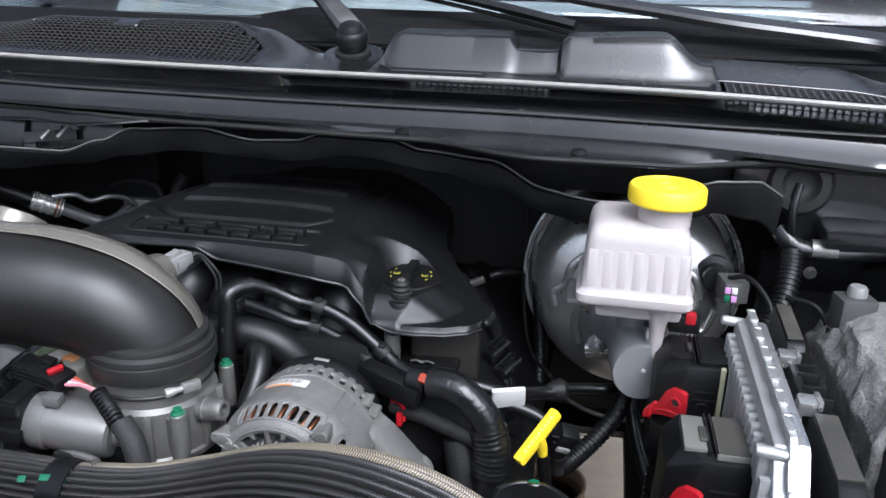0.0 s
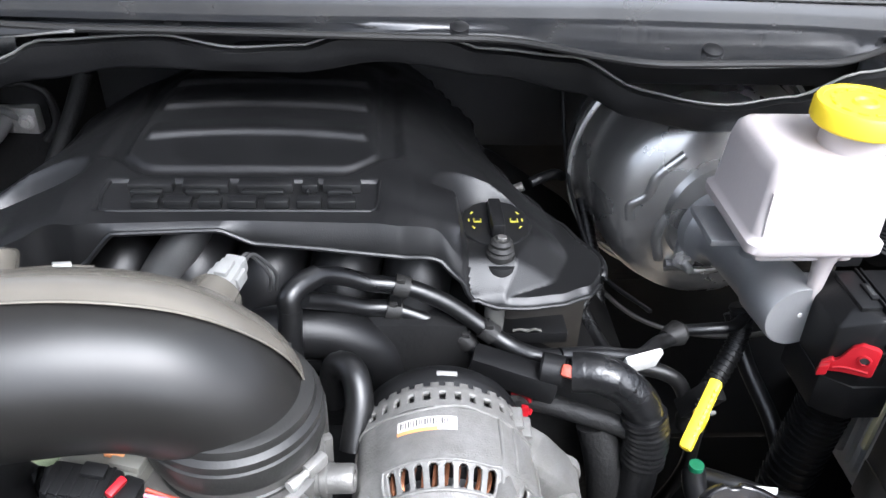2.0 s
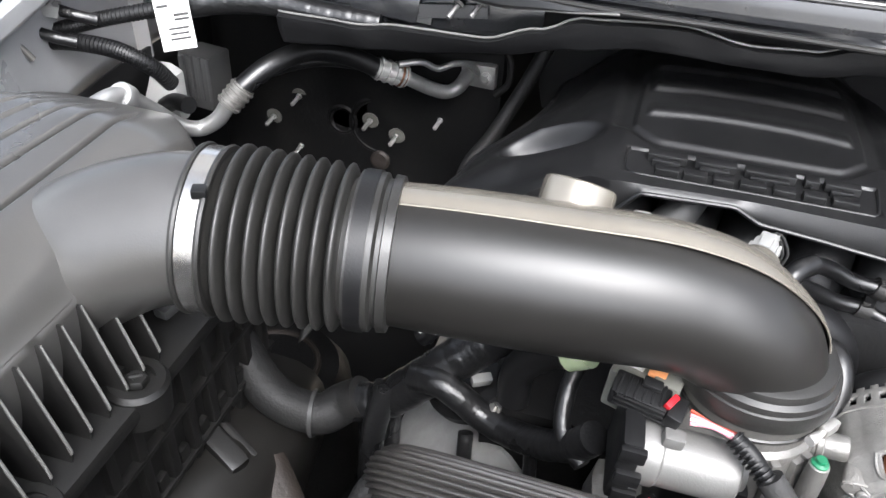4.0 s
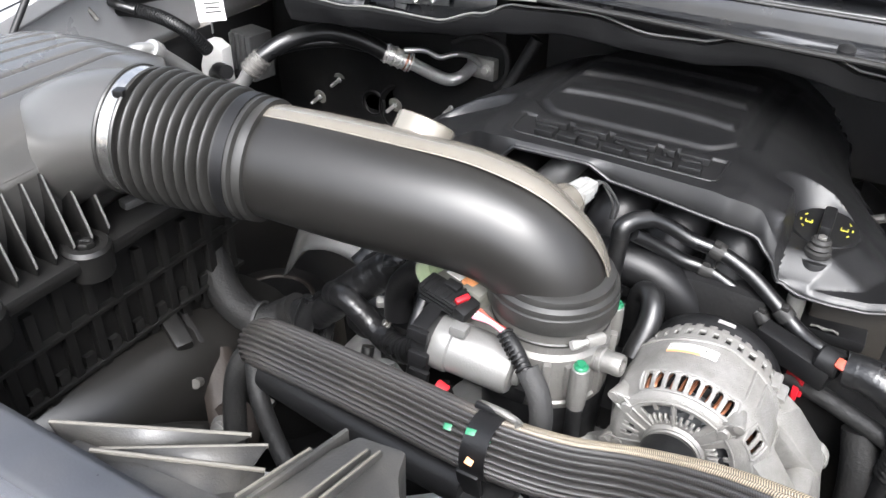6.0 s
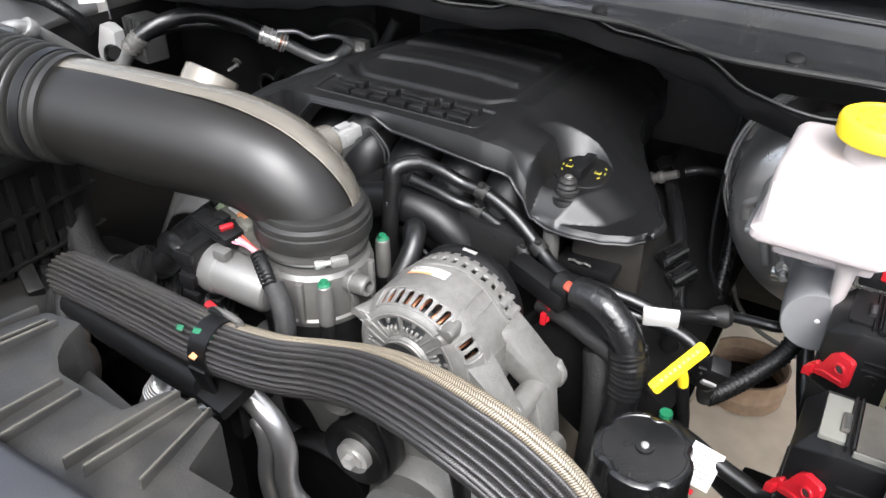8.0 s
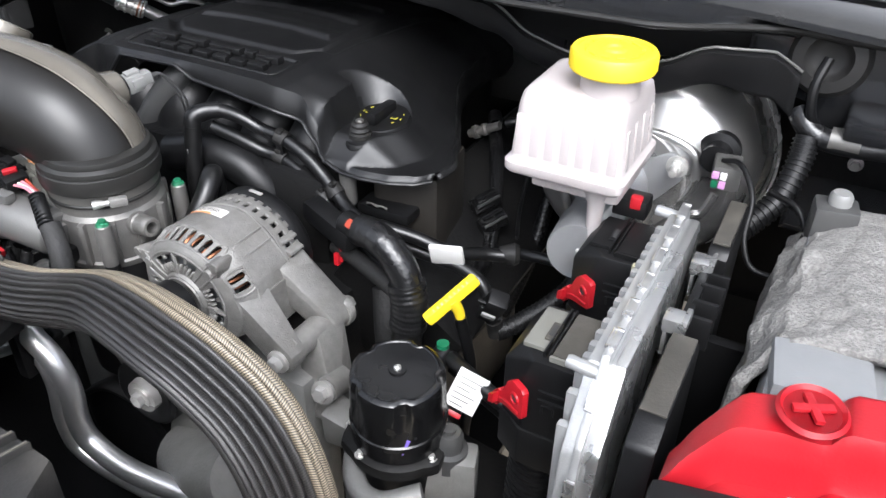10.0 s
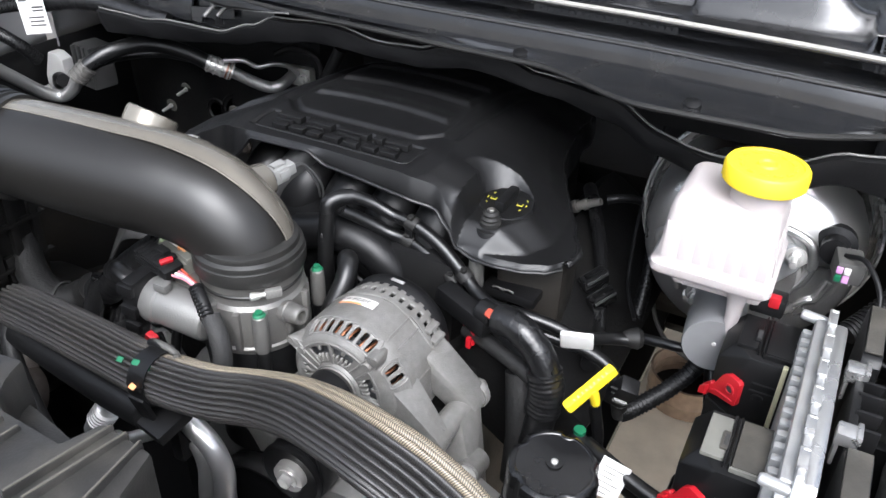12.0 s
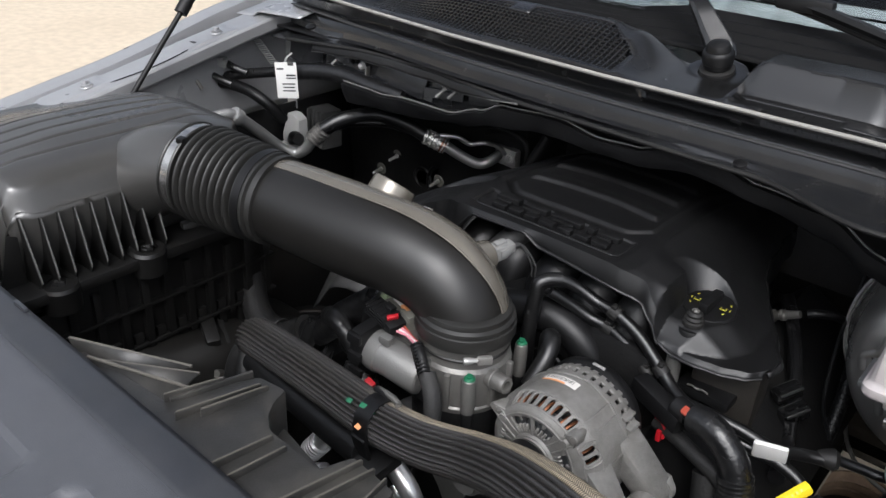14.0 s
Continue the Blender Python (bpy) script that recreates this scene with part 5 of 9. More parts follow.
# ---- throttle ----
def build_throttle():
    tb = thing("throttle_unit", (BOOT.x, BOOT.y, 1.06), "cast aluminium throttle housing with an electric motor", "throttle")
    c = (BOOT.x, BOOT.y, 1.085)
    part("housing", lathe([(0.040, 0), (0.0545, 0), (0.0555, 0.003), (0.0555, 0.006), (0.0535, 0.008), (0.0530, 0.046), (0.0525, 0.050), (0.0490, 0.054), (0.0485, 0.066), (0.044, 0.068)], c, (0, 0, 1), 64), M_THROTTLE, tb, sharp=28)
    for a in (230, 262, 292, 320, 345, 15, 200, 150, 110, 70):
        p = Vector((c[0] + 0.0535 * math.cos(radians(a)), c[1] + 0.0535 * math.sin(radians(a)), c[2] + 0.028))
        part("cast_rib", box(p, (0.010, 0.007, 0.044), 0.002, (0, 0, a)), M_THROTTLE, tb)
    part("neck", lathe([(0.03, -0.14), (0.05, -0.14), (0.055, -0.02), (0.056, -0.012), (0.052, 0.0)], c, (0, 0, 1), 40), M_BLACK, tb, "black plastic manifold neck")
    for x, y, z in ((-0.3215, 0.5195, 1.1420), (-0.326, 0.617, 1.1365)):
        b = part("bolt_boss", lathe([(0.0072, -0.042), (0.0078, -0.038), (0.0076, -0.012), (0.0070, -0.001), (0.0062, 0.0), (0, 0.0)], (x, y, z), (0, 0, 1), 20), M_THROTTLE, tb)
        part("boss_foot", lathe([(0.0066, -0.075), (0.0070, -0.042), (0, -0.042)], (x, y, z), (0, 0, 1), 18), M_BLACK, tb)
        part("boss_web", box((x + (BOOT.x - x) * 0.25, y + (BOOT.y - y) * 0.25, z - 0.026), (0.013, 0.013, 0.032), 0.003, (0, 0, 45)), M_THROTTLE, tb)
        part("paint_mark", lathe([(0, 0.0), (0.0062, 0.0), (0.0058, 0.0012), (0.0040, 0.0024), (0.0036, 0.0048), (0, 0.005)], (x, y, z), (0, 0, 1), 18,
                                 shape=lambda a, h: 1 + 0.05 * math.sin(3 * a + 1)), M_GREEN, b, "green paint dab on the bolt head")
    part("nipple", lathe([(0.012, -0.01), (0.0105, 0.004), (0.0096, 0.022), (0.0096, 0.029), (0.0086, 0.031), (0.0056, 0.031), (0.0050, 0.015), (0, 0.015)], (-0.327, 0.555, 1.126), (0.95, -0.10, 0.10), 24), M_THROTTLE, tb)
    part("nipple_collar", lathe([(0.010, 0), (0.0112, 0.001), (0.0112, 0.005), (0.010, 0.006)], (-0.318, 0.5542, 1.127), (0.95, -0.10, 0.10), 24), M_THROTTLE, tb)
    # the motor beside it
    m0, m1 = Vector((-0.432, 0.505, 1.128)), Vector((-0.354, 0.511, 1.120))
    mot = part("motor", lathe([(0, -0.012), (0.0225, -0.012), (0.0240, -0.006), (0.0240, 0.004), (0.0222, 0.006), (0.0218, 0.054), (0.0205, 0.058), (0.0180, 0.060), (0.0120, 0.061), (0.0105, 0.066), (0, 0.067)],
                              m0, (m1 - m0), 40), M_MOTOR, tb, "pale aluminium motor barrel", sharp=28)
    part("motor_bracket", box((-0.405, 0.545, 1.120), (0.062, 0.060, 0.046), 0.006, (0, 5, 4)), M_THROTTLE, tb)
    part("motor_lug", box((-0.420, 0.499, 1.153), (0.015, 0.012, 0.010), 0.003, (0, 5, 4)), M_MOTOR, mot)
    part("motor_foot", box((-0.385, 0.512, 1.103), (0.05, 0.02, 0.016), 0.004, (0, 5, 4)), M_BLACK, tb)
    part("gear_cover", box((-0.450, 0.508, 1.131), (0.016, 0.062, 0.060), 0.005, (0, 5, 4)), M_BLACK, tb)
    for dy, dz in ((-0.033, 0.022), (-0.033, -0.002), (-0.032, -0.022), (0.028, 0.024), (0.0, -0.033)):
        part("clip", box((-0.445, 0.509 + dy, 1.131 + dz), (0.018, 0.006, 0.012), 0.002, (0, 5, 4)), M_BLACK, tb)
    pl = thing("throttle_connector", (-0.445, 0.518, 1.17), "black electrical plug with a red lock tab", "connector")
    sh = part("shell", box((-0.447, 0.520, 1.164), (0.040, 0.022, 0.015), 0.0025, (4, 6, -8)), M_BLACK, pl)
    for k in range(6):
        part("ridge", box((-0.462 + 0.006 * k, 0.519, 1.1722 - 0.0006 * k), (0.0022, 0.020, 0.0030), 0.0006, (4, 6, -8)), M_BLACK, sh)
    for k in range(3):
        part("ridge", box((-0.447, 0.5085, 1.168 - 0.004 * k), (0.036, 0.0025, 0.0018), 0.0006, (4, 6, -8)), M_BLACK, sh)
    part("latch", box((-0.440, 0.524, 1.174), (0.014, 0.009, 0.004), 0.0015, (4, 6, -8)), M_BLACK, sh)
    part("lock_tab", box((-0.426, 0.514, 1.1715), (0.005, 0.013, 0.005), 0.0015, (4, 20, -28)), M_RED, pl, "red plastic lock tab")
    part("end", box((-0.422, 0.514, 1.162), (0.012, 0.022, 0.013), 0.0025, (4, 14, -12)), M_BLACK, pl)
    for k in range(4):
        part("wire", sweep([(-0.412, 0.506 + 0.004 * k, 1.164), (-0.396, 0.506 + 0.003 * k, 1.165 - 0.002 * k), (-0.380, 0.504 + 0.002 * k, 1.160)], 0.0014, 8), (M_PINKW, M_WHITE, M_PINKW, M_ORANGE)[k], pl, "thin coloured wire")
    lm = thing("throttle_wire_loom", (-0.37, 0.49, 1.12), "black corrugated and taped wire loom beside the throttle motor", "wire loom")
    part("sheath", sweep([(-0.383, 0.506, 1.161), (-0.370, 0.499, 1.156), (-0.357, 0.492, 1.144)], 0.0058, 16, 10), M_BLACK, lm)
    for k in range(9):
        p = Vector((-0.382 + 0.0030 * k, 0.505 - 0.0018 * k, 1.161 - 0.0019 * k))
        part("ring", lathe([(0.0056, -0.0008), (0.0071, -0.0006), (0.0071, 0.0006), (0.0056, 0.0008)], p, (0.45, -0.3, -0.28), 16, closed=True), M_BLACK, lm)
    part("wrap", sweep([(-0.356, 0.493, 1.145), (-0.342, 0.486, 1.130), (-0.335, 0.479, 1.108), (-0.338, 0.472, 1.082), (-0.36, 0.470, 1.060)], 0.0094, 18, 8), M_LOOMG, lm, "matte black fabric tape")
    part("small_plug", box((-0.424, 0.478, 1.102), (0.012, 0.008, 0.013), 0.002, (10, 20, 0)), M_RED, tb, "red plug tab")
    part("small_plug_body", sweep([(-0.428, 0.484, 1.100), (-0.420, 0.482, 1.084), (-0.405, 0.478, 1.068)], 0.0085, 14), M_CAPB, tb)
    part("small_wire", taped([(-0.405, 0.478, 1.068), (-0.380, 0.470, 1.050), (-0.35, 0.465, 1.04)], 0.006, 12), M_TAPE, tb)
    vb = thing("solenoid_valve", (-0.405, 0.575, 1.15), "pale metal solenoid with a paper label", "solenoid")
    part("body", box((-0.440, 0.566, 1.142), (0.050, 0.062, 0.036), 0.003, (0, 4, -14)), M_SLIDER, vb)
    part("step", box((-0.424, 0.560, 1.160), (0.020, 0.050, 0.008), 0.002, (0, 4, -14)), M_SLIDER, vb)
    part("terminal", box((-0.436, 0.548, 1.163), (0.013, 0.010, 0.004), 0.001, (0, 4, -14)), M_LINK, vb, "brassy terminal")
    part("label", box((-0.452, 0.560, 1.1612), (0.016, 0.020, 0.001), 0.0002, (0, 4, -14)), M_WHITE, vb, "small white label")


# ---- alternator ----
def build_alternator():
    al = thing("alternator", (-0.215, 0.59, 1.0), "cast aluminium alternator with slotted vents", "alternator")
    c = Vector((-0.240, 0.5380, 1.0865))
    ax = Vector((0.03, 1, 0.02)).normalized()
    m = axis_matrix(c, ax)
    webs = (29, 132, 237, 338)

    def swell(d):
        """How far the round body bulges: two corners and the flank above the feet."""
        return 1 + soft([(0, 0.0), (15, 0.006), (29, 0.040), (43, 0.0), (116, 0.0), (131, 0.046), (148, 0.048), (164, 0.080), (180, 0.125), (200, 0.12), (226, 0.0), (360, 0.0)], d % 360)

    def spot(d, r, h):
        k = 1 + (swell(d) - 1) * smoothstep(0.046, 0.056, r)
        return m @ Vector((r * k * math.cos(radians(d)), r * k * math.sin(radians(d)), h))

    def skin(prof, nu, per, keep):
        pts = []
        for (r0, h0), (r1, h1) in zip(prof, prof[1:]):
            k = max(1, int(math.hypot(r1 - r0, h1 - h0) / per))
            pts += [(r0 + (r1 - r0) * i / k, h0 + (h1 - h0) * i / k) for i in range(k)]
        pts.append(prof[-1])
        n = len(pts) - 1

        def kp(u, v):
            i = min(n - 1, int(v * n))
            return keep(360 * u, (pts[i][0] + pts[i + 1][0]) / 2, (pts[i][1] + pts[i + 1][1]) / 2)
        out = sheet(lambda u, v: spot(360 * u, *pts[min(n, int(round(v * n)))]), nu, n, None, keep=kp)
        bmesh.ops.remove_doubles(out, verts=out.verts, dist=0.00005)
        return out

    centres = [54.5 + 9.4 * k for k in range(8)] + [149.5, 158.5] + [270 + 9 * k for k in range(-5, 6)]

    def front_keep(d, r, h):
        # slots on the shoulder
        if r > 0.053 and -0.005 < h < 0.0135:
            for q in centres:
                if abs((d - q) / 2.9) ** 4 + abs((h - 0.0045) / 0.0075) ** 6 < 1:
                    return False
        # a pair of lobed windows between the webs, radial gaps below them
        if h < -0.006 and 0.0285 < r < 0.0435:
            for w0, w1 in zip(webs, webs[1:] + (webs[0] + 360,)):
                e, span = (d - w0) % 360, w1 - w0
                if e < span:
                    e = min(e, span - e)
                    if 15 < e < span / 2 - 3:
                        mid = (15 + span / 2 - 3) / 2
                        if r > 0.0345:
                            return abs(e - mid) < 2.4 and r > 0.0390
                        return (e - 15) % 8.0 < 4.2
        return True
    front = [(0.010, -0.012), (0.018, -0.0135), (0.0235, -0.0135), (0.0252, -0.0105), (0.0470, -0.0100), (0.0500, -0.0088), (0.0540, -0.0058), (0.0602, 0.0135), (0.0606, 0.0160), (0.0610, 0.0200), (0.0604, 0.0575), (0.0598, 0.0595)]
    body = part("front_housing", skin(front, 640, 0.0011, front_keep), M_ALT, al, "dull cast aluminium housing with vent slots", thick=0.0028, sharp=30)

    def rear_keep(d, r, h):
        e = d % 10.5
        if 28 < d < 200 and 3.0 < e < 7.6:
            return not (0.0655 < h < 0.0735 or h > 0.0800)
        return True
    rear = [(0.0590, 0.0585), (0.0598, 0.0600), (0.0590, 0.0770), (0.0575, 0.0840), (0.0545, 0.0850), (0.045, 0.0855)]
    part("rear_housing", skin(rear, 420, 0.0012, rear_keep), M_ALT, al, "dull cast aluminium rear housing with notches", thick=0.004, sharp=30)
    part("core", lathe([(0, -0.003), (0.024, -0.003), (0.040, 0.001), (0.045, 0.006), (0.045, 0.012), (0, 0.012)], c, ax, 40), M_FAN, body, "blue-grey rotor fan behind the vents")
    for k in range(12):
        q = m @ Matrix.Rotation(2 * math.pi * k / 12, 4, "Z")
        part("fan_blade", box(q @ Vector((0.0385, 0, -0.001)), (0.010, 0.0016, 0.006), 0.0005, [math.degrees(e) for e in (q @ Matrix.Rotation(0.5, 4, "Z")).to_euler()]), M_FAN, body)
    bm = bmesh.new()
    for k in range(48):
        q = m @ Matrix.Rotation(2 * math.pi * k / 48, 4, "Z")
        sweep([q @ Vector((0.0475, -0.002, -0.002)), q @ Vector((0.0525, 0, 0.001)), q @ Vector((0.0550, 0.001, 0.008)), q @ Vector((0.0535, 0.002, 0.018))], 0.0017, 6, 3, bm)
    part("winding", bm, M_COPPER, body, "copper windings behind the vents")["kind"] = "stuff"
    part("stator", lathe([(0.046, 0.012), (0.0525, 0.016), (0.0545, 0.03), (0.0548, 0.08), (0, 0.08), (0, 0.02)], c, ax, 48), M_ENGINE, body, "dark stator core")
    cap = part("rear_cap", lathe([(0.0535, 0.074), (0.0575, 0.084), (0.0592, 0.088), (0.0588, 0.098), (0.055, 0.103), (0.03, 0.105), (0, 0.105)], c, ax, 60), M_BLACK, al, "black plastic rear cap")
    part("bright_clip", hull([spot(d, r, h) for d in (86, 100) for r in (0.0588, 0.0604) for h in (0.0885, 0.0925)], 0.0006), M_STEEL, cap, "bright metal clip")

    def on_crown(d0, d1, h0, h1, lift):
        return sheet(lambda u, v: spot(d0 + (d1 - d0) * u, 0.0607 + lift, h0 + (h1 - h0) * v), 12, 2, None)
    part("label", on_crown(60, 98, 0.0375, 0.0490, 0.0006), M_PAPER, body, "white paper label with bars")
    part("label_band", on_crown(60, 86, 0.0370, 0.0400, 0.0009), M_LINK, body, "orange printed band")
    for k in range(18):
        d = 62 + 1.75 * k
        part("label_bar", on_crown(d, d + (0.6 if k % 3 else 1.0), 0.0420, 0.0475, 0.0009), M_GREYP, body)

    def frame_line(d0, d1, h0, h1):
        """A raised rim round a group of slots."""
        rr = lambda h: lerp([(-0.0058, 0.0542), (0.0135, 0.0604), (0.016, 0.0608)], h)
        n = max(3, int((d1 - d0) / 6))
        up = [(d0 + (d1 - d0) * i / n, h1) for i in range(n + 1)]
        low = [(d1 - (d1 - d0) * i / n, h0) for i in range(n + 1)]
        loop = up + [(d1 + 2, (h0 + h1) / 2)] + low + [(d0 - 2, (h0 + h1) / 2), up[0]]
        return sweep([spot(d, rr(h), h) for d, h in loop], 0.0012, 8, 3)
    part("slot_rim", frame_line(49.5, 125.5, -0.0048, 0.0140), M_ALT, body)
    part("slot_rim", frame_line(144.5, 163.5, -0.0048, 0.0140), M_ALT, body)
    part("seam", sweep([spot(20 + 8 * k, 0.0604, 0.0580 + 0.0020 * math.sin(0.75 * k)) for k in range(21)], 0.0011, 8, 3), M_ALT, body, "cast parting line")
    for d0, d1, r in ((33, 128, 0.0468), (136, 232, 0.0468)):
        part("face_ridge", sweep([spot(d0 + (d1 - d0) * k / 24, r, -0.0100) for k in range(25)], 0.0010, 8, 2), M_ALT, body)
    part("hub_ring", lathe([(0.0205, -0.0130), (0.0215, -0.0150), (0.0228, -0.0130)], c, ax, 60), M_ALT, body)
    for w0, w1 in zip(webs[:3], webs[1:]):
        part("face_rib", sweep([spot((w0 + w1) / 2, 0.0250, -0.0105), spot((w0 + w1) / 2, 0.0475, -0.0102)], 0.0013, 8, 3), M_ALT, body)
        span = w1 - w0
        for side in (0, 1):
            for k in range(6):
                e = 17.1 + 8.0 * k
                if e < span / 2 - 3:
                    d = w0 + e if side == 0 else w1 - e
                    part("fan_fin", sweep([spot(d, 0.0275, -0.0108), spot(d, 0.0335, -0.0108), spot(d, 0.0350, -0.0085)], 0.0011, 6, 3), M_ALT, body)
    for d in webs:
        for off in (-6.5, 6.5):
            part("face_rib", sweep([spot(d + off * 1.35, 0.0255, -0.0105), spot(d + off, 0.038, -0.0108), spot(d + off * 0.85, 0.0505, -0.0092), spot(d + off * 0.75, 0.0590, -0.0070)], 0.0010, 8, 3), M_ALT, body)
        part("corner_lug", hull(disc(spot(d, 0.0600, -0.0098), ax, 0.0048) + disc(spot(d, 0.0560, 0.0120), ax, 0.0040) + [spot(d + q, 0.0520, -0.0075) for q in (-9, 9)] + [spot(d + q, 0.0565, 0.0060) for q in (-8, 8)], 0.0010), M_ALT, body)
        for r, h, big in ((0.0480, -0.0112, 0.0046), (0.0600, -0.0104, 0.0042)):
            at = spot(d, r, h)
            ring = part("boss", lathe([(big * 0.45, 0), (big * 0.9, 0), (big, 0.0006), (big * 1.08, 0.003), (0, 0.003)], at, ax, 20), M_ALT, body)
            part("boss_hole", lathe([(0, 0.0002), (big * 0.44, 0.0002), (big * 0.44, 0.001), (0, 0.001)], at, ax, 14), M_CLAMP, ring, "dull bolt end")
    for d in (17, 127, 139):
        part("cast_web", sweep([spot(d, r, h) for r, h in ((0.0590, 0.0145), (0.0608, 0.026), (0.0607, 0.045), (0.0603, 0.056))], 0.0013, 8, 4), M_ALT, body)
    for k in range(5):
        d = 148 + 10.5 * k
        part("tooth", hull([spot(d + q, r, h) for q, r in ((-4.5, 0.0585), (1.5, 0.0585), (1.5, 0.0640), (-1.0, 0.0640)) for h in (0.0625, 0.0810)], 0.0008), M_ALT, body)
    # two legs, a web between them and the barrel they hold
    f0, f1, r0, r1 = Vector((-0.1475, 0.538, 1.0435)), Vector((-0.1465, 0.556, 1.0435)), Vector((-0.145, 0.600, 1.043)), Vector((-0.144, 0.628, 1.043))
    along = r1 - f0
    leg = part("mount_leg", hull(disc(f0, along, 0.0150) + disc(f1, along, 0.0145) + [spot(d, r, h) for d in (168, 182, 200) for r, h in ((0.0545, -0.004), (0.0605, 0.026))], 0.0014), M_ALT, al)
    part("leg_rib", sweep([spot(166, 0.0595, 0.016), spot(186, 0.066, 0.012), f1 + Vector((0.008, -0.004, 0.012))], 0.0016, 8, 4), M_ALT, leg)
    part("mount_leg", hull(disc(r0, along, 0.0150) + disc(r1, along, 0.0160) + [spot(d, r, h) for d in (162, 176, 196) for r, h in ((0.0600, 0.046), (0.0590, 0.082))] + [spot(172, 0.070, 0.078)], 0.0014), M_ALT, al)
    part("mount_web", hull([spot(d, r, h) for d in (172, 200) for r in (0.052, 0.062) for h in (0.022, 0.050)] + [Vector((-0.170, y, 1.052)) for y in (0.556, 0.600)], 0.002), M_ALT, al)
    part("mount_barrel", sweep([f0, r1], 0.0128, 20), M_ALT, al)
    part("mount_flange", lathe([(0, 0), (0.017, 0), (0.018, 0.002), (0.018, 0.008), (0, 0.008)], (-0.144, 0.620, 1.043), (0.0, 1, 0.0), 20), M_ALT, al)
    part("mount_bolt", bolt((-0.1475, 0.536, 1.0435), (-0.02, -1, 0.0), 0.0075, 0.011), M_STEEL, al, "hex bolt")
    part("mount_nut", bolt((-0.143, 0.628, 1.043), (0.1, 1, 0), 0.0075, 0.014), M_ALT, al)
    part("bracket_leg", hull(disc((-0.142, 0.575, 1.040), (0, 1, 0), 0.011) + disc((-0.140, 0.612, 1.040), (0, 1, 0), 0.011) + [Vector(p) for p in ((-0.150, 0.560, 0.96), (-0.105, 0.560, 0.96), (-0.150, 0.600, 0.90), (-0.105, 0.600, 0.90))], 0.002), M_ALT, al)
    part("bracket_bolt", bolt((-0.116, 0.556, 1.004), (0.1, -1, 0.3), 0.008, 0.012), M_STEEL, al, "hex bolt")
    part("bracket_boss", lathe([(0, 0), (0.012, 0), (0.014, 0.03), (0, 0.03)], (-0.116, 0.558, 1.003), (-0.1, 1, -0.3), 20), M_ALT, al)
    part("pulley", lathe([(0, -0.052), (0.010, -0.052), (0.024, -0.048), (0.024, -0.020), (0, -0.020)], c, ax, 36), M_BLACK, al, "black grooved pulley")


# ---- the big sleeved hose ----
def build_big_hose():
    bh = thing("radiator_hose", (-0.35, 0.41, 1.11), "large black hose in a ribbed braided sleeve", "hose")
    line = [(-0.615, 0.500, 1.02), (-0.610, 0.470, 1.070), (-0.580, 0.450, 1.100), (-0.502, 0.440, 1.112), (-0.430, 0.430, 1.122), (-0.354, 0.420, 1.131), (-0.297, 0.424, 1.134), (-0.245, 0.429, 1.146),
            (-0.195, 0.418, 1.168), (-0.150, 0.404, 1.183), (-0.112, 0.396, 1.185), (-0.076, 0.394, 1.174), (-0.044, 0.393, 1.152), (-0.018, 0.388, 1.115), (0.0, 0.378, 1.06), (0.01, 0.365, 0.98), (0.015, 0.35, 0.88)]
    ribs = 26

    def girth(t):
        return 0.0228 + 0.0052 * smoothstep(0.42, 0.72, t)
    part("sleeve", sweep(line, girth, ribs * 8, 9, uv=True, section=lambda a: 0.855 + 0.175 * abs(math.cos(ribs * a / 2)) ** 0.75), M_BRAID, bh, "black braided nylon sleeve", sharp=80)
    part("inner_hose", sweep(line, 0.0195, 20, 4), M_HOSE, bh, "smooth black rubber hose inside the sleeve")
    end = Vector(line[0])
    part("end_collar", sweep([end - Vector((0, 0, 0.006)), end + (Vector(line[1]) - end) * 0.25], 0.0240, 28, 2), M_RUBBER, bh, "black rubber end collar")
    bd = thing("hose_strap", (-0.355, 0.412, 1.10), "black plastic hose strap with a wire clip", "strap")
    ax = (Vector(line[6]) - Vector(line[4])).normalized()
    c = Vector((-0.352, 0.420, 1.131))
    part("band", lathe([(0.0236, -0.010), (0.0248, -0.010), (0.0248, 0.010), (0.0236, 0.010)], c, ax, 40, closed=True), M_BLACK, bd)
    part("spring_clip", sweep([c + Vector((-0.016, 0.014, 0.0215)), c + Vector((0.0, 0.012, 0.0245)), c + Vector((0.016, 0.010, 0.0235)), c + Vector((0.020, 0.006, 0.0240))], 0.0030, 10), M_CLAMP, bd, "dull steel clip")
    part("clip_tab", box(c + Vector((-0.004, 0.013, 0.0225)), (0.026, 0.009, 0.005), 0.0015, (-25, 0, 0)), M_BLACK, bd)
    for dx, dz, w in ((-0.008, 0.0205, 0.008), (0.004, 0.0205, 0.007), (-0.026, 0.0175, 0.006)):
        part("paint_mark", box(c + Vector((dx, -0.0125 if dx > -0.02 else -0.0140, dz)), (w, 0.0050, 0.0012), 0.0005, (32, 0, 8)), M_GREEN, bd, "green paint mark")
    part("scuff", box(c + Vector((-0.002, -0.0232, 0.0070)), (0.006, 0.0012, 0.010), 0.0004, (-72, 10, 0)), M_LINK, bd, "tan paint scuff")
    part("bracket", box((-0.352, 0.412, 1.090), (0.05, 0.035, 0.012), 0.002, (15, 0, -10)), M_BLACK, bd, "folded black bracket")
    part("bracket_leg", box((-0.356, 0.402, 1.103), (0.018, 0.005, 0.04), 0.0015, (15, 0, 0)), M_BLACK, bd)


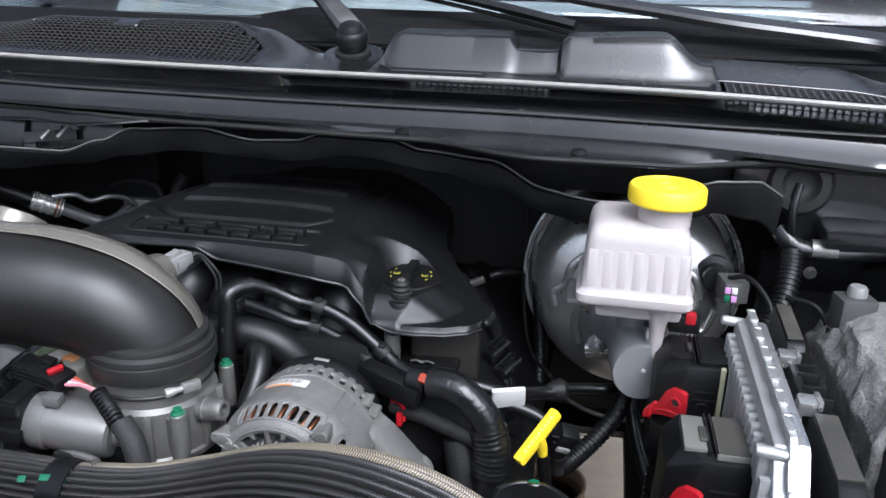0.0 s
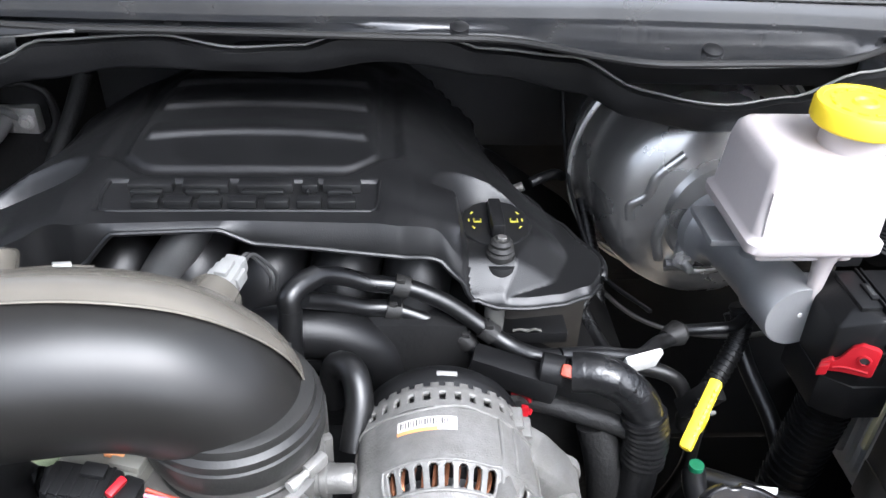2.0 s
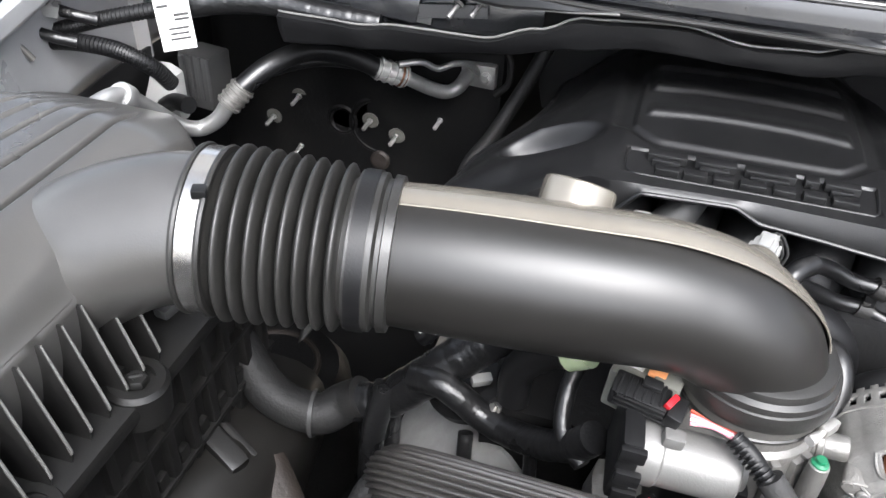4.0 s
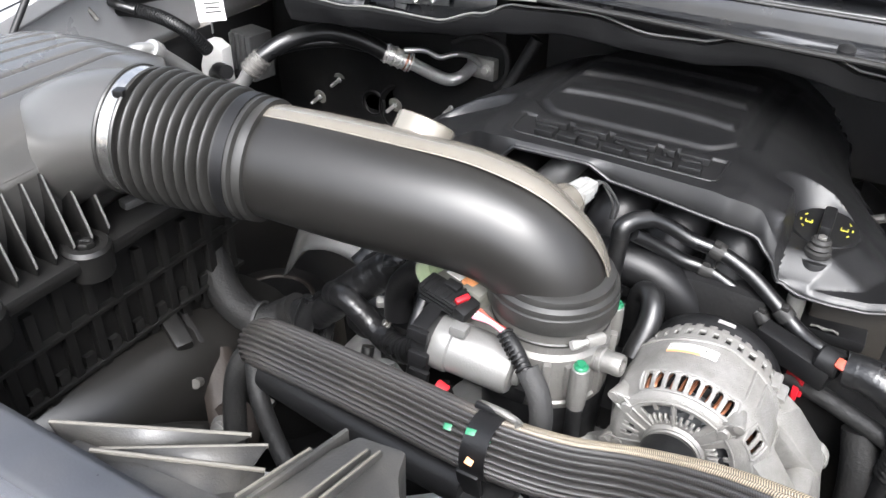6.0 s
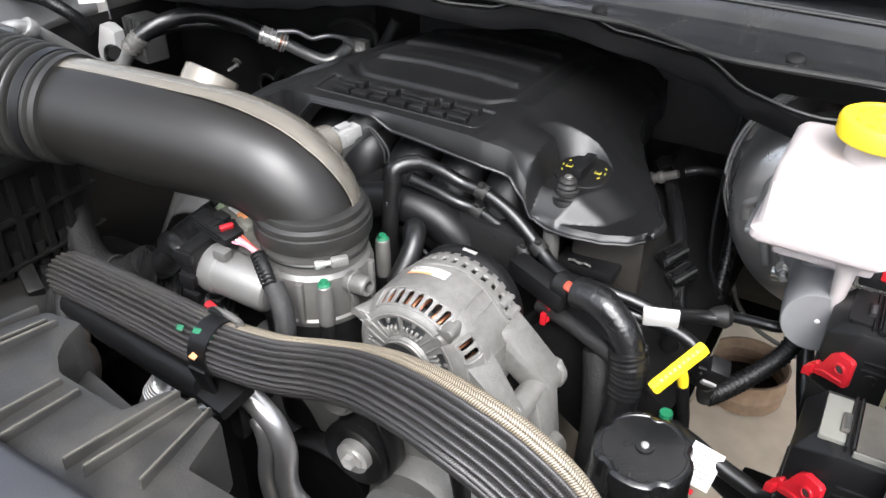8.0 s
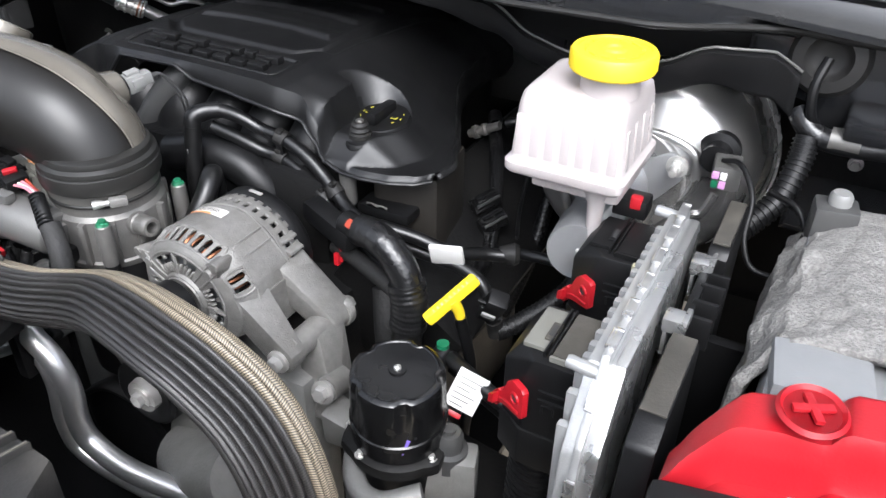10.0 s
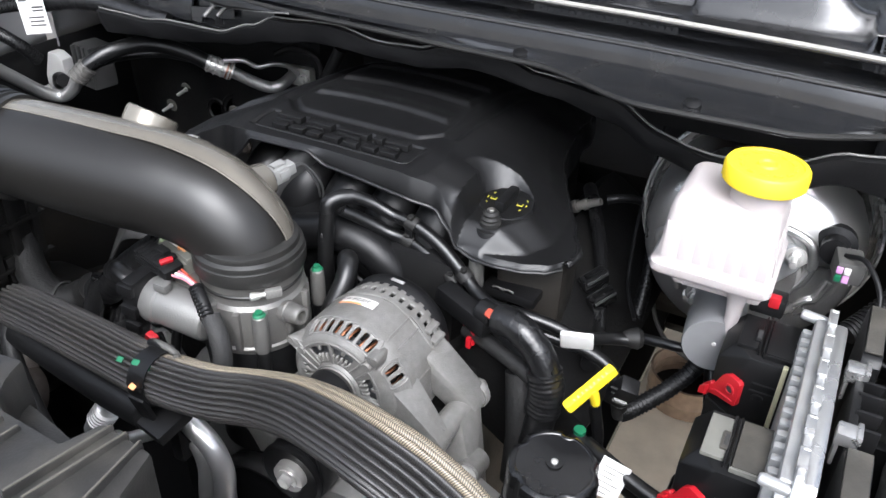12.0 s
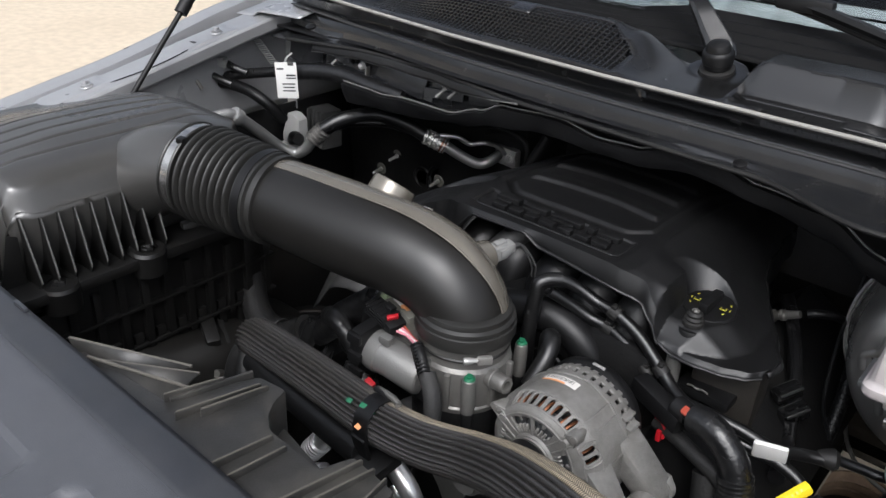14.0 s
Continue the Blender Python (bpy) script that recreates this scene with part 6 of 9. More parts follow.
# ---- the brake parts ----
def build_brakes():
    bo = thing("brake_booster", (0.055, 0.90, 1.0), "satin grey steel brake booster drum", "brake booster")
    c = Vector((0.055, 0.985, 1.125))
    ax = Vector((0, -1, 0.04))
    shell = part("drum", lathe([(0.09, -0.05), (0.126, -0.05), (0.130, -0.02), (0.130, 0.0), (0.134, 0.002), (0.134, 0.010), (0.1305, 0.010), (0.128, -0.015), (0.1225, -0.015), (0.1215, 0.018), (0.119, 0.045), (0.116, 0.075), (0.108, 0.096), (0.098, 0.105),
                                (0.085, 0.110), (0.062, 0.118), (0.058, 0.124), (0.045, 0.126), (0, 0.126)], c, ax, 96), M_BOOST, bo)
    part("rolled_rim", lathe([(0.134, -0.002), (0.137, 0.002), (0.137, 0.012), (0.134, 0.014), (0.131, 0.006)], c, ax, 96, closed=True), M_STEEL, shell)
    fm = axis_matrix(c, ax)

    def rod(pts, r, lift=0.0):
        return sweep([fm @ Vector((x, y, h + lift)) for x, y, h in pts], r, 12, 8)
    # pressed ridges: the two wavy beads and the raised flange frame
    sx = -1 if (fm @ Vector((1, 0, 0)) - c).x < 0 else 1
    part("bead", rod([(sx * -0.050, 0.062, 0.112), (sx * -0.072, 0.040, 0.112), (sx * -0.078, 0.018, 0.110), (sx * -0.092, 0.004, 0.106), (sx * -0.090, -0.012, 0.106)], 0.0052), M_BOOST, shell)
    part("bead", rod([(sx * -0.048, -0.068, 0.110), (sx * -0.03, -0.064, 0.113), (sx * -0.015, -0.07, 0.113), (sx * 0.01, -0.066, 0.113)], 0.0052), M_BOOST, shell)
    part("bead", rod([(sx * 0.055, -0.05, 0.112), (sx * 0.072, -0.028, 0.112), (sx * 0.082, -0.022, 0.110), (sx * 0.09, 0.0, 0.107)], 0.0052), M_BOOST, shell)
    ring = [(sx * -0.058, -0.052), (sx * -0.064, -0.02), (sx * -0.045, 0.02), (sx * -0.03, 0.045), (sx * 0.02, 0.055), (sx * 0.06, 0.045), (sx * 0.07, 0.02), (sx * 0.06, -0.01), (sx * 0.03, -0.03), (sx * 0.0, -0.056), (sx * -0.05, -0.058)]
    part("flange_bead", rod([(x, y, 0.118) for x, y in ring], 0.005), M_BOOST, shell)
    fl = part("flange", prism([(sx * x, y) for x, y in ((-0.045, -0.045), (-0.03, -0.052), (0.03, -0.02), (0.058, 0.015), (0.058, 0.036), (0.045, 0.042), (-0.02, 0.01), (-0.046, -0.025))], 0.008, fm @ Matrix.Translation((0, 0, 0.121)), 0.002), M_MC, bo)
    for x, y in ((-0.036, -0.046), (0.052, 0.030)):
        part("nut", bolt(fm @ Vector((sx * x, y, 0.128)), ax, 0.0075, 0.010), M_STEEL, fl, "bright nut on a stud")
        part("stud", lathe([(0, 0), (0.004, 0), (0.004, 0.02), (0, 0.021)], fm @ Vector((sx * x, y, 0.13)), ax, 12), M_STEEL, fl)
    va = part("vacuum_valve", lathe([(0.02, 0), (0.021, 0.012), (0.014, 0.014), (0.014, 0.03), (0, 0.03)], fm @ Vector((sx * 0.085, 0.045, 0.098)), ax, 24), M_BLACK, bo, "black rubber check valve")
    part("valve_plug", box((0.155, 0.845, 1.172), (0.026, 0.034, 0.024), 0.003, (0, 0, 10)), M_GREYP, va)
    for k, mt in enumerate((M_GREEN, M_MAGENTA, M_MAGENTA, M_WHITE)):
        part("terminal", box((0.148 + 0.007 * (k % 2), 0.8265, 1.167 + 0.009 * (k // 2)), (0.006, 0.004, 0.007), 0.001), mt, va)

    mc = thing("brake_master_cylinder", (0.06, 0.78, 1.10), "grey aluminium brake master cylinder", "master cylinder")
    a, b = Vector((0.045, 0.858, 1.122)), Vector((0.0605, 0.7085, 1.1285))
    part("bore", lathe([(0, 0), (0.040, 0), (0.038, 0.012), (0.029, 0.02), (0.026, 0.03), (0.026, 0.10), (0.0285, 0.105), (0.0285, (b - a).length - 0.002), (0.0275, (b - a).length), (0, (b - a).length)], a, b - a, 40), M_MC, mc)
    part("end_dot", lathe([(0, 0), (0.0022, 0), (0.0018, 0.0008), (0, 0.001)], b + Vector((0.001, -0.0005, 0.003)), b - a, 12), M_WHITE, mc, "white dot")
    part("port", lathe([(0.014, 0), (0.014, 0.03), (0.0125, 0.034), (0, 0.034)], (0.072, 0.735, 1.138), (1, -0.1, 0.05), 20), M_MC, mc)
    part("port_nut", lathe([(0.0065, 0), (0.0065, 0.012), (0, 0.012)], (0.105, 0.731, 1.14), (1, -0.1, 0.05), 6), M_STEEL, mc)
    part("boss", lathe([(0.018, 0), (0.018, 0.05), (0, 0.05)], (0.052, 0.78, 1.14), (0, 0, 1), 24), M_MC, mc)
    part("boss", lathe([(0.018, 0), (0.018, 0.05), (0, 0.05)], (0.045, 0.825, 1.14), (0, 0, 1), 24), M_MC, mc)

    rs = thing("brake_fluid_reservoir", (0.045, 0.745, 1.19), "milky white plastic fluid reservoir with a yellow cap", "fluid reservoir")
    tank = bmesh.new()
    lo = [(-0.006, 0.690), (0.094, 0.690), (0.094, 0.792), (-0.006, 0.792)]

    def ring_at(z, grow, rad=0.010):
        pts = []
        for (x, y), (cx, cy) in zip(lo, ((1, 1), (-1, 1), (-1, -1), (1, -1))):
            bx, by = x - grow * cx, y - grow * cy
            a0 = {(1, 1): 180, (-1, 1): 270, (-1, -1): 0, (1, -1): 90}[(cx, cy)]
            for k in range(6):
                an = radians(a0 + 18 * k)
                pts.append(Vector((bx + cx * rad + rad * math.cos(an), by + cy * rad + rad * math.sin(an), z)))
        return pts
    levels = [(1.200, -0.010), (1.203, 0.001), (1.206, 0.003), (1.213, 0.003), (1.216, 0.0), (1.219, -0.001), (1.262, -0.004), (1.272, -0.006), (1.277, -0.010), (1.279, -0.016)]
    rings = [[tank.verts.new(p) for p in ring_at(z, g)] for z, g in levels]
    for r0, r1 in zip(rings, rings[1:]):
        n = len(r0)
        for k in range(n):
            tank.faces.new((r0[k], r0[(k + 1) % n], r1[(k + 1) % n], r1[k]))
    tank.faces.new(rings[-1])
    tank.faces.new(list(reversed(rings[0])))
    body = part("tank", tank, M_TANK, rs, sharp=40)
    for k in range(7):
        part("rib", box((0.004 + 0.0135 * k, 0.6931, 1.238), (0.0085, 0.0022, 0.036), 0.0011, (-3.6, 0, 0)), M_TANK, body)
    for k in range(4):
        part("rib", box((0.0919, 0.708 + 0.022 * k, 1.237), (0.0020, 0.0080, 0.034), 0.0009, (0, -3.6, 0)), M_TANK, body)
    part("lower_tank", box((0.05, 0.745, 1.193), (0.080, 0.07, 0.020), 0.005), M_TANK, rs)
    part("mount_plate", box((0.030, 0.76, 1.186), (0.095, 0.055, 0.006), 0.002), M_MC, rs, "grey mounting plate")
    part("spout", lathe([(0.014, 0), (0.008, -0.018), (0.0045, -0.06), (0, -0.061)], (0.070, 0.716, 1.198), (0, 0.02, 1), 20), M_TANK, rs)
    part("neck", lathe([(0.024, 0), (0.024, 0.022), (0, 0.022)], (0.065, 0.726, 1.276), (0, 0, 1), 32), M_TANK, rs)
    cap = part("cap", lathe([(0, 0), (0.033, 0), (0.0345, 0.002), (0.0345, 0.014), (0.033, 0.0165), (0.029, 0.017), (0.0285, 0.0155), (0, 0.0155)], (0.065, 0.726, 1.296), (0, 0, 1), 64,
                            shape=lambda a, h: 1 + (0.012 * math.cos(32 * a) if 0.001 < h < 0.0145 else 0)), M_YELLOW, rs, "yellow ribbed screw cap")
    part("moulded_ring", lathe([(0.006, 0.0152), (0.008, 0.0172), (0.010, 0.0152)], (0.065, 0.726, 1.296), (0, 0, 1), 32, closed=True), M_YELLOW, cap)
    for k in range(12):
        an = 2 * math.pi * k / 12
        part("moulded_mark", box((0.065 + 0.022 * math.cos(an), 0.726 + 0.022 * math.sin(an), 1.3122), (0.007, 0.003, 0.0016), 0.0006, (0, 0, math.degrees(an) + 90)), M_YELLOW, cap)
    part("level_plug", box((0.096, 0.738, 1.175), (0.03, 0.022, 0.018), 0.003), M_BLACK, rs)
    part("level_plug_tab", box((0.101, 0.730, 1.182), (0.010, 0.008, 0.012), 0.002), M_RED, rs, "red lock tab")


build_engine_cover()
build_intake()
build_throttle()
build_alternator()
build_big_hose()
build_brakes()


# ---- air box ----
def build_air_box():
    ab = thing("air_cleaner_box", (-0.95, 0.46, 0.85), "black plastic air cleaner box with a ribbed lid", "air box")

    def top_z(x, y):
        z = 1.262 + 0.009 * smoothstep(-0.86, -0.93, x) * smoothstep(0.30, 0.42, y) * smoothstep(0.66, 0.56, y) - 0.030 * max(0, (x + 0.880) / 0.06) ** 2
        z -= 0.35 * max(0, 0.345 - y) ** 1.3 + 0.5 * max(0, y - 0.58) ** 1.2
        z -= 0.03 * smoothstep(-0.98, -1.13, x)
        for k in range(7):
            gx = -0.884 - 0.029 * k
            d = x - (gx - 0.12 * (y - 0.40) ** 2 + 0.05 * k * (y - 0.45) * smoothstep(0.45, 0.6, y))
            z -= 0.0085 * math.exp(-(d / 0.0018) ** 2) * smoothstep(0.30, 0.335, y) * smoothstep(0.625, 0.58, y)
        return z

    def lid(u, v):
        y = 0.296 + 0.360 * v
        corner = 0.05 * (smoothstep(0.87, 1.0, v) + 0.3 * smoothstep(0.1, 0.0, v))
        x0, x1 = -1.135 + corner * 0.5, -0.822 - 0.9 * corner - 0.010 * smoothstep(0.3, 0.9, v)
        x = x1 + (x0 - x1) * u
        z = top_z(x, y)
        z -= 0.016 * smoothstep(0.06, 0.0, u) ** 2 + 0.02 * smoothstep(0.05, 0, v) ** 2 + 0.02 * smoothstep(0.95, 1, v) ** 2
        return Vector((x, y, z))
    bm = sheet(lid, 420, 64)

    def side(u, v):
        p = lid(0, u)
        out = Vector((-0.842 - 0.012 * u, 0.292 + 0.368 * u, 1.128))
        t = v
        q = p.lerp(out, t)
        q.x += 0.006 * math.sin(math.pi * t)
        return q
    sheet(side, 40, 10, bm)

    def front(u, v):
        p = lid(u, 0)
        q = Vector((p.x - 0.02 * (1 - u), 0.284, 1.128))
        return p.lerp(q, v)
    sheet(front, 30, 8, bm)

    def rear(u, v):
        p = lid(u, 1)
        return p.lerp(Vector((p.x, 0.668, 1.10)), v)
    sheet(rear, 30, 8, bm)
    bmesh.ops.remove_doubles(bm, verts=bm.verts, dist=0.0006)
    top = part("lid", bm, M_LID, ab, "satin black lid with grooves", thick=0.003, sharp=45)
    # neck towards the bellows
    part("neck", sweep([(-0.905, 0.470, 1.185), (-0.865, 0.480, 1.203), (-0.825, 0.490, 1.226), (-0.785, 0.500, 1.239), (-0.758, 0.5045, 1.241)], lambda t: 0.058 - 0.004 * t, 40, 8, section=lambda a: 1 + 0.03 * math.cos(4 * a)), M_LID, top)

    def fin(y):
        m = Matrix.Translation((0, y, 0)) @ Matrix.Rotation(radians(90), 4, "X")
        p = side(min(1, max(0, (y - 0.296) / 0.36)), 0.06)
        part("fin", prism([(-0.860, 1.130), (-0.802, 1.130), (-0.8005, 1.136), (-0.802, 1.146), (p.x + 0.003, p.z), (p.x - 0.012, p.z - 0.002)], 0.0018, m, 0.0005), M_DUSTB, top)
        # pale bead draws the highlight along the fin's edge
        part("fin_edge", sweep([(-0.8012, y, 1.138), (-0.8022, y, 1.147), (p.x + 0.0026, y, p.z - 0.001)], 0.0012, 8, 3), M_BEAD, top, "edge highlight set in pale colour")
    for k in range(9):
        fin(0.308 + 0.0205 * k)
    for k in range(4):
        x = -0.825 - 0.028 * k
        m = Matrix.Translation((x, 0, 0)) @ Matrix.Rotation(radians(90), 4, "Z") @ Matrix.Rotation(radians(90), 4, "X")
        part("fin", prism([(0.270, 1.134), (0.300, 1.134), (0.300, 1.195), (0.288, 1.20)], 0.0022, m, 0.0004), M_DUSTB, top)
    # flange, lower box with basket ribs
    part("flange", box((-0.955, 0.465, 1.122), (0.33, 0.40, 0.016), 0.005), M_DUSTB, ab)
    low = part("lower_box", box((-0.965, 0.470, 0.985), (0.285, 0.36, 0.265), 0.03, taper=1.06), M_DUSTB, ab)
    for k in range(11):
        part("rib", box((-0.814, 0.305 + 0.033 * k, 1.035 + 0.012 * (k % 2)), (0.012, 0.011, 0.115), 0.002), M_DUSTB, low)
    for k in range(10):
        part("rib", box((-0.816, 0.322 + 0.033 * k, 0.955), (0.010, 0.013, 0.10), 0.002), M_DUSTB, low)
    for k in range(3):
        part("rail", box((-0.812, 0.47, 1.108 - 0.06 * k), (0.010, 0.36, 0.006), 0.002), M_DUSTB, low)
    for y in (0.327, 0.444):
        b = part("screw_boss", lathe([(0.024, -0.03), (0.024, 0.0), (0.021, 0.004), (0.014, 0.004), (0.014, -0.002), (0, -0.002)], (-0.803, y, 1.128 + 0.04 * (y - 0.327)), (0.1, 0, 1), 28), M_DUSTB, ab)
        part("screw", lathe([(0, 0), (0.009, 0), (0.009, 0.004), (0.0075, 0.006), (0.004, 0.006), (0.003, 0.004), (0, 0.004)], (-0.803, y, 1.127 + 0.04 * (y - 0.327)), (0.1, 0, 1), 6), M_DUSTB, b)
        part("screw_slot", box((-0.803, y, 1.1328 + 0.04 * (y - 0.327)), (0.010, 0.0022, 0.0014), 0.0003, (0, 0, 35)), M_INK, b)
    part("latch", box((-0.822, 0.535, 1.136), (0.014, 0.050, 0.010), 0.003, (0, 0, -10)), M_GREYP, ab, "pale moulded latch")

    du = thing("air_inlet_duct", (-0.87, 0.40, 0.8), "dusty black plastic inlet duct below the air box", "inlet duct")
    part("duct", sweep([(-1.0, 0.20, 0.90), (-0.90, 0.32, 0.90), (-0.845, 0.43, 0.895), (-0.835, 0.54, 0.88), (-0.85, 0.68, 0.84)], lambda t: 0.085 + 0.015 * math.sin(math.pi * t), 28, 8,
                       section=lambda a: 1 / max(abs(math.cos(a)) ** 3 + abs(math.sin(a)) ** 3, 0.1) ** (1 / 3) * 0.9), M_INLET, du)
    part("clip", box((-0.800, 0.520, 0.972), (0.060, 0.022, 0.020), 0.006, (0, 18, -22)), M_DUSTB, du, "black clip block")
    part("clip_rim", box((-0.806, 0.545, 0.962), (0.075, 0.010, 0.016), 0.004, (0, 18, -22)), M_DUSTB, du)
    part("rim", sweep([(-0.96, 0.30, 0.985), (-0.86, 0.33, 0.970), (-0.77, 0.38, 0.945), (-0.73, 0.45, 0.91), (-0.74, 0.50, 0.86)], 0.010, 12), M_INLET, du)


# ---- the front of the bay ----
def build_front():
    fp = thing("radiator_top_panel", (-0.35, 0.05, 1.22), "dark slate plastic panel over the radiator", "top panel")

    def f(u, v):
        x = -1.0 + 1.25 * u
        y = -0.35 + 0.571 * v
        z = 1.2400 - 0.012 * smoothstep(0.975, 1.0, v) + 0.0012 * noise.noise(Vector((x * 6, y * 6, 0)))
        lip = 0.0035 * smoothstep(0.93, 0.938, v)
        # sunk pockets
        for cx, cy, hx, hy in ((-0.50, 0.085, 0.095, 0.047), (-0.285, 0.085, 0.075, 0.055)):
            dx, dy = max(abs(x - cx) - hx + 0.012, 0), max(abs(y - cy) - hy + 0.012, 0)
            d = math.hypot(dx, dy) - 0.012
            z -= 0.007 * smoothstep(0.004, -0.003, d)
        return Vector((x, y, z - lip))
    part("panel", sheet(f, 220, 120), M_PANEL, fp, thick=0.003, sharp=30)

    def strip(u, v):
        x, y = -0.995 + 1.24 * u, 0.183 + 0.034 * v
        return Vector((x, y, 1.2385 + 0.0016 * math.sin(math.pi * v) + 0.0006 * noise.noise(Vector((x * 9, 0, 0)))))
    part("edge_strip", sheet(strip, 90, 6), M_STRIP, fp, "smoother band along the rear edge", thick=0.002)
    for x in (-0.86, -0.60, -0.10):
        part("edge_notch", box((x, 0.2135, 1.2405), (0.022, 0.004, 0.004), 0.001), M_STRIP, fp)

    sh = thing("fan_shroud", (-0.33, 0.25, 1.0), "dusty grey plastic fan shroud with raised tabs", "fan shroud")
    edge = [(-0.520, 0.228), (-0.47, 0.234), (-0.412, 0.240), (-0.402, 0.256), (-0.392, 0.294), (-0.384, 0.311), (-0.354, 0.315), (-0.349, 0.299), (-0.340, 0.286), (-0.325, 0.276), (-0.268, 0.274), (-0.258, 0.300),
            (-0.212, 0.296), (-0.203, 0.262), (-0.13, 0.260), (-0.115, 0.276), (-0.055, 0.272), (-0.045, 0.25), (0.08, 0.245), (0.20, 0.24)]

    poly = [(-0.520, 0.19)] + edge + [(0.20, 0.19)]
    body = part("top", prism(list(reversed(poly)), 0.055, Matrix.Translation((0, 0, 1.171)), 0.004), M_SHROUD, sh, sharp=30)
    part("ledge", prism([(-0.505, 0.222), (-0.39, 0.222), (-0.372, 0.298), (-0.406, 0.298), (-0.438, 0.284), (-0.452, 0.256)], 0.030, Matrix.Translation((0, 0, 1.160)), 0.002), M_PALEP, sh, "pale low ledge")
    part("recess", prism([(-0.358, 0.262), (-0.262, 0.262), (-0.256, 0.292), (-0.352, 0.309)], 0.022, Matrix.Translation((0, 0, 1.168)), 0.002), M_SHROUD, sh, "low step between the tabs")
    part("ledge_rib", box((-0.418, 0.250, 1.192), (0.055, 0.003, 0.006), 0.001, (0, 0, 52)), M_GREYP, sh)
    part("wall", box((-0.16, 0.235, 1.11), (0.71, 0.03, 0.13), 0.004), M_SHROUD, sh)
    for x, y, ln, turn in ((-0.4045, 0.262, 0.050, 76), (-0.378, 0.267, 0.072, 79), (-0.3695, 0.276, 0.058, 80), (-0.318, 0.240, 0.060, 84), (-0.300, 0.242, 0.055, 86), (-0.253, 0.263, 0.072, 82), (-0.240, 0.264, 0.070, 82), (-0.2175, 0.268, 0.060, 99),
                           (-0.160, 0.236, 0.045, 84), (-0.098, 0.245, 0.055, 80), (-0.086, 0.248, 0.050, 79), (-0.075, 0.245, 0.055, 78)):
        r = part("rib", box((x, y, 1.2270), (ln, 0.0022, 0.009), 0.0007, (0, 3, turn)), M_SHROUD, body)
        part("rib_edge", box((x, y, 1.2318), (ln * 0.97, 0.0015, 0.0012), 0.0004, (0, 3, turn)), M_RIBEDGE, r, "pale line on the rib's edge")
    for x, y, ln, turn in ((-0.430, 0.262, 0.050, 40), (-0.418, 0.272, 0.040, 42)):
        part("rib", box((x, y, 1.1780), (ln, 0.0022, 0.008), 0.0006, (0, 0, turn)), M_SHROUD, body)
    part("pocket", box((-0.448, 0.244, 1.196), (0.046, 0.014, 0.026), 0.002, (0, 0, 10)), M_SHROUD, body)
    part("tab_wall", box((-0.399, 0.275, 1.212), (0.070, 0.0030, 0.034), 0.001, (0, 0, 76)), M_SHROUD, body)
    br = thing("headlamp_bracket", (-0.50, 0.26, 1.19), "thin dusty grey plastic bracket of folded ribs", "bracket")
    for k, (a, b, c) in enumerate((((-0.535, 0.224, 1.233), (-0.438, 0.281, 1.223), (-0.50, 0.225, 1.19)), ((-0.505, 0.230, 1.222), (-0.424, 0.279, 1.224), (-0.43, 0.252, 1.205)),
                                   ((-0.50, 0.222, 1.232), (-0.42, 0.27, 1.215), (-0.40, 0.225, 1.17)))):
        bm = bmesh.new()
        bm.faces.new([bm.verts.new(p) for p in (a, b, c)])
        part("rib", bm, M_SHROUD, br, thick=0.002)
        part("edge", sweep([a, b], 0.0015, 8), M_RIBEDGE, br)
    rd = thing("radiator", (-0.33, 0.15, 0.7), "black radiator core behind the shroud", "radiator")
    part("core", box((-0.33, 0.16, 0.93), (1.2, 0.06, 0.55), 0.01), M_ENGINE, rd)
    part("fan_housing", box((-0.33, 0.24, 0.86), (0.85, 0.06, 0.44), 0.02), M_BLACK, rd)
    part("support", box((-0.37, -0.05, 0.95), (1.5, 0.3, 0.5), 0.03), M_BLACK, rd, "black radiator support")

    ap = thing("refrigerant_pipe", (-0.33, 0.42, 1.0), "bright bent aluminium refrigerant pipe", "pipe")
    part("pipe", sweep([(-0.362, 0.445, 1.066), (-0.348, 0.441, 1.058), (-0.325, 0.440, 1.040), (-0.315, 0.440, 1.010), (-0.318, 0.440, 0.970), (-0.309, 0.441, 0.944), (-0.267, 0.442, 0.928), (-0.205, 0.452, 0.918), (-0.12, 0.46, 0.910)], 0.0108, 22), M_PIPE, ap)
    part("pipe", sweep([(-0.352, 0.444, 1.030), (-0.343, 0.442, 1.021), (-0.341, 0.442, 0.998), (-0.347, 0.442, 0.952), (-0.338, 0.443, 0.918), (-0.295, 0.445, 0.902), (-0.22, 0.45, 0.894), (-0.12, 0.455, 0.885)], 0.0076, 18), M_PIPE, ap)
    part("pipe", sweep([(-0.47, 0.42, 0.985), (-0.43, 0.425, 1.008), (-0.372, 0.440, 1.040)], 0.0068, 18), M_PIPE, ap)
    part("collar", lathe([(0.0068, -0.008), (0.0105, -0.007), (0.0105, -0.003), (0.009, -0.002), (0.009, 0.002), (0.0105, 0.003), (0.0105, 0.007), (0.0068, 0.008)], (-0.445, 0.423, 1.000), (0.06, 0.015, 0.03), 20), M_PIPE, ap, "grooved pipe collar")
    part("clip", box((-0.358, 0.440, 1.050), (0.014, 0.026, 0.07), 0.003), M_BLACK, ap, "black plastic pipe clip")
    ft = thing("pipe_coupling", (-0.44, 0.43, 1.03), "aluminium spring-lock pipe coupling", "coupling")
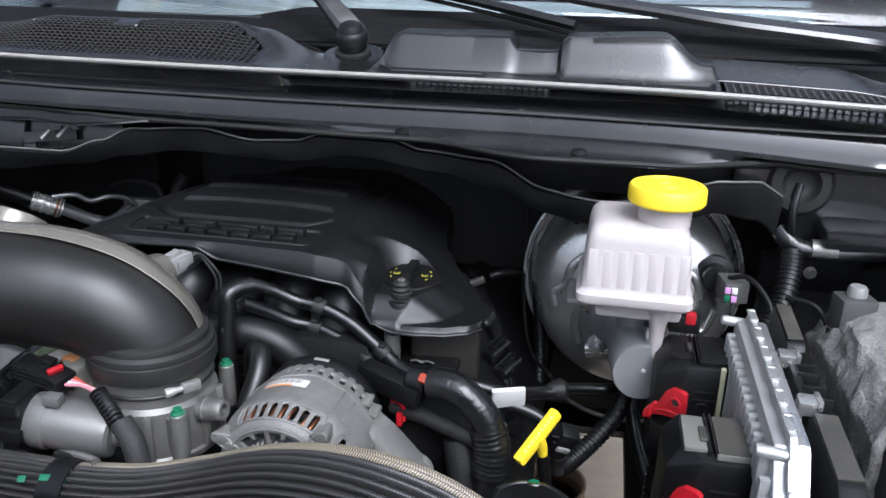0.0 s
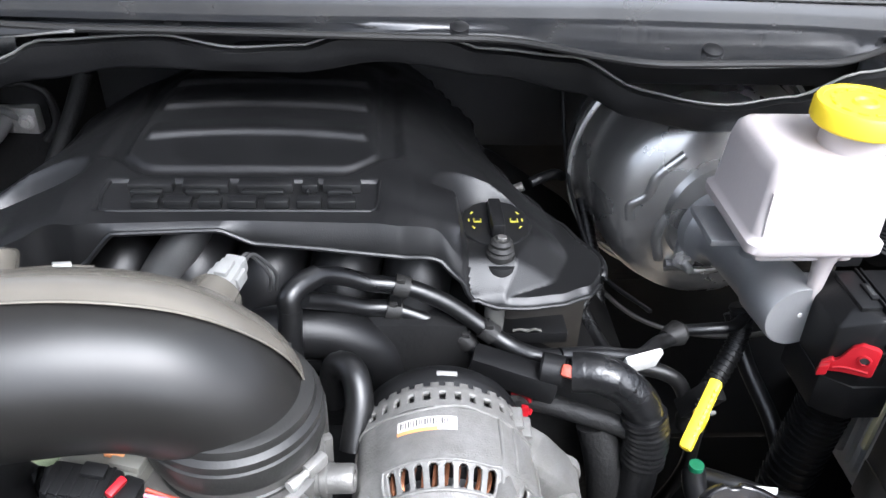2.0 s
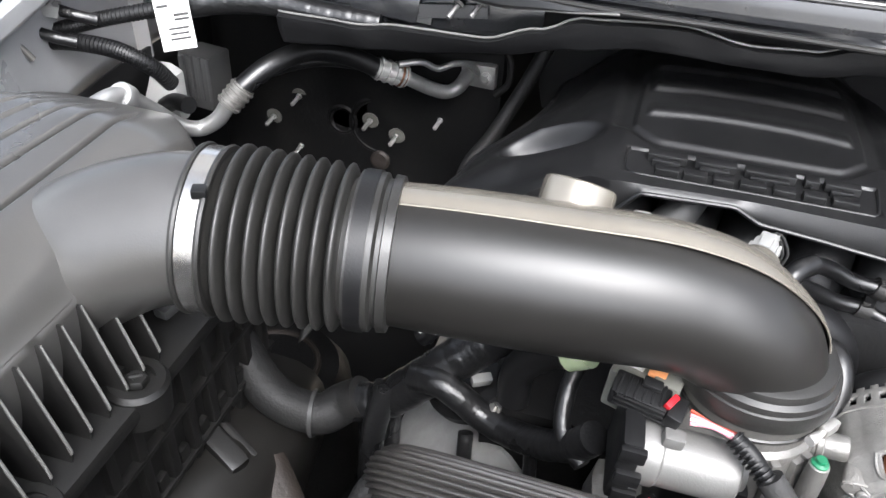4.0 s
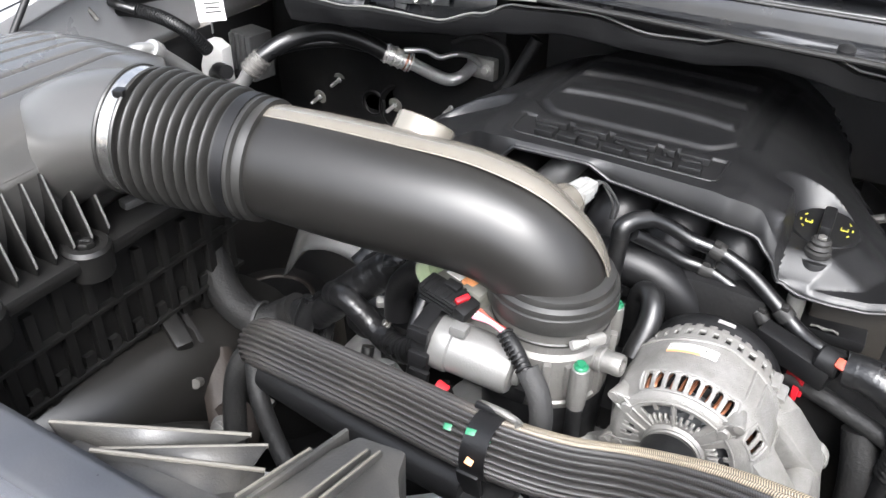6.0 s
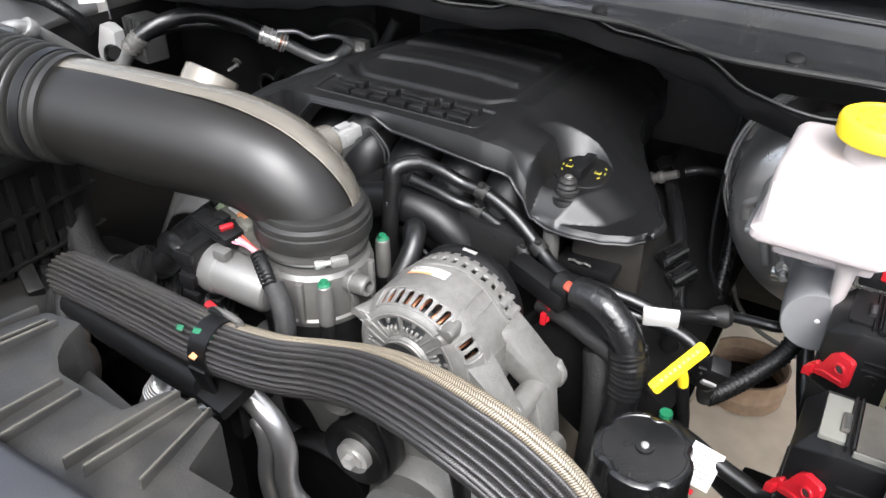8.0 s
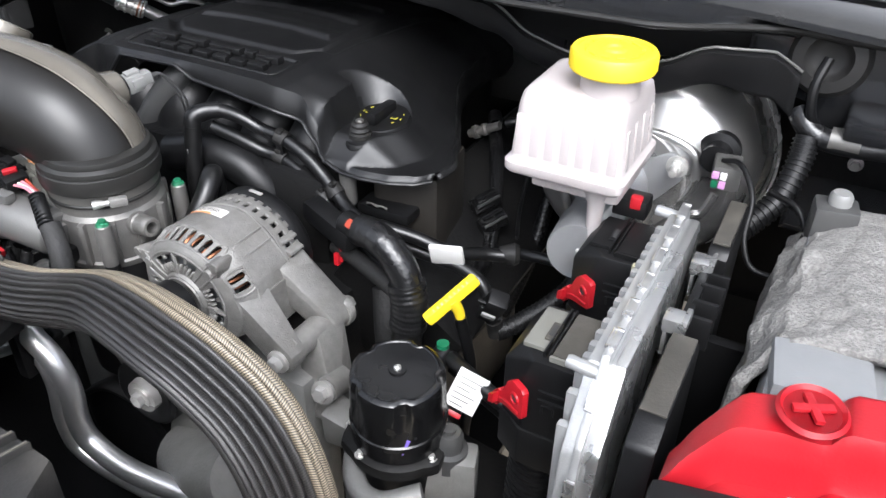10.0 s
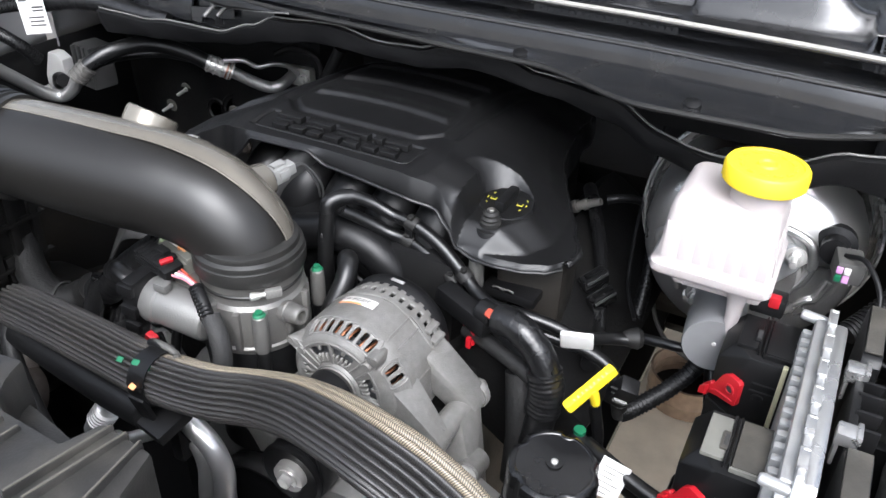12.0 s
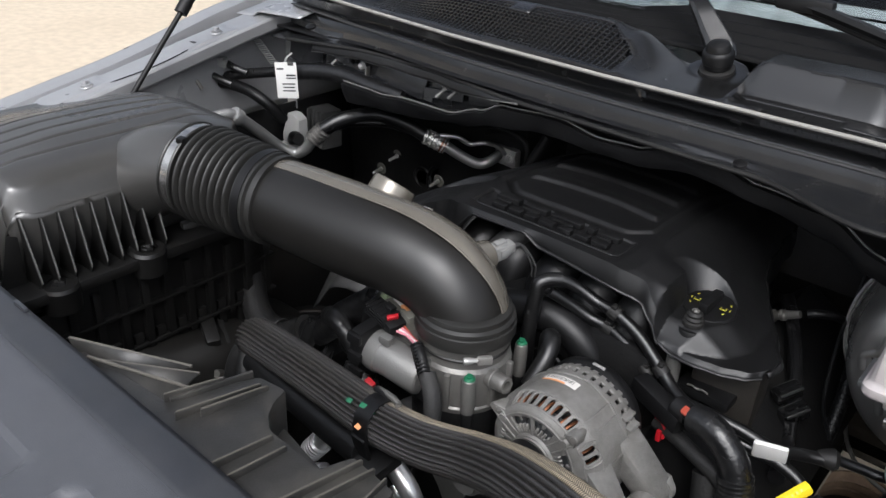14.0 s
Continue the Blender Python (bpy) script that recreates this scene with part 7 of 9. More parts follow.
    part("elbow", sweep([(-0.376, 0.43, 1.056), (-0.392, 0.43, 1.068), (-0.412, 0.43, 1.070), (-0.433, 0.43, 1.058), (-0.448, 0.43, 1.039)], 0.0112, 20), M_PIPE, ft)
    d = Vector((-0.022, 0, -0.03)).normalized()
    for k in range(5):
        part("coil", lathe([(0.010, -0.0022), (0.0135, -0.0015), (0.0135, 0.0015), (0.010, 0.0022)], Vector((-0.451, 0.43, 1.035)) + d * 0.0062 * k, d, 24, closed=True), M_PIPE, ft)
    part("stub", sweep([Vector((-0.451, 0.43, 1.035)), Vector((-0.451, 0.43, 1.035)) + d * 0.05], 0.0105, 20), M_PIPE, ft)

    th = thing("small_hose", (-0.60, 0.45, 1.0), "thin black braided hose hanging beside the radiator", "hose", "small hoses")
    part("tube", sweep([(-0.612, 0.475, 1.075), (-0.630, 0.455, 1.05), (-0.632, 0.44, 1.0), (-0.615, 0.42, 0.93), (-0.58, 0.41, 0.87)], 0.0115, 16), M_LOOM, th)
    th2 = thing("small_hose", (-0.57, 0.43, 1.0), "thin black braided hose under the large hose", "hose", "small hoses")
    part("tube", sweep([(-0.60, 0.445, 1.075), (-0.585, 0.43, 1.05), (-0.56, 0.42, 1.01), (-0.50, 0.40, 0.95)], 0.009, 16), M_LOOM, th2)
    pt = thing("flat_hose", (-0.47, 0.43, 1.07), "black moulded hose with white printed bars", "hose")
    part("tube", sweep([(-0.585, 0.447, 1.068), (-0.50, 0.432, 1.075), (-0.42, 0.418, 1.085), (-0.36, 0.41, 1.092)], 0.017, 18), M_BLACK, pt)
    for k in range(7):
        part("print", box((-0.475 + 0.006 * k, 0.4125, 1.082 + 0.001 * k), (0.0042, 0.001, 0.006), 0.0003, (-25, -8, 8)), M_WHITE, pt, "white printed bar")


# ---- belts, pulleys, castings ----
def build_engine():
    eb = thing("engine_block", (-0.37, 0.85, 0.6), "dark grey cast engine block below the covers", "engine")
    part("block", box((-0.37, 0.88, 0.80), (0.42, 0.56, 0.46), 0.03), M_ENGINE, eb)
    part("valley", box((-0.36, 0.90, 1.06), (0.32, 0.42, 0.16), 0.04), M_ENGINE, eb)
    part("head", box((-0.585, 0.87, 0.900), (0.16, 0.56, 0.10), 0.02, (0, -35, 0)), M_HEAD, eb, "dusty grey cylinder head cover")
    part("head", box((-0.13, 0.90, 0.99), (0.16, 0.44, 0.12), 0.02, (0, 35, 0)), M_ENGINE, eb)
    part("front_cover", box((-0.30, 0.575, 0.86), (0.34, 0.06, 0.30), 0.03), M_VALVE, eb, "dusty grey timing cover")
    part("pump_neck", sweep([(-0.20, 0.50, 0.90), (-0.19, 0.53, 0.93), (-0.17, 0.57, 0.97)], 0.032, 20), M_VALVE, eb)
    part("pump_body", lathe([(0, 0), (0.05, 0), (0.055, 0.01), (0.055, 0.05), (0, 0.05)], (-0.22, 0.50, 0.92), (0, 1, 0), 32), M_VALVE, eb)
    part("pump_casting", box((-0.255, 0.552, 0.950), (0.18, 0.05, 0.13), 0.022, (0, 8, 0)), M_VALVE, eb, "dusty grey water pump casting")
    part("pump_face", hull([Vector(p) for p in ((-0.385, 0.518, 0.985), (-0.365, 0.518, 1.005), (-0.30, 0.505, 1.045), (-0.215, 0.515, 1.04), (-0.215, 0.53, 0.93), (-0.30, 0.525, 0.925), (-0.38, 0.525, 0.945), (-0.385, 0.55, 0.985), (-0.30, 0.56, 1.05), (-0.20, 0.56, 0.93))], 0.006), M_VALVE, eb, "dusty grey water pump face")
    part("pump_boss", lathe([(0, 0), (0.018, 0), (0.021, 0.004), (0.024, 0.03), (0, 0.03)], (-0.300, 0.492, 1.040), (0.1, 1, -0.1), 24), M_VALVE, eb)
    part("pump_hole", lathe([(0, -0.0005), (0.006, -0.0005), (0.006, 0.001), (0, 0.001)], (-0.288, 0.491, 1.036), (0.1, 1, -0.1), 16), M_INK, eb)
    part("pump_outlet", sweep([(-0.32, 0.535, 1.03), (-0.30, 0.525, 1.025), (-0.27, 0.53, 1.01)], 0.024, 20), M_VALVE, eb)
    for p in ((-0.325, 0.512, 1.03), (-0.21, 0.515, 1.04), (-0.30, 0.52, 0.92)):
        part("casting_bolt", bolt(p, (0, -1, 0.1), 0.007, 0.010), M_STEEL, eb, "bright bolt")
    part("thermostat_neck", sweep([(-0.245, 0.50, 0.905), (-0.20, 0.48, 0.925), (-0.15, 0.47, 0.955)], lambda t: 0.036 - 0.006 * t, 24), M_VALVE, eb)
    # dark block added so no lit ground shows below the pump
    part("mount_arm", hull([Vector(p) for p in ((-0.04, 0.54, 0.93), (0.06, 0.54, 0.92), (0.065, 0.645, 0.91), (-0.03, 0.65, 0.92), (-0.03, 0.55, 0.84), (0.05, 0.55, 0.84), (0.05, 0.63, 0.84), (-0.02, 0.63, 0.84))], 0.006), M_ENGINE, eb, "added dark block hiding the ground under the pump")
    part("bracket", hull([Vector(p) for p in ((-0.115, 0.545, 0.985), (-0.115, 0.58, 0.985), (-0.070, 0.548, 0.972), (-0.070, 0.572, 0.972), (-0.115, 0.548, 0.945), (-0.075, 0.55, 0.945))], 0.003), M_VALVE, eb, "grey cast pump bracket")
    part("bracket_bolt", bolt((-0.082, 0.548, 0.962), (0.1, -1, 0.3), 0.0065, 0.010), M_STEEL, eb, "hex bolt")
    for p in ((-0.56, 0.60, 1.025), (-0.64, 0.73, 0.99)):
        part("bolt", bolt(p, (-0.5, -0.3, 0.8), 0.005, 0.006), M_CLAMP, eb, "dull bolt")
    stt = thing("strut_tower", (-0.90, 0.79, 0.55), "rust-edged dark strut tower with a pale stud", "strut tower")
    part("dome", lathe([(0.12, -0.25), (0.105, -0.03), (0.09, -0.006), (0.06, -0.004), (0.056, 0.0), (0, 0)], (-0.897, 0.785, 0.803), (0, 0, 1), 40), M_ENGINE, stt)
    part("ring", lathe([(0.056, -0.004), (0.060, 0.002), (0.064, 0.002), (0.066, -0.004)], (-0.897, 0.785, 0.803), (0, 0, 1), 40, closed=True), M_RUST, stt, "rusty rim")
    part("stud", lathe([(0.010, 0), (0.010, 0.008), (0.006, 0.010), (0.0055, 0.026), (0.004, 0.028), (0, 0.028)], (-0.887, 0.765, 0.801), (0, 0, 1), 12), M_STEEL, stt, "pale stud and nut")
    nb = thing("valve_cover_tower", (-0.135, 0.79, 1.06), "brown-black plastic box below the engine cover lobe", "plastic housing")
    part("tower", box((-0.147, 0.790, 1.082), (0.074, 0.090, 0.11), 0.008, (0, 0, 8)), M_BROWNBOX, nb)
    part("ledge", box((-0.155, 0.738, 1.096), (0.062, 0.030, 0.012), 0.003), M_BLACK, nb)
    part("spring", sweep([(-0.172, 0.7225, 1.1050), (-0.166, 0.7215, 1.1075), (-0.160, 0.7225, 1.1045), (-0.154, 0.7215, 1.1075), (-0.148, 0.7225, 1.1045)], 0.0011, 8, 4), M_CLAMP, nb, "dull spring clip")
    part("spring", sweep([(-0.172, 0.7225, 1.1065), (-0.148, 0.7225, 1.1060)], 0.0009, 8, 2), M_CLAMP, nb, "dull spring clip")
    part("foot", sweep([(-0.190, 0.715, 1.140), (-0.190, 0.717, 1.105)], 0.0085, 14), M_GREYP, nb)

    mf = thing("intake_manifold", (-0.34, 0.75, 1.02), "black plastic intake manifold with curved runners", "intake manifold")
    part("plenum", lathe([(0, 0.0), (0.03, 0.0), (0.032, 0.004), (0.042, 0.004), (0.044, -0.002), (0.056, -0.002), (0.058, 0.008), (0.066, 0.010), (0.068, 0.004), (0.078, 0.006), (0.082, 0.02), (0.082, 0.10), (0, 0.10)],
                         (-0.335, 0.690, 1.055), (0, 1, 0.1), 48), M_BLACK, mf)
    for x in (-0.50, -0.44, -0.38, -0.32, -0.26):
        part("runner", sweep([(x, 0.755, 1.05), (x + 0.002, 0.735, 1.11), (x + 0.01, 0.755, 1.155), (x + 0.02, 0.81, 1.17), (x + 0.03, 0.88, 1.16)], 0.029, 18), M_BLACK, mf)
    part("runner", sweep([(-0.405, 0.690, 1.120), (-0.355, 0.693, 1.132), (-0.312, 0.697, 1.123), (-0.284, 0.70, 1.098), (-0.276, 0.705, 1.06)], 0.021, 20), M_BLACK, mf)
    part("plate", box((-0.283, 0.728, 1.090), (0.05, 0.004, 0.045), 0.0015, (-15, 0, 0)), M_BLACK, mf)
    part("plate_bolt", bolt((-0.278, 0.724, 1.102), (0, -1, 0.2), 0.005, 0.006), M_STEEL, mf, "bright bolt")
    part("flange", box((-0.40, 0.74, 1.075), (0.14, 0.02, 0.06), 0.004), M_BLACK, mf)
    tu = thing("vent_tube", (-0.437, 0.74, 1.15), "grey-black rubber tube running under the cover arch", "tube")
    part("tube", sweep([(-0.482, 0.715, 1.095), (-0.470, 0.722, 1.130), (-0.452, 0.732, 1.160), (-0.434, 0.745, 1.184), (-0.425, 0.78, 1.196), (-0.42, 0.90, 1.19)], 0.0165, 22), M_GREYP, tu)

    def pulley(at, r, name, label, bolted=True):
        p = thing(name, at, label, "pulley", "belt pulleys")
        part("rim", lathe([(r * 0.6, 0.004), (r * 0.9, 0.0), (r, 0.002), (r, 0.006), (r * 0.965, 0.007), (r * 0.965, 0.022), (r, 0.023), (r, 0.027), (0, 0.027)], at, (0, 1, 0), 48), M_BLACK, p)
        part("groove_ring", lathe([(r * 0.45, 0.008), (r * 0.62, 0.006), (r * 0.62, 0.012), (r * 0.45, 0.012)], at, (0, 1, 0), 40, closed=True), M_ENGINE, p)
        if bolted:
            part("washer", lathe([(0, -0.004), (0.017, -0.004), (0.0175, 0.0), (0.0175, 0.01), (0, 0.01)], at, (0, 1, 0), 30), M_STEEL, p, "bright washer")
            part("bolt", bolt(Vector(at) - Vector((0, 0.003, 0)), (0, -1, 0), 0.0075, 0.009), M_STEEL, p, "bright hex bolt")
        return p
    pulley((-0.271, 0.482, 0.989), 0.036, "idler_pulley", "black belt idler pulley with a bright bolt")
    pulley((-0.335, 0.50, 0.885), 0.062, "belt_pulley", "black grooved belt pulley", False)
    pulley((-0.20, 0.492, 0.80), 0.08, "crank_pulley", "large black crank pulley", False)
    bt = thing("drive_belt", (-0.27, 0.50, 0.95), "black ribbed drive belt round the pulleys", "belt")

    def belt(pts, name="run"):
        bm = bmesh.new()
        line = curve(pts, 8)
        rows = [[bm.verts.new(p + Vector((0, w, 0))) for w in (0.0, 0.022)] for p in line]
        for a, b in zip(rows, rows[1:]):
            bm.faces.new((a[0], a[1], b[1], b[0]))
        part(name, bm, M_HOSE, bt, thick=0.004)
    belt([(-0.385, 0.488, 0.925), (-0.34, 0.487, 0.957), (-0.30, 0.487, 0.958), (-0.285, 0.487, 0.954), (-0.262, 0.487, 0.952), (-0.236, 0.487, 0.975), (-0.234, 0.487, 1.005), (-0.250, 0.487, 1.06)])
    belt([(-0.18, 0.487, 1.06), (-0.165, 0.487, 1.0), (-0.155, 0.487, 0.93), (-0.12, 0.487, 0.82)])


# ---- hoses and looms ----
def run(name, label, category, pts, r, mat, group="", sides=16, rings=0, ring_mat=None, pname="tube"):
    t = thing(name, pts[0], label, category, group)
    part(pname, taped(pts, r, sides) if mat is M_TAPE else sweep(pts, r, sides, 8), mat, t)
    if rings:
        line = curve(pts, 12)
        bm = bmesh.new()
        total = len(line) - 1
        for k in range(rings):
            at = total * (k + 0.5) / rings
            i = min(int(at), total - 1)
            lathe([(r * 0.9, -0.0013), (r * 1.12, -0.0008), (r * 1.12, 0.0008), (r * 0.9, 0.0013)], line[i].lerp(line[i + 1], at - i), line[i + 1] - line[i], 14, bm, closed=True)
        part("corrugation", bm, ring_mat or mat, t)["kind"] = "stuff"
    return t


def build_hoses():
    h1 = run("heater_hose", "black coolant hose with clips beside the cover", "hose", [(-0.343, 0.676, 1.182), (-0.330, 0.690, 1.186), (-0.312, 0.702, 1.178), (-0.290, 0.708, 1.167), (-0.262, 0.710, 1.161), (-0.232, 0.708, 1.148), (-0.205, 0.703, 1.130), (-0.180, 0.694, 1.115), (-0.158, 0.685, 1.110), (-0.140, 0.690, 1.105)], 0.0070, M_HOSE, "heater hoses")
    part("elbow", sweep([(-0.346, 0.668, 1.170), (-0.346, 0.670, 1.182), (-0.339, 0.679, 1.187), (-0.328, 0.690, 1.187)], 0.0086, 18), M_HOSE, h1)
    part("drop", sweep([(-0.346, 0.668, 1.174), (-0.347, 0.664, 1.145), (-0.346, 0.660, 1.115), (-0.345, 0.660, 1.07)], 0.0088, 18), M_HOSE, h1)
    for k in range(5):
        part("print", box((-0.3465 + 0.0003 * k, 0.6556, 1.150 - 0.008 * k), (0.0022, 0.0012, 0.0045), 0.0003), M_GREYP, h1, "faded printed bar")
    h2 = run("heater_hose", "black coolant hose running under its twin", "hose", [(-0.338, 0.684, 1.170), (-0.316, 0.700, 1.154), (-0.295, 0.709, 1.142), (-0.272, 0.713, 1.137), (-0.245, 0.710, 1.128), (-0.222, 0.706, 1.116), (-0.207, 0.703, 1.104), (-0.200, 0.702, 1.085)], 0.0068, M_HOSE, "heater hoses")
    for p, d, own in (((-0.266, 0.710, 1.162), (1, 0, -0.35), h1), ((-0.272, 0.713, 1.137), (1, 0, -0.3), h2), ((-0.196, 0.700, 1.124), (0.7, -0.2, -0.5), h1), ((-0.214, 0.705, 1.111), (0.6, -0.2, -0.6), h2)):
        part("clip", lathe([(0.0068, -0.006), (0.0088, -0.006), (0.0088, 0.006), (0.0068, 0.006)], p, d, 20, closed=True), M_RUBBER, own, "grey-black plastic clip")
        part("clip_tongue", box(Vector(p) + Vector((0, -0.003, 0.0085)), (0.007, 0.007, 0.005), 0.0015), M_RUBBER, own)
    part("clip_bridge", box((-0.270, 0.711, 1.149), (0.010, 0.006, 0.018), 0.002), M_BLACK, h1)

    run("vacuum_hose", "black rubber hose curling behind the throttle body", "hose", [(-0.300, 0.600, 1.10), (-0.296, 0.622, 1.128), (-0.302, 0.640, 1.140), (-0.315, 0.655, 1.128), (-0.318, 0.66, 1.09)], 0.0105, M_HOSE)
    hn = thing("engine_wire_harness", (-0.10, 0.65, 1.10), "taped black wire harness with an orange band", "wire harness")
    part("connector", box((-0.178, 0.668, 1.108), (0.07, 0.022, 0.022), 0.004, (0, 8, -18)), M_BLACK, hn)
    part("collar", lathe([(0.011, -0.01), (0.0125, -0.008), (0.0125, 0.008), (0.011, 0.01)], (-0.150, 0.661, 1.118), (1, -0.3, -0.05), 18, closed=True), M_BLACK, hn)
    part("band", box((-0.139, 0.6485, 1.127), (0.016, 0.010, 0.007), 0.003, (40, 8, -15)), M_ORANGE, hn, "orange-red tape scrap")
    part("trunk", taped([(-0.136, 0.656, 1.120), (-0.118, 0.652, 1.122), (-0.098, 0.648, 1.114), (-0.080, 0.644, 1.094), (-0.073, 0.640, 1.066), (-0.074, 0.636, 1.03), (-0.078, 0.63, 0.98), (-0.08, 0.62, 0.9)], 0.0155, 20), M_TAPE, hn)
    part("tape_wrap", taped([(-0.078, 0.643, 1.088), (-0.073, 0.640, 1.066), (-0.0735, 0.637, 1.04)], 0.0182, 20), M_TAPE, hn, "shiny wrinkled black tape")
    part("branch", sweep([(-0.178, 0.672, 1.080), (-0.150, 0.664, 1.079), (-0.120, 0.655, 1.075), (-0.098, 0.648, 1.072), (-0.082, 0.642, 1.068)], 0.0085, 16), M_LOOM, hn)
    part("branch", sweep([(-0.108, 0.66, 1.06), (-0.100, 0.648, 1.03), (-0.094, 0.64, 0.99), (-0.092, 0.63, 0.94)], 0.0165, 16), M_LOOM, hn)
    part("red_wire", sweep([(-0.178, 0.668, 1.088), (-0.170, 0.664, 1.09), (-0.163, 0.662, 1.082), (-0.164, 0.66, 1.072)], 0.0022, 8), M_RED, hn, "thin red wire")
    part("red_tab", box((-0.168, 0.6595, 1.074), (0.006, 0.006, 0.014), 0.0015), M_RED, hn, "red lock tab")
    cb = thing("sensor_cable", (-0.06, 0.71, 1.09), "black cable with a white tape flag", "cable")
    part("cable", sweep([(-0.138, 0.690, 1.106), (-0.10, 0.700, 1.098), (-0.065, 0.708, 1.088), (-0.040, 0.735, 1.078), (-0.018, 0.748, 1.075)], 0.0068, 14), M_HOSE, cb)
    part("cable", sweep([(-0.125, 0.700, 1.084), (-0.085, 0.705, 1.078), (-0.055, 0.708, 1.074), (-0.028, 0.705, 1.062), (-0.012, 0.700, 1.03)], 0.0068, 14), M_HOSE, cb)
    part("flag", box((-0.066, 0.700, 1.089), (0.034, 0.006, 0.026), 0.0025, (20, -4, 15)), M_WHITE, cb, "white tape flag")
    part("boot", lathe([(0.007, -0.016), (0.0095, -0.010), (0.012, 0.0), (0.009, 0.005), (0, 0.006)], (-0.016, 0.752, 1.076), (0.8, 0.4, 0), 20), M_RUBBER, cb)
    part("tail", sweep([(-0.014, 0.755, 1.076), (0.01, 0.75, 1.082), (0.035, 0.752, 1.084), (0.06, 0.78, 1.08)], 0.0055, 12), M_HOSE, cb)
    pg = part("plug", box((-0.010, 0.692, 1.052), (0.020, 0.018, 0.040), 0.003, (25, 20, 20)), M_BLACK, cb)
    for k in range(3):
        part("plug_ridge", box((-0.0105 + 0.001 * k, 0.6815 + 0.003 * k, 1.062 - 0.009 * k), (0.021, 0.003, 0.0022), 0.0007, (25, 20, 20)), M_BLACK, pg)
    part("plug_neck", sweep([(-0.012, 0.700, 1.030), (-0.012, 0.704, 1.018), (-0.010, 0.705, 1.008)], 0.0085, 14), M_RUBBER, cb)
    part("plug_latch", box((-0.008, 0.676, 1.052), (0.014, 0.003, 0.006), 0.001, (25, 20, 20)), M_BLOCKW, cb)
    run("corrugated_conduit", "black corrugated conduit below the master cylinder", "conduit", [(0.046, 0.775, 1.090), (0.050, 0.768, 1.072), (0.044, 0.758, 1.052), (0.028, 0.742, 1.034), (0.012, 0.726, 1.022), (-0.002, 0.712, 1.014), (-0.010, 0.704, 1.012)], 0.0090, M_BLACK, "conduits", rings=30)
    run("brake_line_hose", "black rubber hose looping below the brake booster", "hose", [(0.055, 0.80, 1.06), (0.068, 0.77, 1.02), (0.085, 0.72, 0.985), (0.088, 0.69, 0.95), (0.06, 0.66, 0.94), (0.02, 0.645, 0.975), (-0.018, 0.628, 1.022)], 0.0082, M_HOSE)

    ds = thing("dipstick", (-0.03, 0.65, 1.06), "yellow plastic dipstick pull handle", "dipstick")
    a, b = Vector((-0.0455, 0.627, 1.068)), Vector((-0.0175, 0.662, 1.100))
    d = (b - a)
    part("handle", box((a + b) / 2, (d.length + 0.006, 0.0105, 0.0115), 0.0035, (0, -math.degrees(math.atan2(d.z, math.hypot(d.x, d.y))), math.degrees(math.atan2(d.y, d.x)))), M_YELLOW, ds)
    part("stem", sweep([(a + b) / 2, (a + b) / 2 + Vector((0.004, 0.006, -0.014)), (a + b) / 2 + Vector((0.006, 0.010, -0.028))], lambda t: 0.0065 - 0.002 * t, 16), M_YELLOW, ds)
    part("tube", sweep([(a + b) / 2 + Vector((0.005, 0.009, -0.024)), (-0.02, 0.67, 0.98), (-0.04, 0.70, 0.85)], 0.006, 12), M_BLACK, ds, "black dipstick tube")
    for k in range(9):
        q = a.lerp(b, 0.14 + 0.09 * k) + Vector((0.001, -0.0045, 0.0058))
        part("moulded_mark", box(q, (0.0024, 0.0032, 0.001), 0.0003, (40, -36, 51)), M_YELLOW, ds)


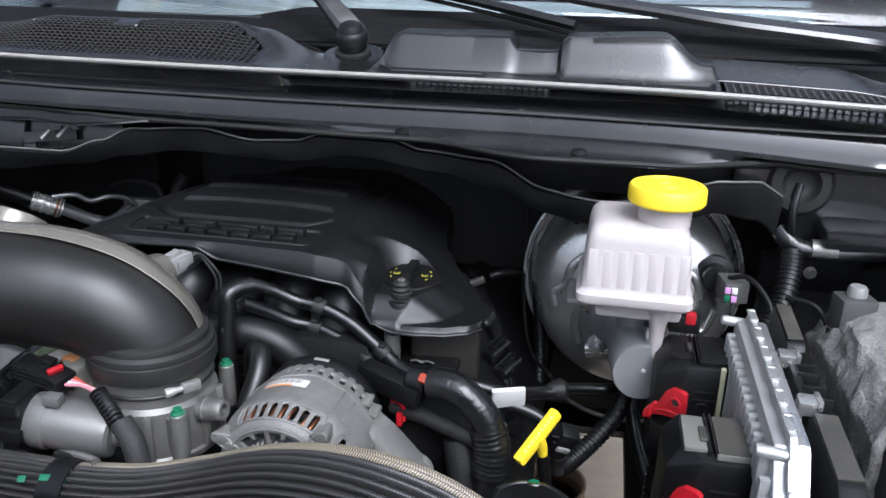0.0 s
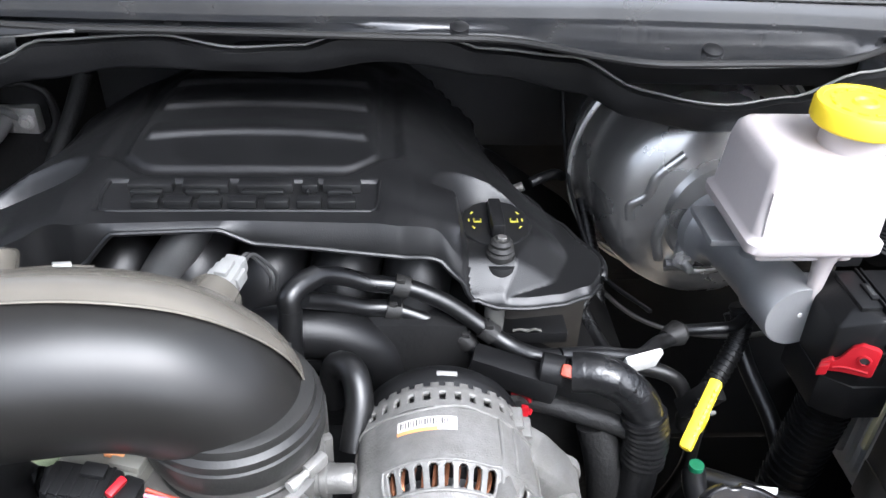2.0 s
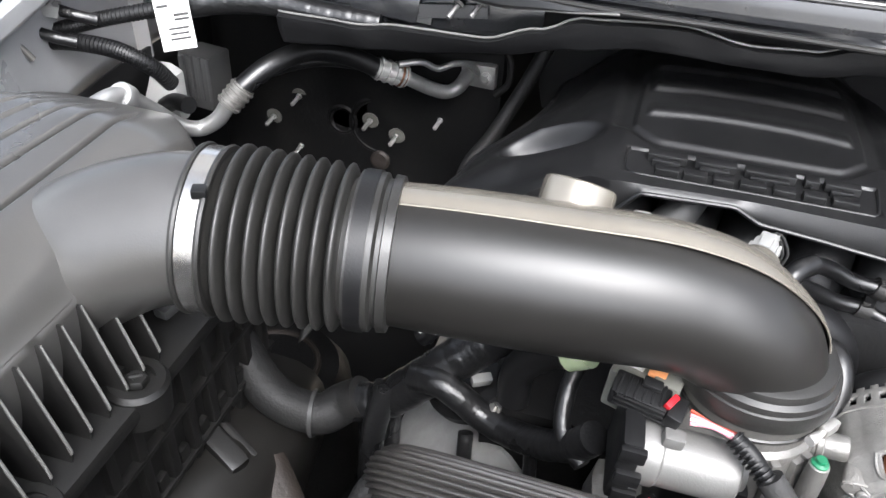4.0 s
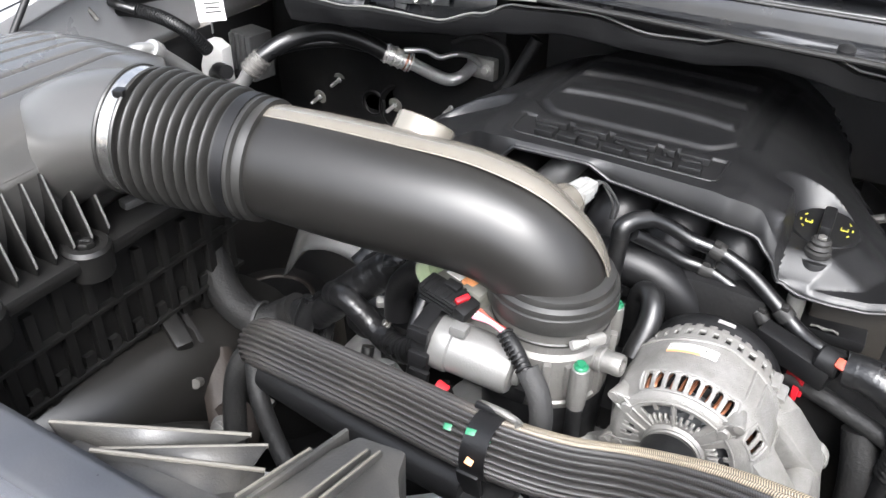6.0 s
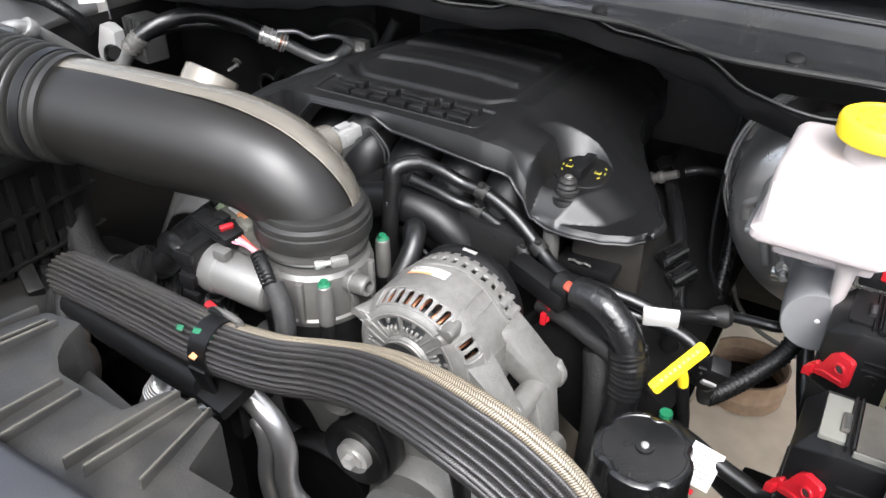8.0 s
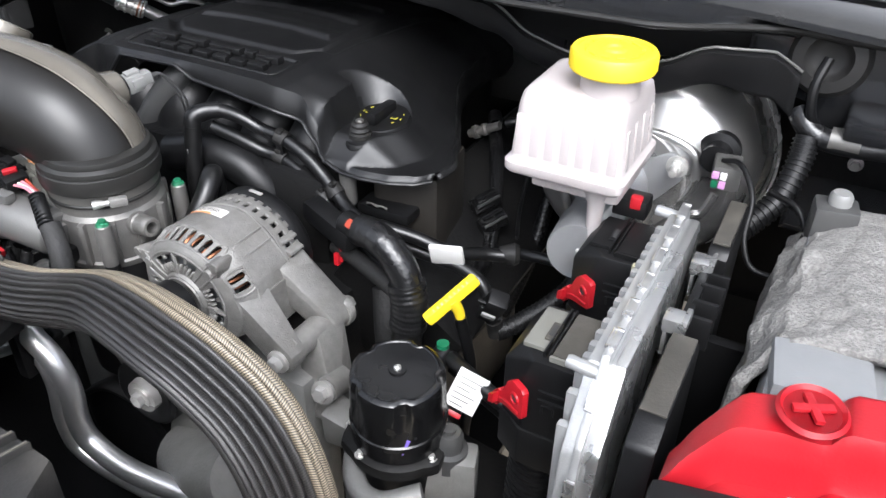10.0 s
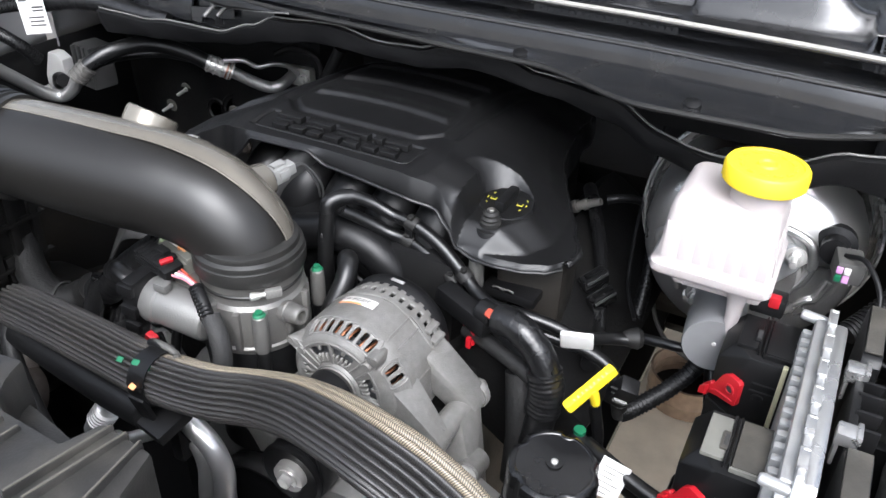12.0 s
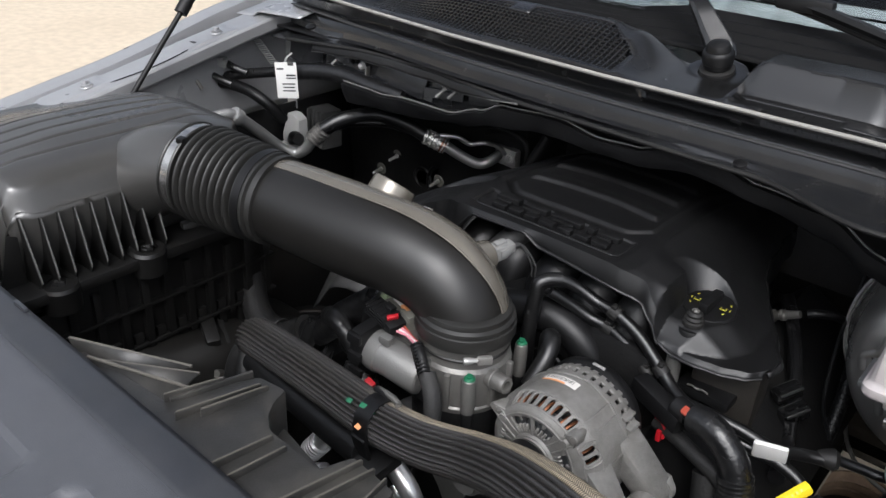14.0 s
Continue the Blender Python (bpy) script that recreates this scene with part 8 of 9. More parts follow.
def build_power_steering():
    ps = thing("fluid_pump", (-0.03, 0.548, 0.90), "black plastic pump with a scalloped cap", "pump")
    c = Vector((-0.030, 0.548, 1.0))
    part("cap", lathe([(0.040, 0.008), (0.0415, 0.010), (0.0412, 0.030), (0.0405, 0.058), (0.0402, 0.073), (0.0390, 0.078), (0.0360, 0.0800), (0.0340, 0.0803), (0.0330, 0.0796), (0.012, 0.0806), (0, 0.0808)], c, (0.03, -0.06, 1), 72,
                      shape=lambda a, h: 1 - 0.085 * smoothstep(0.62, 0.95, math.cos(5 * a + 0.6)) * smoothstep(0.030, 0.050, h)), M_CAPB, ps, sharp=28)
    part("cap_rim", lathe([(0.0405, 0.024), (0.0425, 0.026), (0.0425, 0.031), (0.0400, 0.033)], c, (0.03, -0.06, 1), 60), M_CAPB, ps)
    part("cap_button", lathe([(0, 0), (0.0075, 0), (0.0070, 0.0018), (0, 0.002)], c + Vector((0.0025, -0.005, 0.0804)), (0.03, -0.06, 1), 20), M_CAPB, ps)
    part("cap_bolt", lathe([(0, 0), (0.0032, 0), (0.0032, 0.002), (0.002, 0.003), (0, 0.003)], c + Vector((0.0025, -0.005, 0.0818)), (0, 0, 1), 12), M_STEEL, ps, "bright pin")
    part("flange", lathe([(0.030, -0.006), (0.046, -0.006), (0.047, 0.0), (0.046, 0.006), (0.040, 0.009), (0.03, 0.009)], c, (0.03, -0.06, 1), 48,
                         shape=lambda a, h: 1 + 0.10 * max(0, math.cos(3 * a + 2.4)) ** 8), M_ENGINE, ps)
    part("body", lathe([(0, -0.22), (0.036, -0.22), (0.037, -0.05), (0.039, -0.006), (0, -0.006)], c, (0.03, -0.06, 1), 48), M_BLACK, ps)
    for an in (200, 250, 340, 80):
        p = c + Vector((0.043 * math.cos(radians(an)), 0.043 * math.sin(radians(an)), 0.004))
        part("screw", bolt(p, (0, 0, 1), 0.0032, 0.005), M_STEEL, ps, "small bright screw")
    part("bracket", sweep([(-0.075, 0.55, 0.985), (-0.05, 0.505, 0.975), (-0.02, 0.495, 0.972), (0.012, 0.515, 0.980)], 0.010, 12), M_VALVE, ps, "grey cast bracket")
    part("bracket_tab", box((-0.045, 0.503, 0.955), (0.03, 0.012, 0.03), 0.003, (0, 0, -25)), M_ALU, ps)
    part("mount", lathe([(0.017, -0.02), (0.017, -0.002), (0.0125, 0.0), (0.0125, 0.014), (0.010, 0.018), (0, 0.018)], (0.0145, 0.557, 1.0), (0, 0, 1), 24), M_GREYP, ps, "grey rubber mount")
    part("mount_bolt", lathe([(0, 0), (0.006, 0), (0.006, 0.004), (0, 0.005)], (0.0145, 0.557, 1.018), (0, 0, 1), 16), M_GREYP, ps)
    part("mount_arm", box((0.016, 0.556, 0.97), (0.05, 0.03, 0.05), 0.006, (0, 0, 20)), M_VALVE, ps)
    part("paint_stroke", box((-0.004, 0.5145, 1.028), (0.003, 0.0012, 0.018), 0.0005, (0, 20, 30)), M_PURPLE, ps, "purple paint stroke")
    part("outlet", sweep([(-0.030, 0.595, 1.02), (-0.032, 0.618, 1.028), (-0.030, 0.632, 1.032)], 0.010, 16), M_BLACK, ps)
    part("outlet_mark", lathe([(0, 0), (0.006, 0), (0.006, 0.006), (0, 0.007)], (-0.031, 0.629, 1.038), (0, 0, 1), 14), M_GREEN, ps, "green paint dab")
    pp = thing("pressure_hose", (0.02, 0.61, 1.03), "black hose with a white paper tag", "hose")
    part("tube", sweep([(-0.022, 0.628, 1.030), (0.0, 0.614, 1.034), (0.030, 0.605, 1.028), (0.07, 0.60, 1.02), (0.12, 0.62, 1.0)], 0.0078, 16), M_HOSE, pp)
    tag = part("tag", box((0.012, 0.594, 1.032), (0.029, 0.0012, 0.035), 0.0004, (-38, 22, 12)), M_WHITE, pp, "white paper tag with rows of print")
    own = pose(0.012, 0.594, 1.032, -38, 22, 12)
    for k in range(6):
        part("print_row", box(own @ Vector((-0.001 - 0.0015 * (k % 3), -0.0009, 0.010 - 0.0048 * k)), (0.021 - 0.004 * (k % 3), 0.0006, 0.0007), 0.0002, (-38, 22, 12)), M_GREYP, tag)
    part("red_mark", box((0.006, 0.582, 1.012), (0.012, 0.002, 0.005), 0.0006, (-38, 22, 12)), M_RED, pp, "red tape")


# ---- computer, connectors, battery ----
def build_computer():
    cu = thing("engine_computer", (0.155, 0.59, 1.05), "finned aluminium engine control unit on edge", "control unit")
    m = Matrix.Translation((0.146, 0, 0)) @ Matrix.Rotation(radians(90), 4, "Z") @ Matrix.Rotation(radians(90), 4, "X")
    outline = [(0.462, 0.98), (0.705, 0.98), (0.705, 1.198), (0.697, 1.208), (0.505, 1.200), (0.470, 1.150), (0.462, 1.10)]
    # the finned casting with its flange, and the pressed cover folded over it
    body = part("case", prism([(y * 0.985 + 0.009, z - 0.008) for y, z in outline], 0.014, Matrix.Translation((-0.010, 0, 0)) @ m, 0.003), M_ECUCAST, cu, "cast aluminium finned case")
    part("flange", prism(outline, 0.0055, Matrix.Translation((-0.001, 0, 0)) @ m, 0.0015), M_ECUCAST, body)
    cover = part("cover", prism([(y * 0.97 + 0.0175, z - 0.007) for y, z in outline], 0.012, Matrix.Translation((0.0035, 0, 0)) @ m, 0.004), M_ECU, cu, "bright pressed aluminium cover")
    n = 17
    for k in range(n):
        y = 0.485 + 0.0128 * k
        zt = lerp([(0.462, 1.130), (0.505, 1.188), (0.705, 1.197)], y) - 0.008
        part("fin", box((0.1345, y, (0.99 + zt) / 2), (0.013, 0.0080, zt - 0.99), 0.0038), M_ECUCAST, body)

    def tab(y, z, turn):
        """A crimped ear: a plate with a raised border."""
        q = pose(0.1475, y, z, turn, 0, 0)
        e = part("crimp", box((0.1475, y, z), (0.0070, 0.021, 0.0018), 0.0006, (turn, 0, 0)), M_ECU, cover)
        for dy in (-0.009, 0.009):
            part("crimp_edge", box(q @ Vector((0, dy, 0.0008)), (0.0070, 0.0020, 0.0014), 0.0006, (turn, 0, 0)), M_ECU, e)
        part("crimp_edge", box(q @ Vector((-0.0028, 0, 0.0008)), (0.0018, 0.018, 0.0014), 0.0006, (turn, 0, 0)), M_ECU, e)
    for k in range(6):
        y = 0.522 + 0.0335 * k
        tab(y, 1.2005 + 0.0417 * (y - 0.505), 2.4)
    tab(0.489, 1.179, 55)
    for z in (1.118, 1.083, 1.048, 1.013):
        tab(0.4625, z, 88)
    for y, z in ((0.503, 1.187), (0.700, 1.196)):
        part("pin", lathe([(0.0046, -0.012), (0.0046, 0.008), (0.0036, 0.010), (0, 0.010)], (0.134, y, z), (-1, 0, 0.1), 18), M_ECUCAST, body)
    part("gasket", box((0.1245, 0.655, 1.10), (0.004, 0.006, 0.14), 0.001), M_FELTGLUE, body, "yellowed gasket strip")
    part("front_clip", sweep([(0.148, 0.462, 0.985), (0.156, 0.456, 0.982), (0.170, 0.456, 0.980), (0.176, 0.462, 0.978)], 0.005, 10), M_ECU, body)
    part("front_lug", box((0.146, 0.458, 0.992), (0.020, 0.014, 0.030), 0.003), M_ECUCAST, body)
    cr = thing("control_unit_bracket", (0.185, 0.59, 1.0), "black plastic bracket clipped beside the control unit", "bracket")
    turn = Matrix.Rotation(radians(90), 4, "Z") @ Matrix.Rotation(radians(90), 4, "X")
    near = [(0.452, 0.97), (0.575, 0.97), (0.572, 1.178), (0.565, 1.186), (0.488, 1.180), (0.470, 1.170), (0.461, 1.140), (0.452, 1.09)]
    part("plate", prism(near, 0.020, Matrix.Translation((0.181, 0, 0)) @ turn, 0.004), M_BLACK, cr)
    part("plate_top", box((0.191, 0.528, 1.1835), (0.017, 0.074, 0.002), 0.0008, (4.5, 0, 0)), M_DUSTTOP, cr, "dust on the top edge")
    part("rail", prism([(0.565, 0.97), (0.668, 0.97), (0.668, 1.186), (0.565, 1.178)], 0.007, Matrix.Translation((0.181, 0, 0)) @ turn, 0.002), M_BLACK, cr)
    for y in (0.592, 0.612, 0.634, 0.650):
        part("tooth", box((0.194, y, 1.172), (0.018, 0.0035, 0.026), 0.001), M_BLACK, cr)
    far = [(0.662, 0.97), (0.742, 0.97), (0.742, 1.190), (0.735, 1.202), (0.668, 1.196), (0.662, 1.190)]
    part("plate", prism(far, 0.016, Matrix.Translation((0.181, 0, 0)) @ turn, 0.003), M_BLACK, cr)
    part("plate_top", box((0.189, 0.702, 1.2005), (0.013, 0.062, 0.002), 0.0008, (5, 0, 0)), M_DUSTTOP, cr, "dust on the top edge")
    for y in (0.578, 0.656):
        e = part("clip", box((0.181, y, 1.186), (0.016, 0.015, 0.012), 0.002, (4, 0, 0)), M_ECU, cr, "bright spring clip")
        part("clip_leg", box((0.176, y, 1.172), (0.003, 0.012, 0.026), 0.001), M_ECU, e)
        part("clip_fold", box((0.188, y, 1.190), (0.004, 0.018, 0.008), 0.001), M_ECU, e)
    part("arm", box((0.225, 0.66, 1.02), (0.08, 0.012, 0.20), 0.003), M_BLACK, cr)
    part("arm", box((0.225, 0.50, 1.0), (0.08, 0.012, 0.18), 0.003, (0, 20, 0)), M_BLACK, cr)
    part("tray", box((0.24, 0.60, 0.96), (0.12, 0.24, 0.02), 0.005), M_BLACK, cr)
    cr.location.x -= 0.007

    def plug(y, zt, name_label, dusty):
        p = thing("computer_plug", (0.105, y, 1.06), name_label, "connector", "control unit plugs")
        o = Vector((0.104, y, zt))
        plan = [(-0.034, -0.019), (-0.013, -0.033), (0.028, -0.033), (0.028, 0.036), (-0.034, 0.036)]
        roof = [(-0.022, -0.012), (-0.008, -0.031), (0.028, -0.031), (0.028, 0.034), (-0.022, 0.034)]
        hs = part("housing", hull([o + Vector((x, y, z)) for pts, z in ((plan, -0.088), (plan, -0.013), (roof, 0.003)) for x, y in pts], 0.0018), M_BLACK, p)
        part("skirt", hull([o + Vector((x * 1.03, y * 1.03 - 0.001, z)) for x, y in plan for z in (-0.096, -0.062)], 0.0015), M_BLACK, hs)
        for dz in (-0.020, -0.028):
            part("ridge", box(o + Vector((0.008, -0.0335, dz)), (0.020, 0.003, 0.0022), 0.0008), M_BLACK, hs)
        part("loop", sweep([o + Vector((0.002, -0.0335, -0.040)), o + Vector((0.002, -0.0338, -0.033)), o + Vector((0.006, -0.0338, -0.031)), o + Vector((0.010, -0.0338, -0.033)), o + Vector((0.010, -0.0335, -0.040))], 0.0009, 6, 3), M_BLACK, hs)
        # the roof: a key plate, two rails and a slider
        tint, key = (M_DUSTTOP, M_SLIDER) if dusty else (M_BLACK, M_BLACK)
        part("key_plate", box(o + Vector((-0.013, 0.004, 0.0042)), (0.017, 0.046, 0.004), 0.0010), key, p, "pale dusty key plate" if dusty else "")
        for dx in (-0.0035, 0.0005):
            part("slide_rail", box(o + Vector((dx, 0.003, 0.0055)), (0.0016, 0.054, 0.0055), 0.0005), M_BLACK, hs)
        part("rail_lug", box(o + Vector((-0.006, 0.000, 0.0062)), (0.007, 0.020, 0.004), 0.0010), tint, p)
        part("rail_slot", box(o + Vector((-0.006, 0.000, 0.0080)), (0.0035, 0.013, 0.0012), 0.0004), M_INK, p)
        part("slider", box(o + Vector((0.0145, 0.002, 0.0050)), (0.025, 0.052, 0.005), 0.0012), tint, p, "dusty slider" if dusty else "")
        part("slider_rim", box(o + Vector((0.0145, -0.0255, 0.0045)), (0.027, 0.0022, 0.0055), 0.0006), key, p)
        # the lock lever lies on the slanted corner
        across, up = Vector((0.832, -0.555, 0)), Vector((0, 0, 1))
        out = across.cross(up)
        base = o + Vector((-0.012, -0.0345, -0.054)) - across * 0.031
        lm = Matrix.Translation(base) @ Matrix((across, up, out)).transposed().to_4x4()
        lev = part("lever", prism([(0.0, -0.003), (0.005, -0.004), (0.0070, 0.0025), (0.018, 0.006), (0.036, 0.009), (0.038, 0.011), (0.038, 0.034), (0.035, 0.036), (0.024, 0.036), (0.018, 0.031), (0.012, 0.0165), (0.0095, 0.0140), (0.0075, 0.0155), (0.0010, 0.0080)], 0.0055, lm, 0.0012), M_RED, p, "red lock lever")
        spot = lambda u, w, h: lm @ Vector((u, w, h))
        part("lever_boss", lathe([(0.0052, 0), (0.0050, 0.0012), (0.0036, 0.0016), (0.0034, 0.0002)], spot(0.0290, 0.0235, 0.0055), out, 20), M_RED, lev)
        part("lever_hole", lathe([(0, 0), (0.0034, 0), (0.0034, 0.0008), (0, 0.0008)], spot(0.0290, 0.0235, 0.0052), out, 18), M_INK, lev, "dark pivot hole")
        part("lever_rib", sweep([spot(0.010, 0.008, 0.0057), spot(0.018, 0.012, 0.0058), spot(0.034, 0.0135, 0.0057)], 0.0010, 6, 3), M_RED, lev)
        part("lever_fold", hull([spot(u, w, h) for u, w in ((0.0005, -0.002), (0.0075, 0.002), (0.0075, 0.012), (0.0010, 0.007)) for h in (0.004, 0.010)], 0.0008), M_RED, lev)
        return p
    plug(0.688, 1.164, "black control unit plug with a red lever, beside the master cylinder", False)
    plug(0.552, 1.158, "black control unit plug with a red lever and dusty slider", True)
    for y in (0.688, 0.552):
        run("corrugated_conduit", "black corrugated conduit below a control unit plug", "conduit", [(0.100, y, 1.085), (0.098, y - 0.002, 1.05), (0.095, y, 0.99), (0.09, y, 0.9)], 0.021, M_BLACK, "conduits", 20, 26)


def build_battery():
    ba = thing("battery", (0.33, 0.56, 0.95), "grey battery case under a felt blanket", "battery")
    part("case", box((0.335, 0.60, 1.06), (0.20, 0.34, 0.23), 0.012), M_BATT, ba)
    part("lid", box((0.335, 0.595, 1.176), (0.195, 0.33, 0.014), 0.005), M_BATT, ba)
    part("ledge", box((0.268, 0.565, 1.186), (0.06, 0.05, 0.018), 0.004, (0, 0, 8)), M_BATT, ba)
    fe = thing("felt_blanket", (0.30, 0.66, 1.0), "grey fibrous felt blanket wrapped over the battery", "blanket")

    def f(u, v):
        y = 0.585 + 0.21 * v
        pts = [(0.222, 0.98), (0.218, 1.10), (0.222, 1.165), (0.240, 1.192), (0.275, 1.202), (0.44, 1.206)]
        i = min(int(u * 5), 4)
        t = u * 5 - i
        x = pts[i][0] * (1 - t) + pts[i + 1][0] * t
        z = pts[i][1] * (1 - t) + pts[i + 1][1] * t
        n = noise.noise(Vector((x * 25, y * 25, z * 25)))
        n2 = noise.noise(Vector((x * 90, y * 90, z * 90)))
        return Vector((x - 0.006 * n - 0.002 * n2, y - 0.035 * smoothstep(0.75, 0.2, u) * (1 - v) , z + 0.005 * n + 0.002 * n2 - 0.012 * smoothstep(0.7, 1, v)))
    part("wrap", sheet(f, 110, 60), M_FELT, fe, thick=0.008, sharp=80)
    rc = thing("battery_terminal_cover", (0.25, 0.46, 1.15), "red plastic battery terminal cover with a plus mark", "terminal cover")

    def g(u, v):
        # u across to the driver's fender, v from the front to the back
        x = 0.201 + 0.237 * u
        back = lerp([(0, 0.470), (0.12, 0.500), (0.25, 0.512), (0.34, 0.520), (1, 0.555)], u)
        y = 0.33 + (back - 0.33) * v
        z = 1.196 + 0.024 * smoothstep(0.0, 0.14, u) + 0.010 * smoothstep(0.31, 0.345, u) - 0.004 * smoothstep(0.2, 0.3, u)
        z -= 0.034 * smoothstep(0.775, 0.725, v) + 0.026 * smoothstep(0.72, 0.0, v) + 0.012 * smoothstep(0.06, 0, u) ** 2
        z -= 0.014 * smoothstep(0.93, 1.0, v) ** 2
        return Vector((x, y, z))

    def keep(u, v):
        return not (0.22 < u < 0.62 and v < 0.60)
    bm = sheet(g, 60, 80, keep=keep)

    def gs(u, v):
        p = g(u, 1)
        return Vector((p.x, p.y + 0.004 * v, p.z - 0.05 * v))
    sheet(gs, 60, 4, bm)

    def gl(u, v):
        p = g(0, u)
        return Vector((p.x - 0.004 * v, p.y, p.z - 0.06 * v))
    sheet(gl, 80, 4, bm)
    bmesh.ops.remove_doubles(bm, verts=bm.verts, dist=0.0005)
    part("cover", bm, M_RED, rc, thick=0.0035, sharp=40)
    c = Vector((0.263, 0.483, 1.2295))
    part("ring", lathe([(0.0145, 0), (0.0165, 0.0025), (0.0185, 0)], c - Vector((0, 0, 0.001)), (0.0, -0.12, 1), 32), M_RED, rc)
    for t in (25, 115):
        part("plus_bar", box(c + Vector((0, 0, 0.001)), (0.022, 0.005, 0.003), 0.001, (7, 0, t)), M_RED, rc, "raised plus sign bar")
    part("clamp", box((0.255, 0.40, 1.175), (0.10, 0.09, 0.03), 0.006, (8, 0, 12)), M_BLACK, rc, "black clamp under the cut-out")
    run("battery_conduit", "black fuzzy conduit below the battery cover", "conduit", [(0.195, 0.40, 1.14), (0.215, 0.38, 1.135), (0.25, 0.36, 1.12)], 0.016, M_LOOM)


def build_driver_side():
    pn = thing("cowl_side_panel", (0.27, 0.9, 1.25), "black steel side panel with a rubber grommet", "side panel")

    def f(u, v):
        x0 = 0.208 - 0.063 * smoothstep(0.72, 0.80, v)
        x, z = x0 + (0.445 - x0) * u, 1.06 + 0.245 * v
        y = 0.905 - 0.02 * smoothstep(0.5, 0.9, v) + 0.01 * noise.noise(Vector((x * 9, z * 9, 2)))
        return Vector((x, y + 0.07 * smoothstep(0.62, 0.42, v), z))
    part("panel", sheet(f, 40, 40), M_PAINT, pn, thick=0.003)
    part("grommet", lathe([(0.012, -0.004), (0.032, -0.004), (0.035, 0.003), (0.030, 0.010), (0.020, 0.012), (0.016, 0.006), (0.012, 0.004)], (0.213, 0.882, 1.284), (0, -1, 0.15), 32), M_RUBBER, pn, "black rubber grommet")
    part("ledge", box((0.34, 0.875, 1.235), (0.20, 0.05, 0.02), 0.006, (8, 0, 0)), M_PAINT, pn)
    part("shelf", sweep([(0.15, 0.90, 1.305), (0.26, 0.905, 1.308), (0.31, 0.895, 1.29), (0.36, 0.885, 1.272), (0.44, 0.88, 1.262)], 0.006, 10), M_RUBBER, pn)
    part("plate", box((0.262, 0.965, 1.155), (0.115, 0.006, 0.045), 0.002), M_BLACK, pn)
    part("plate_stud", bolt((0.262, 0.962, 1.156), (0, -1, 0), 0.005, 0.008), M_STEEL, pn, "bright nut")
    lm = thing("body_wire_loom", (0.21, 0.87, 1.2), "taped black body loom with foil patches", "wire loom")
    part("cable", sweep([(0.213, 0.878, 1.284), (0.208, 0.868, 1.262), (0.210, 0.866, 1.24), (0.216, 0.87, 1.225)], 0.0045, 10), M_BLACK, lm)
    part("wrap", taped([(0.200, 0.880, 1.232), (0.208, 0.872, 1.224), (0.222, 0.868, 1.216), (0.250, 0.866, 1.214), (0.30, 0.87, 1.218), (0.40, 0.88, 1.232)], 0.0105, 18), M_TAPE, lm)
    part("foil", sweep([(0.232, 0.8665, 1.2165), (0.258, 0.866, 1.217)], 0.0112, 18), M_CLAMP, lm, "scuffed silver tape")
    part("drop", sweep([(0.214, 0.866, 1.215), (0.213, 0.855, 1.19), (0.205, 0.835, 1.16), (0.185, 0.81, 1.14), (0.17, 0.79, 1.13)], 0.0105, 16), M_BLACK, lm)
    bm = bmesh.new()
    line = curve([(0.214, 0.866, 1.215), (0.213, 0.855, 1.19), (0.205, 0.835, 1.16), (0.185, 0.81, 1.14), (0.17, 0.79, 1.13)], 12)
    for a, b in list(zip(line, line[1:]))[2::2]:
        lathe([(0.0095, -0.0011), (0.0122, -0.0009), (0.0122, 0.0009), (0.0095, 0.0011)], a, b - a, 14, bm, closed=True)
    part("corrugation", bm, M_BLACK, lm)["kind"] = "stuff"
    run("sensor_wire", "thin black wire looping to the booster plug", "wire", [(0.150, 0.842, 1.185), (0.168, 0.825, 1.192), (0.186, 0.80, 1.175), (0.19, 0.775, 1.145), (0.205, 0.765, 1.125), (0.235, 0.765, 1.13), (0.238, 0.77, 1.16), (0.225, 0.78, 1.185), (0.20, 0.80, 1.185)], 0.0026, M_BLACK)
    rl = thing("relay_plug", (0.25, 0.765, 1.19), "grey-black plug with a pale top and red wires", "connector")
    part("body", box((0.252, 0.762, 1.188), (0.034, 0.028, 0.040), 0.004, (0, 0, 10)), M_GREYP, rl)
    part("top", lathe([(0.009, 0), (0.009, 0.008), (0.007, 0.011), (0, 0.011)], (0.253, 0.763, 1.207), (0, 0, 1), 20), M_BLOCKW, rl, "pale cap")
    part("tail", box((0.243, 0.755, 1.160), (0.022, 0.022, 0.025), 0.003), M_BLACK, rl)
    for k in range(3):
        part("wire", sweep([(0.240 + 0.003 * k, 0.752, 1.150), (0.236 + 0.003 * k, 0.748, 1.142), (0.226, 0.750, 1.140 + 0.002 * k)], 0.0015, 8), (M_RED, M_ORANGE, M_RED)[k], rl, "thin red wire")


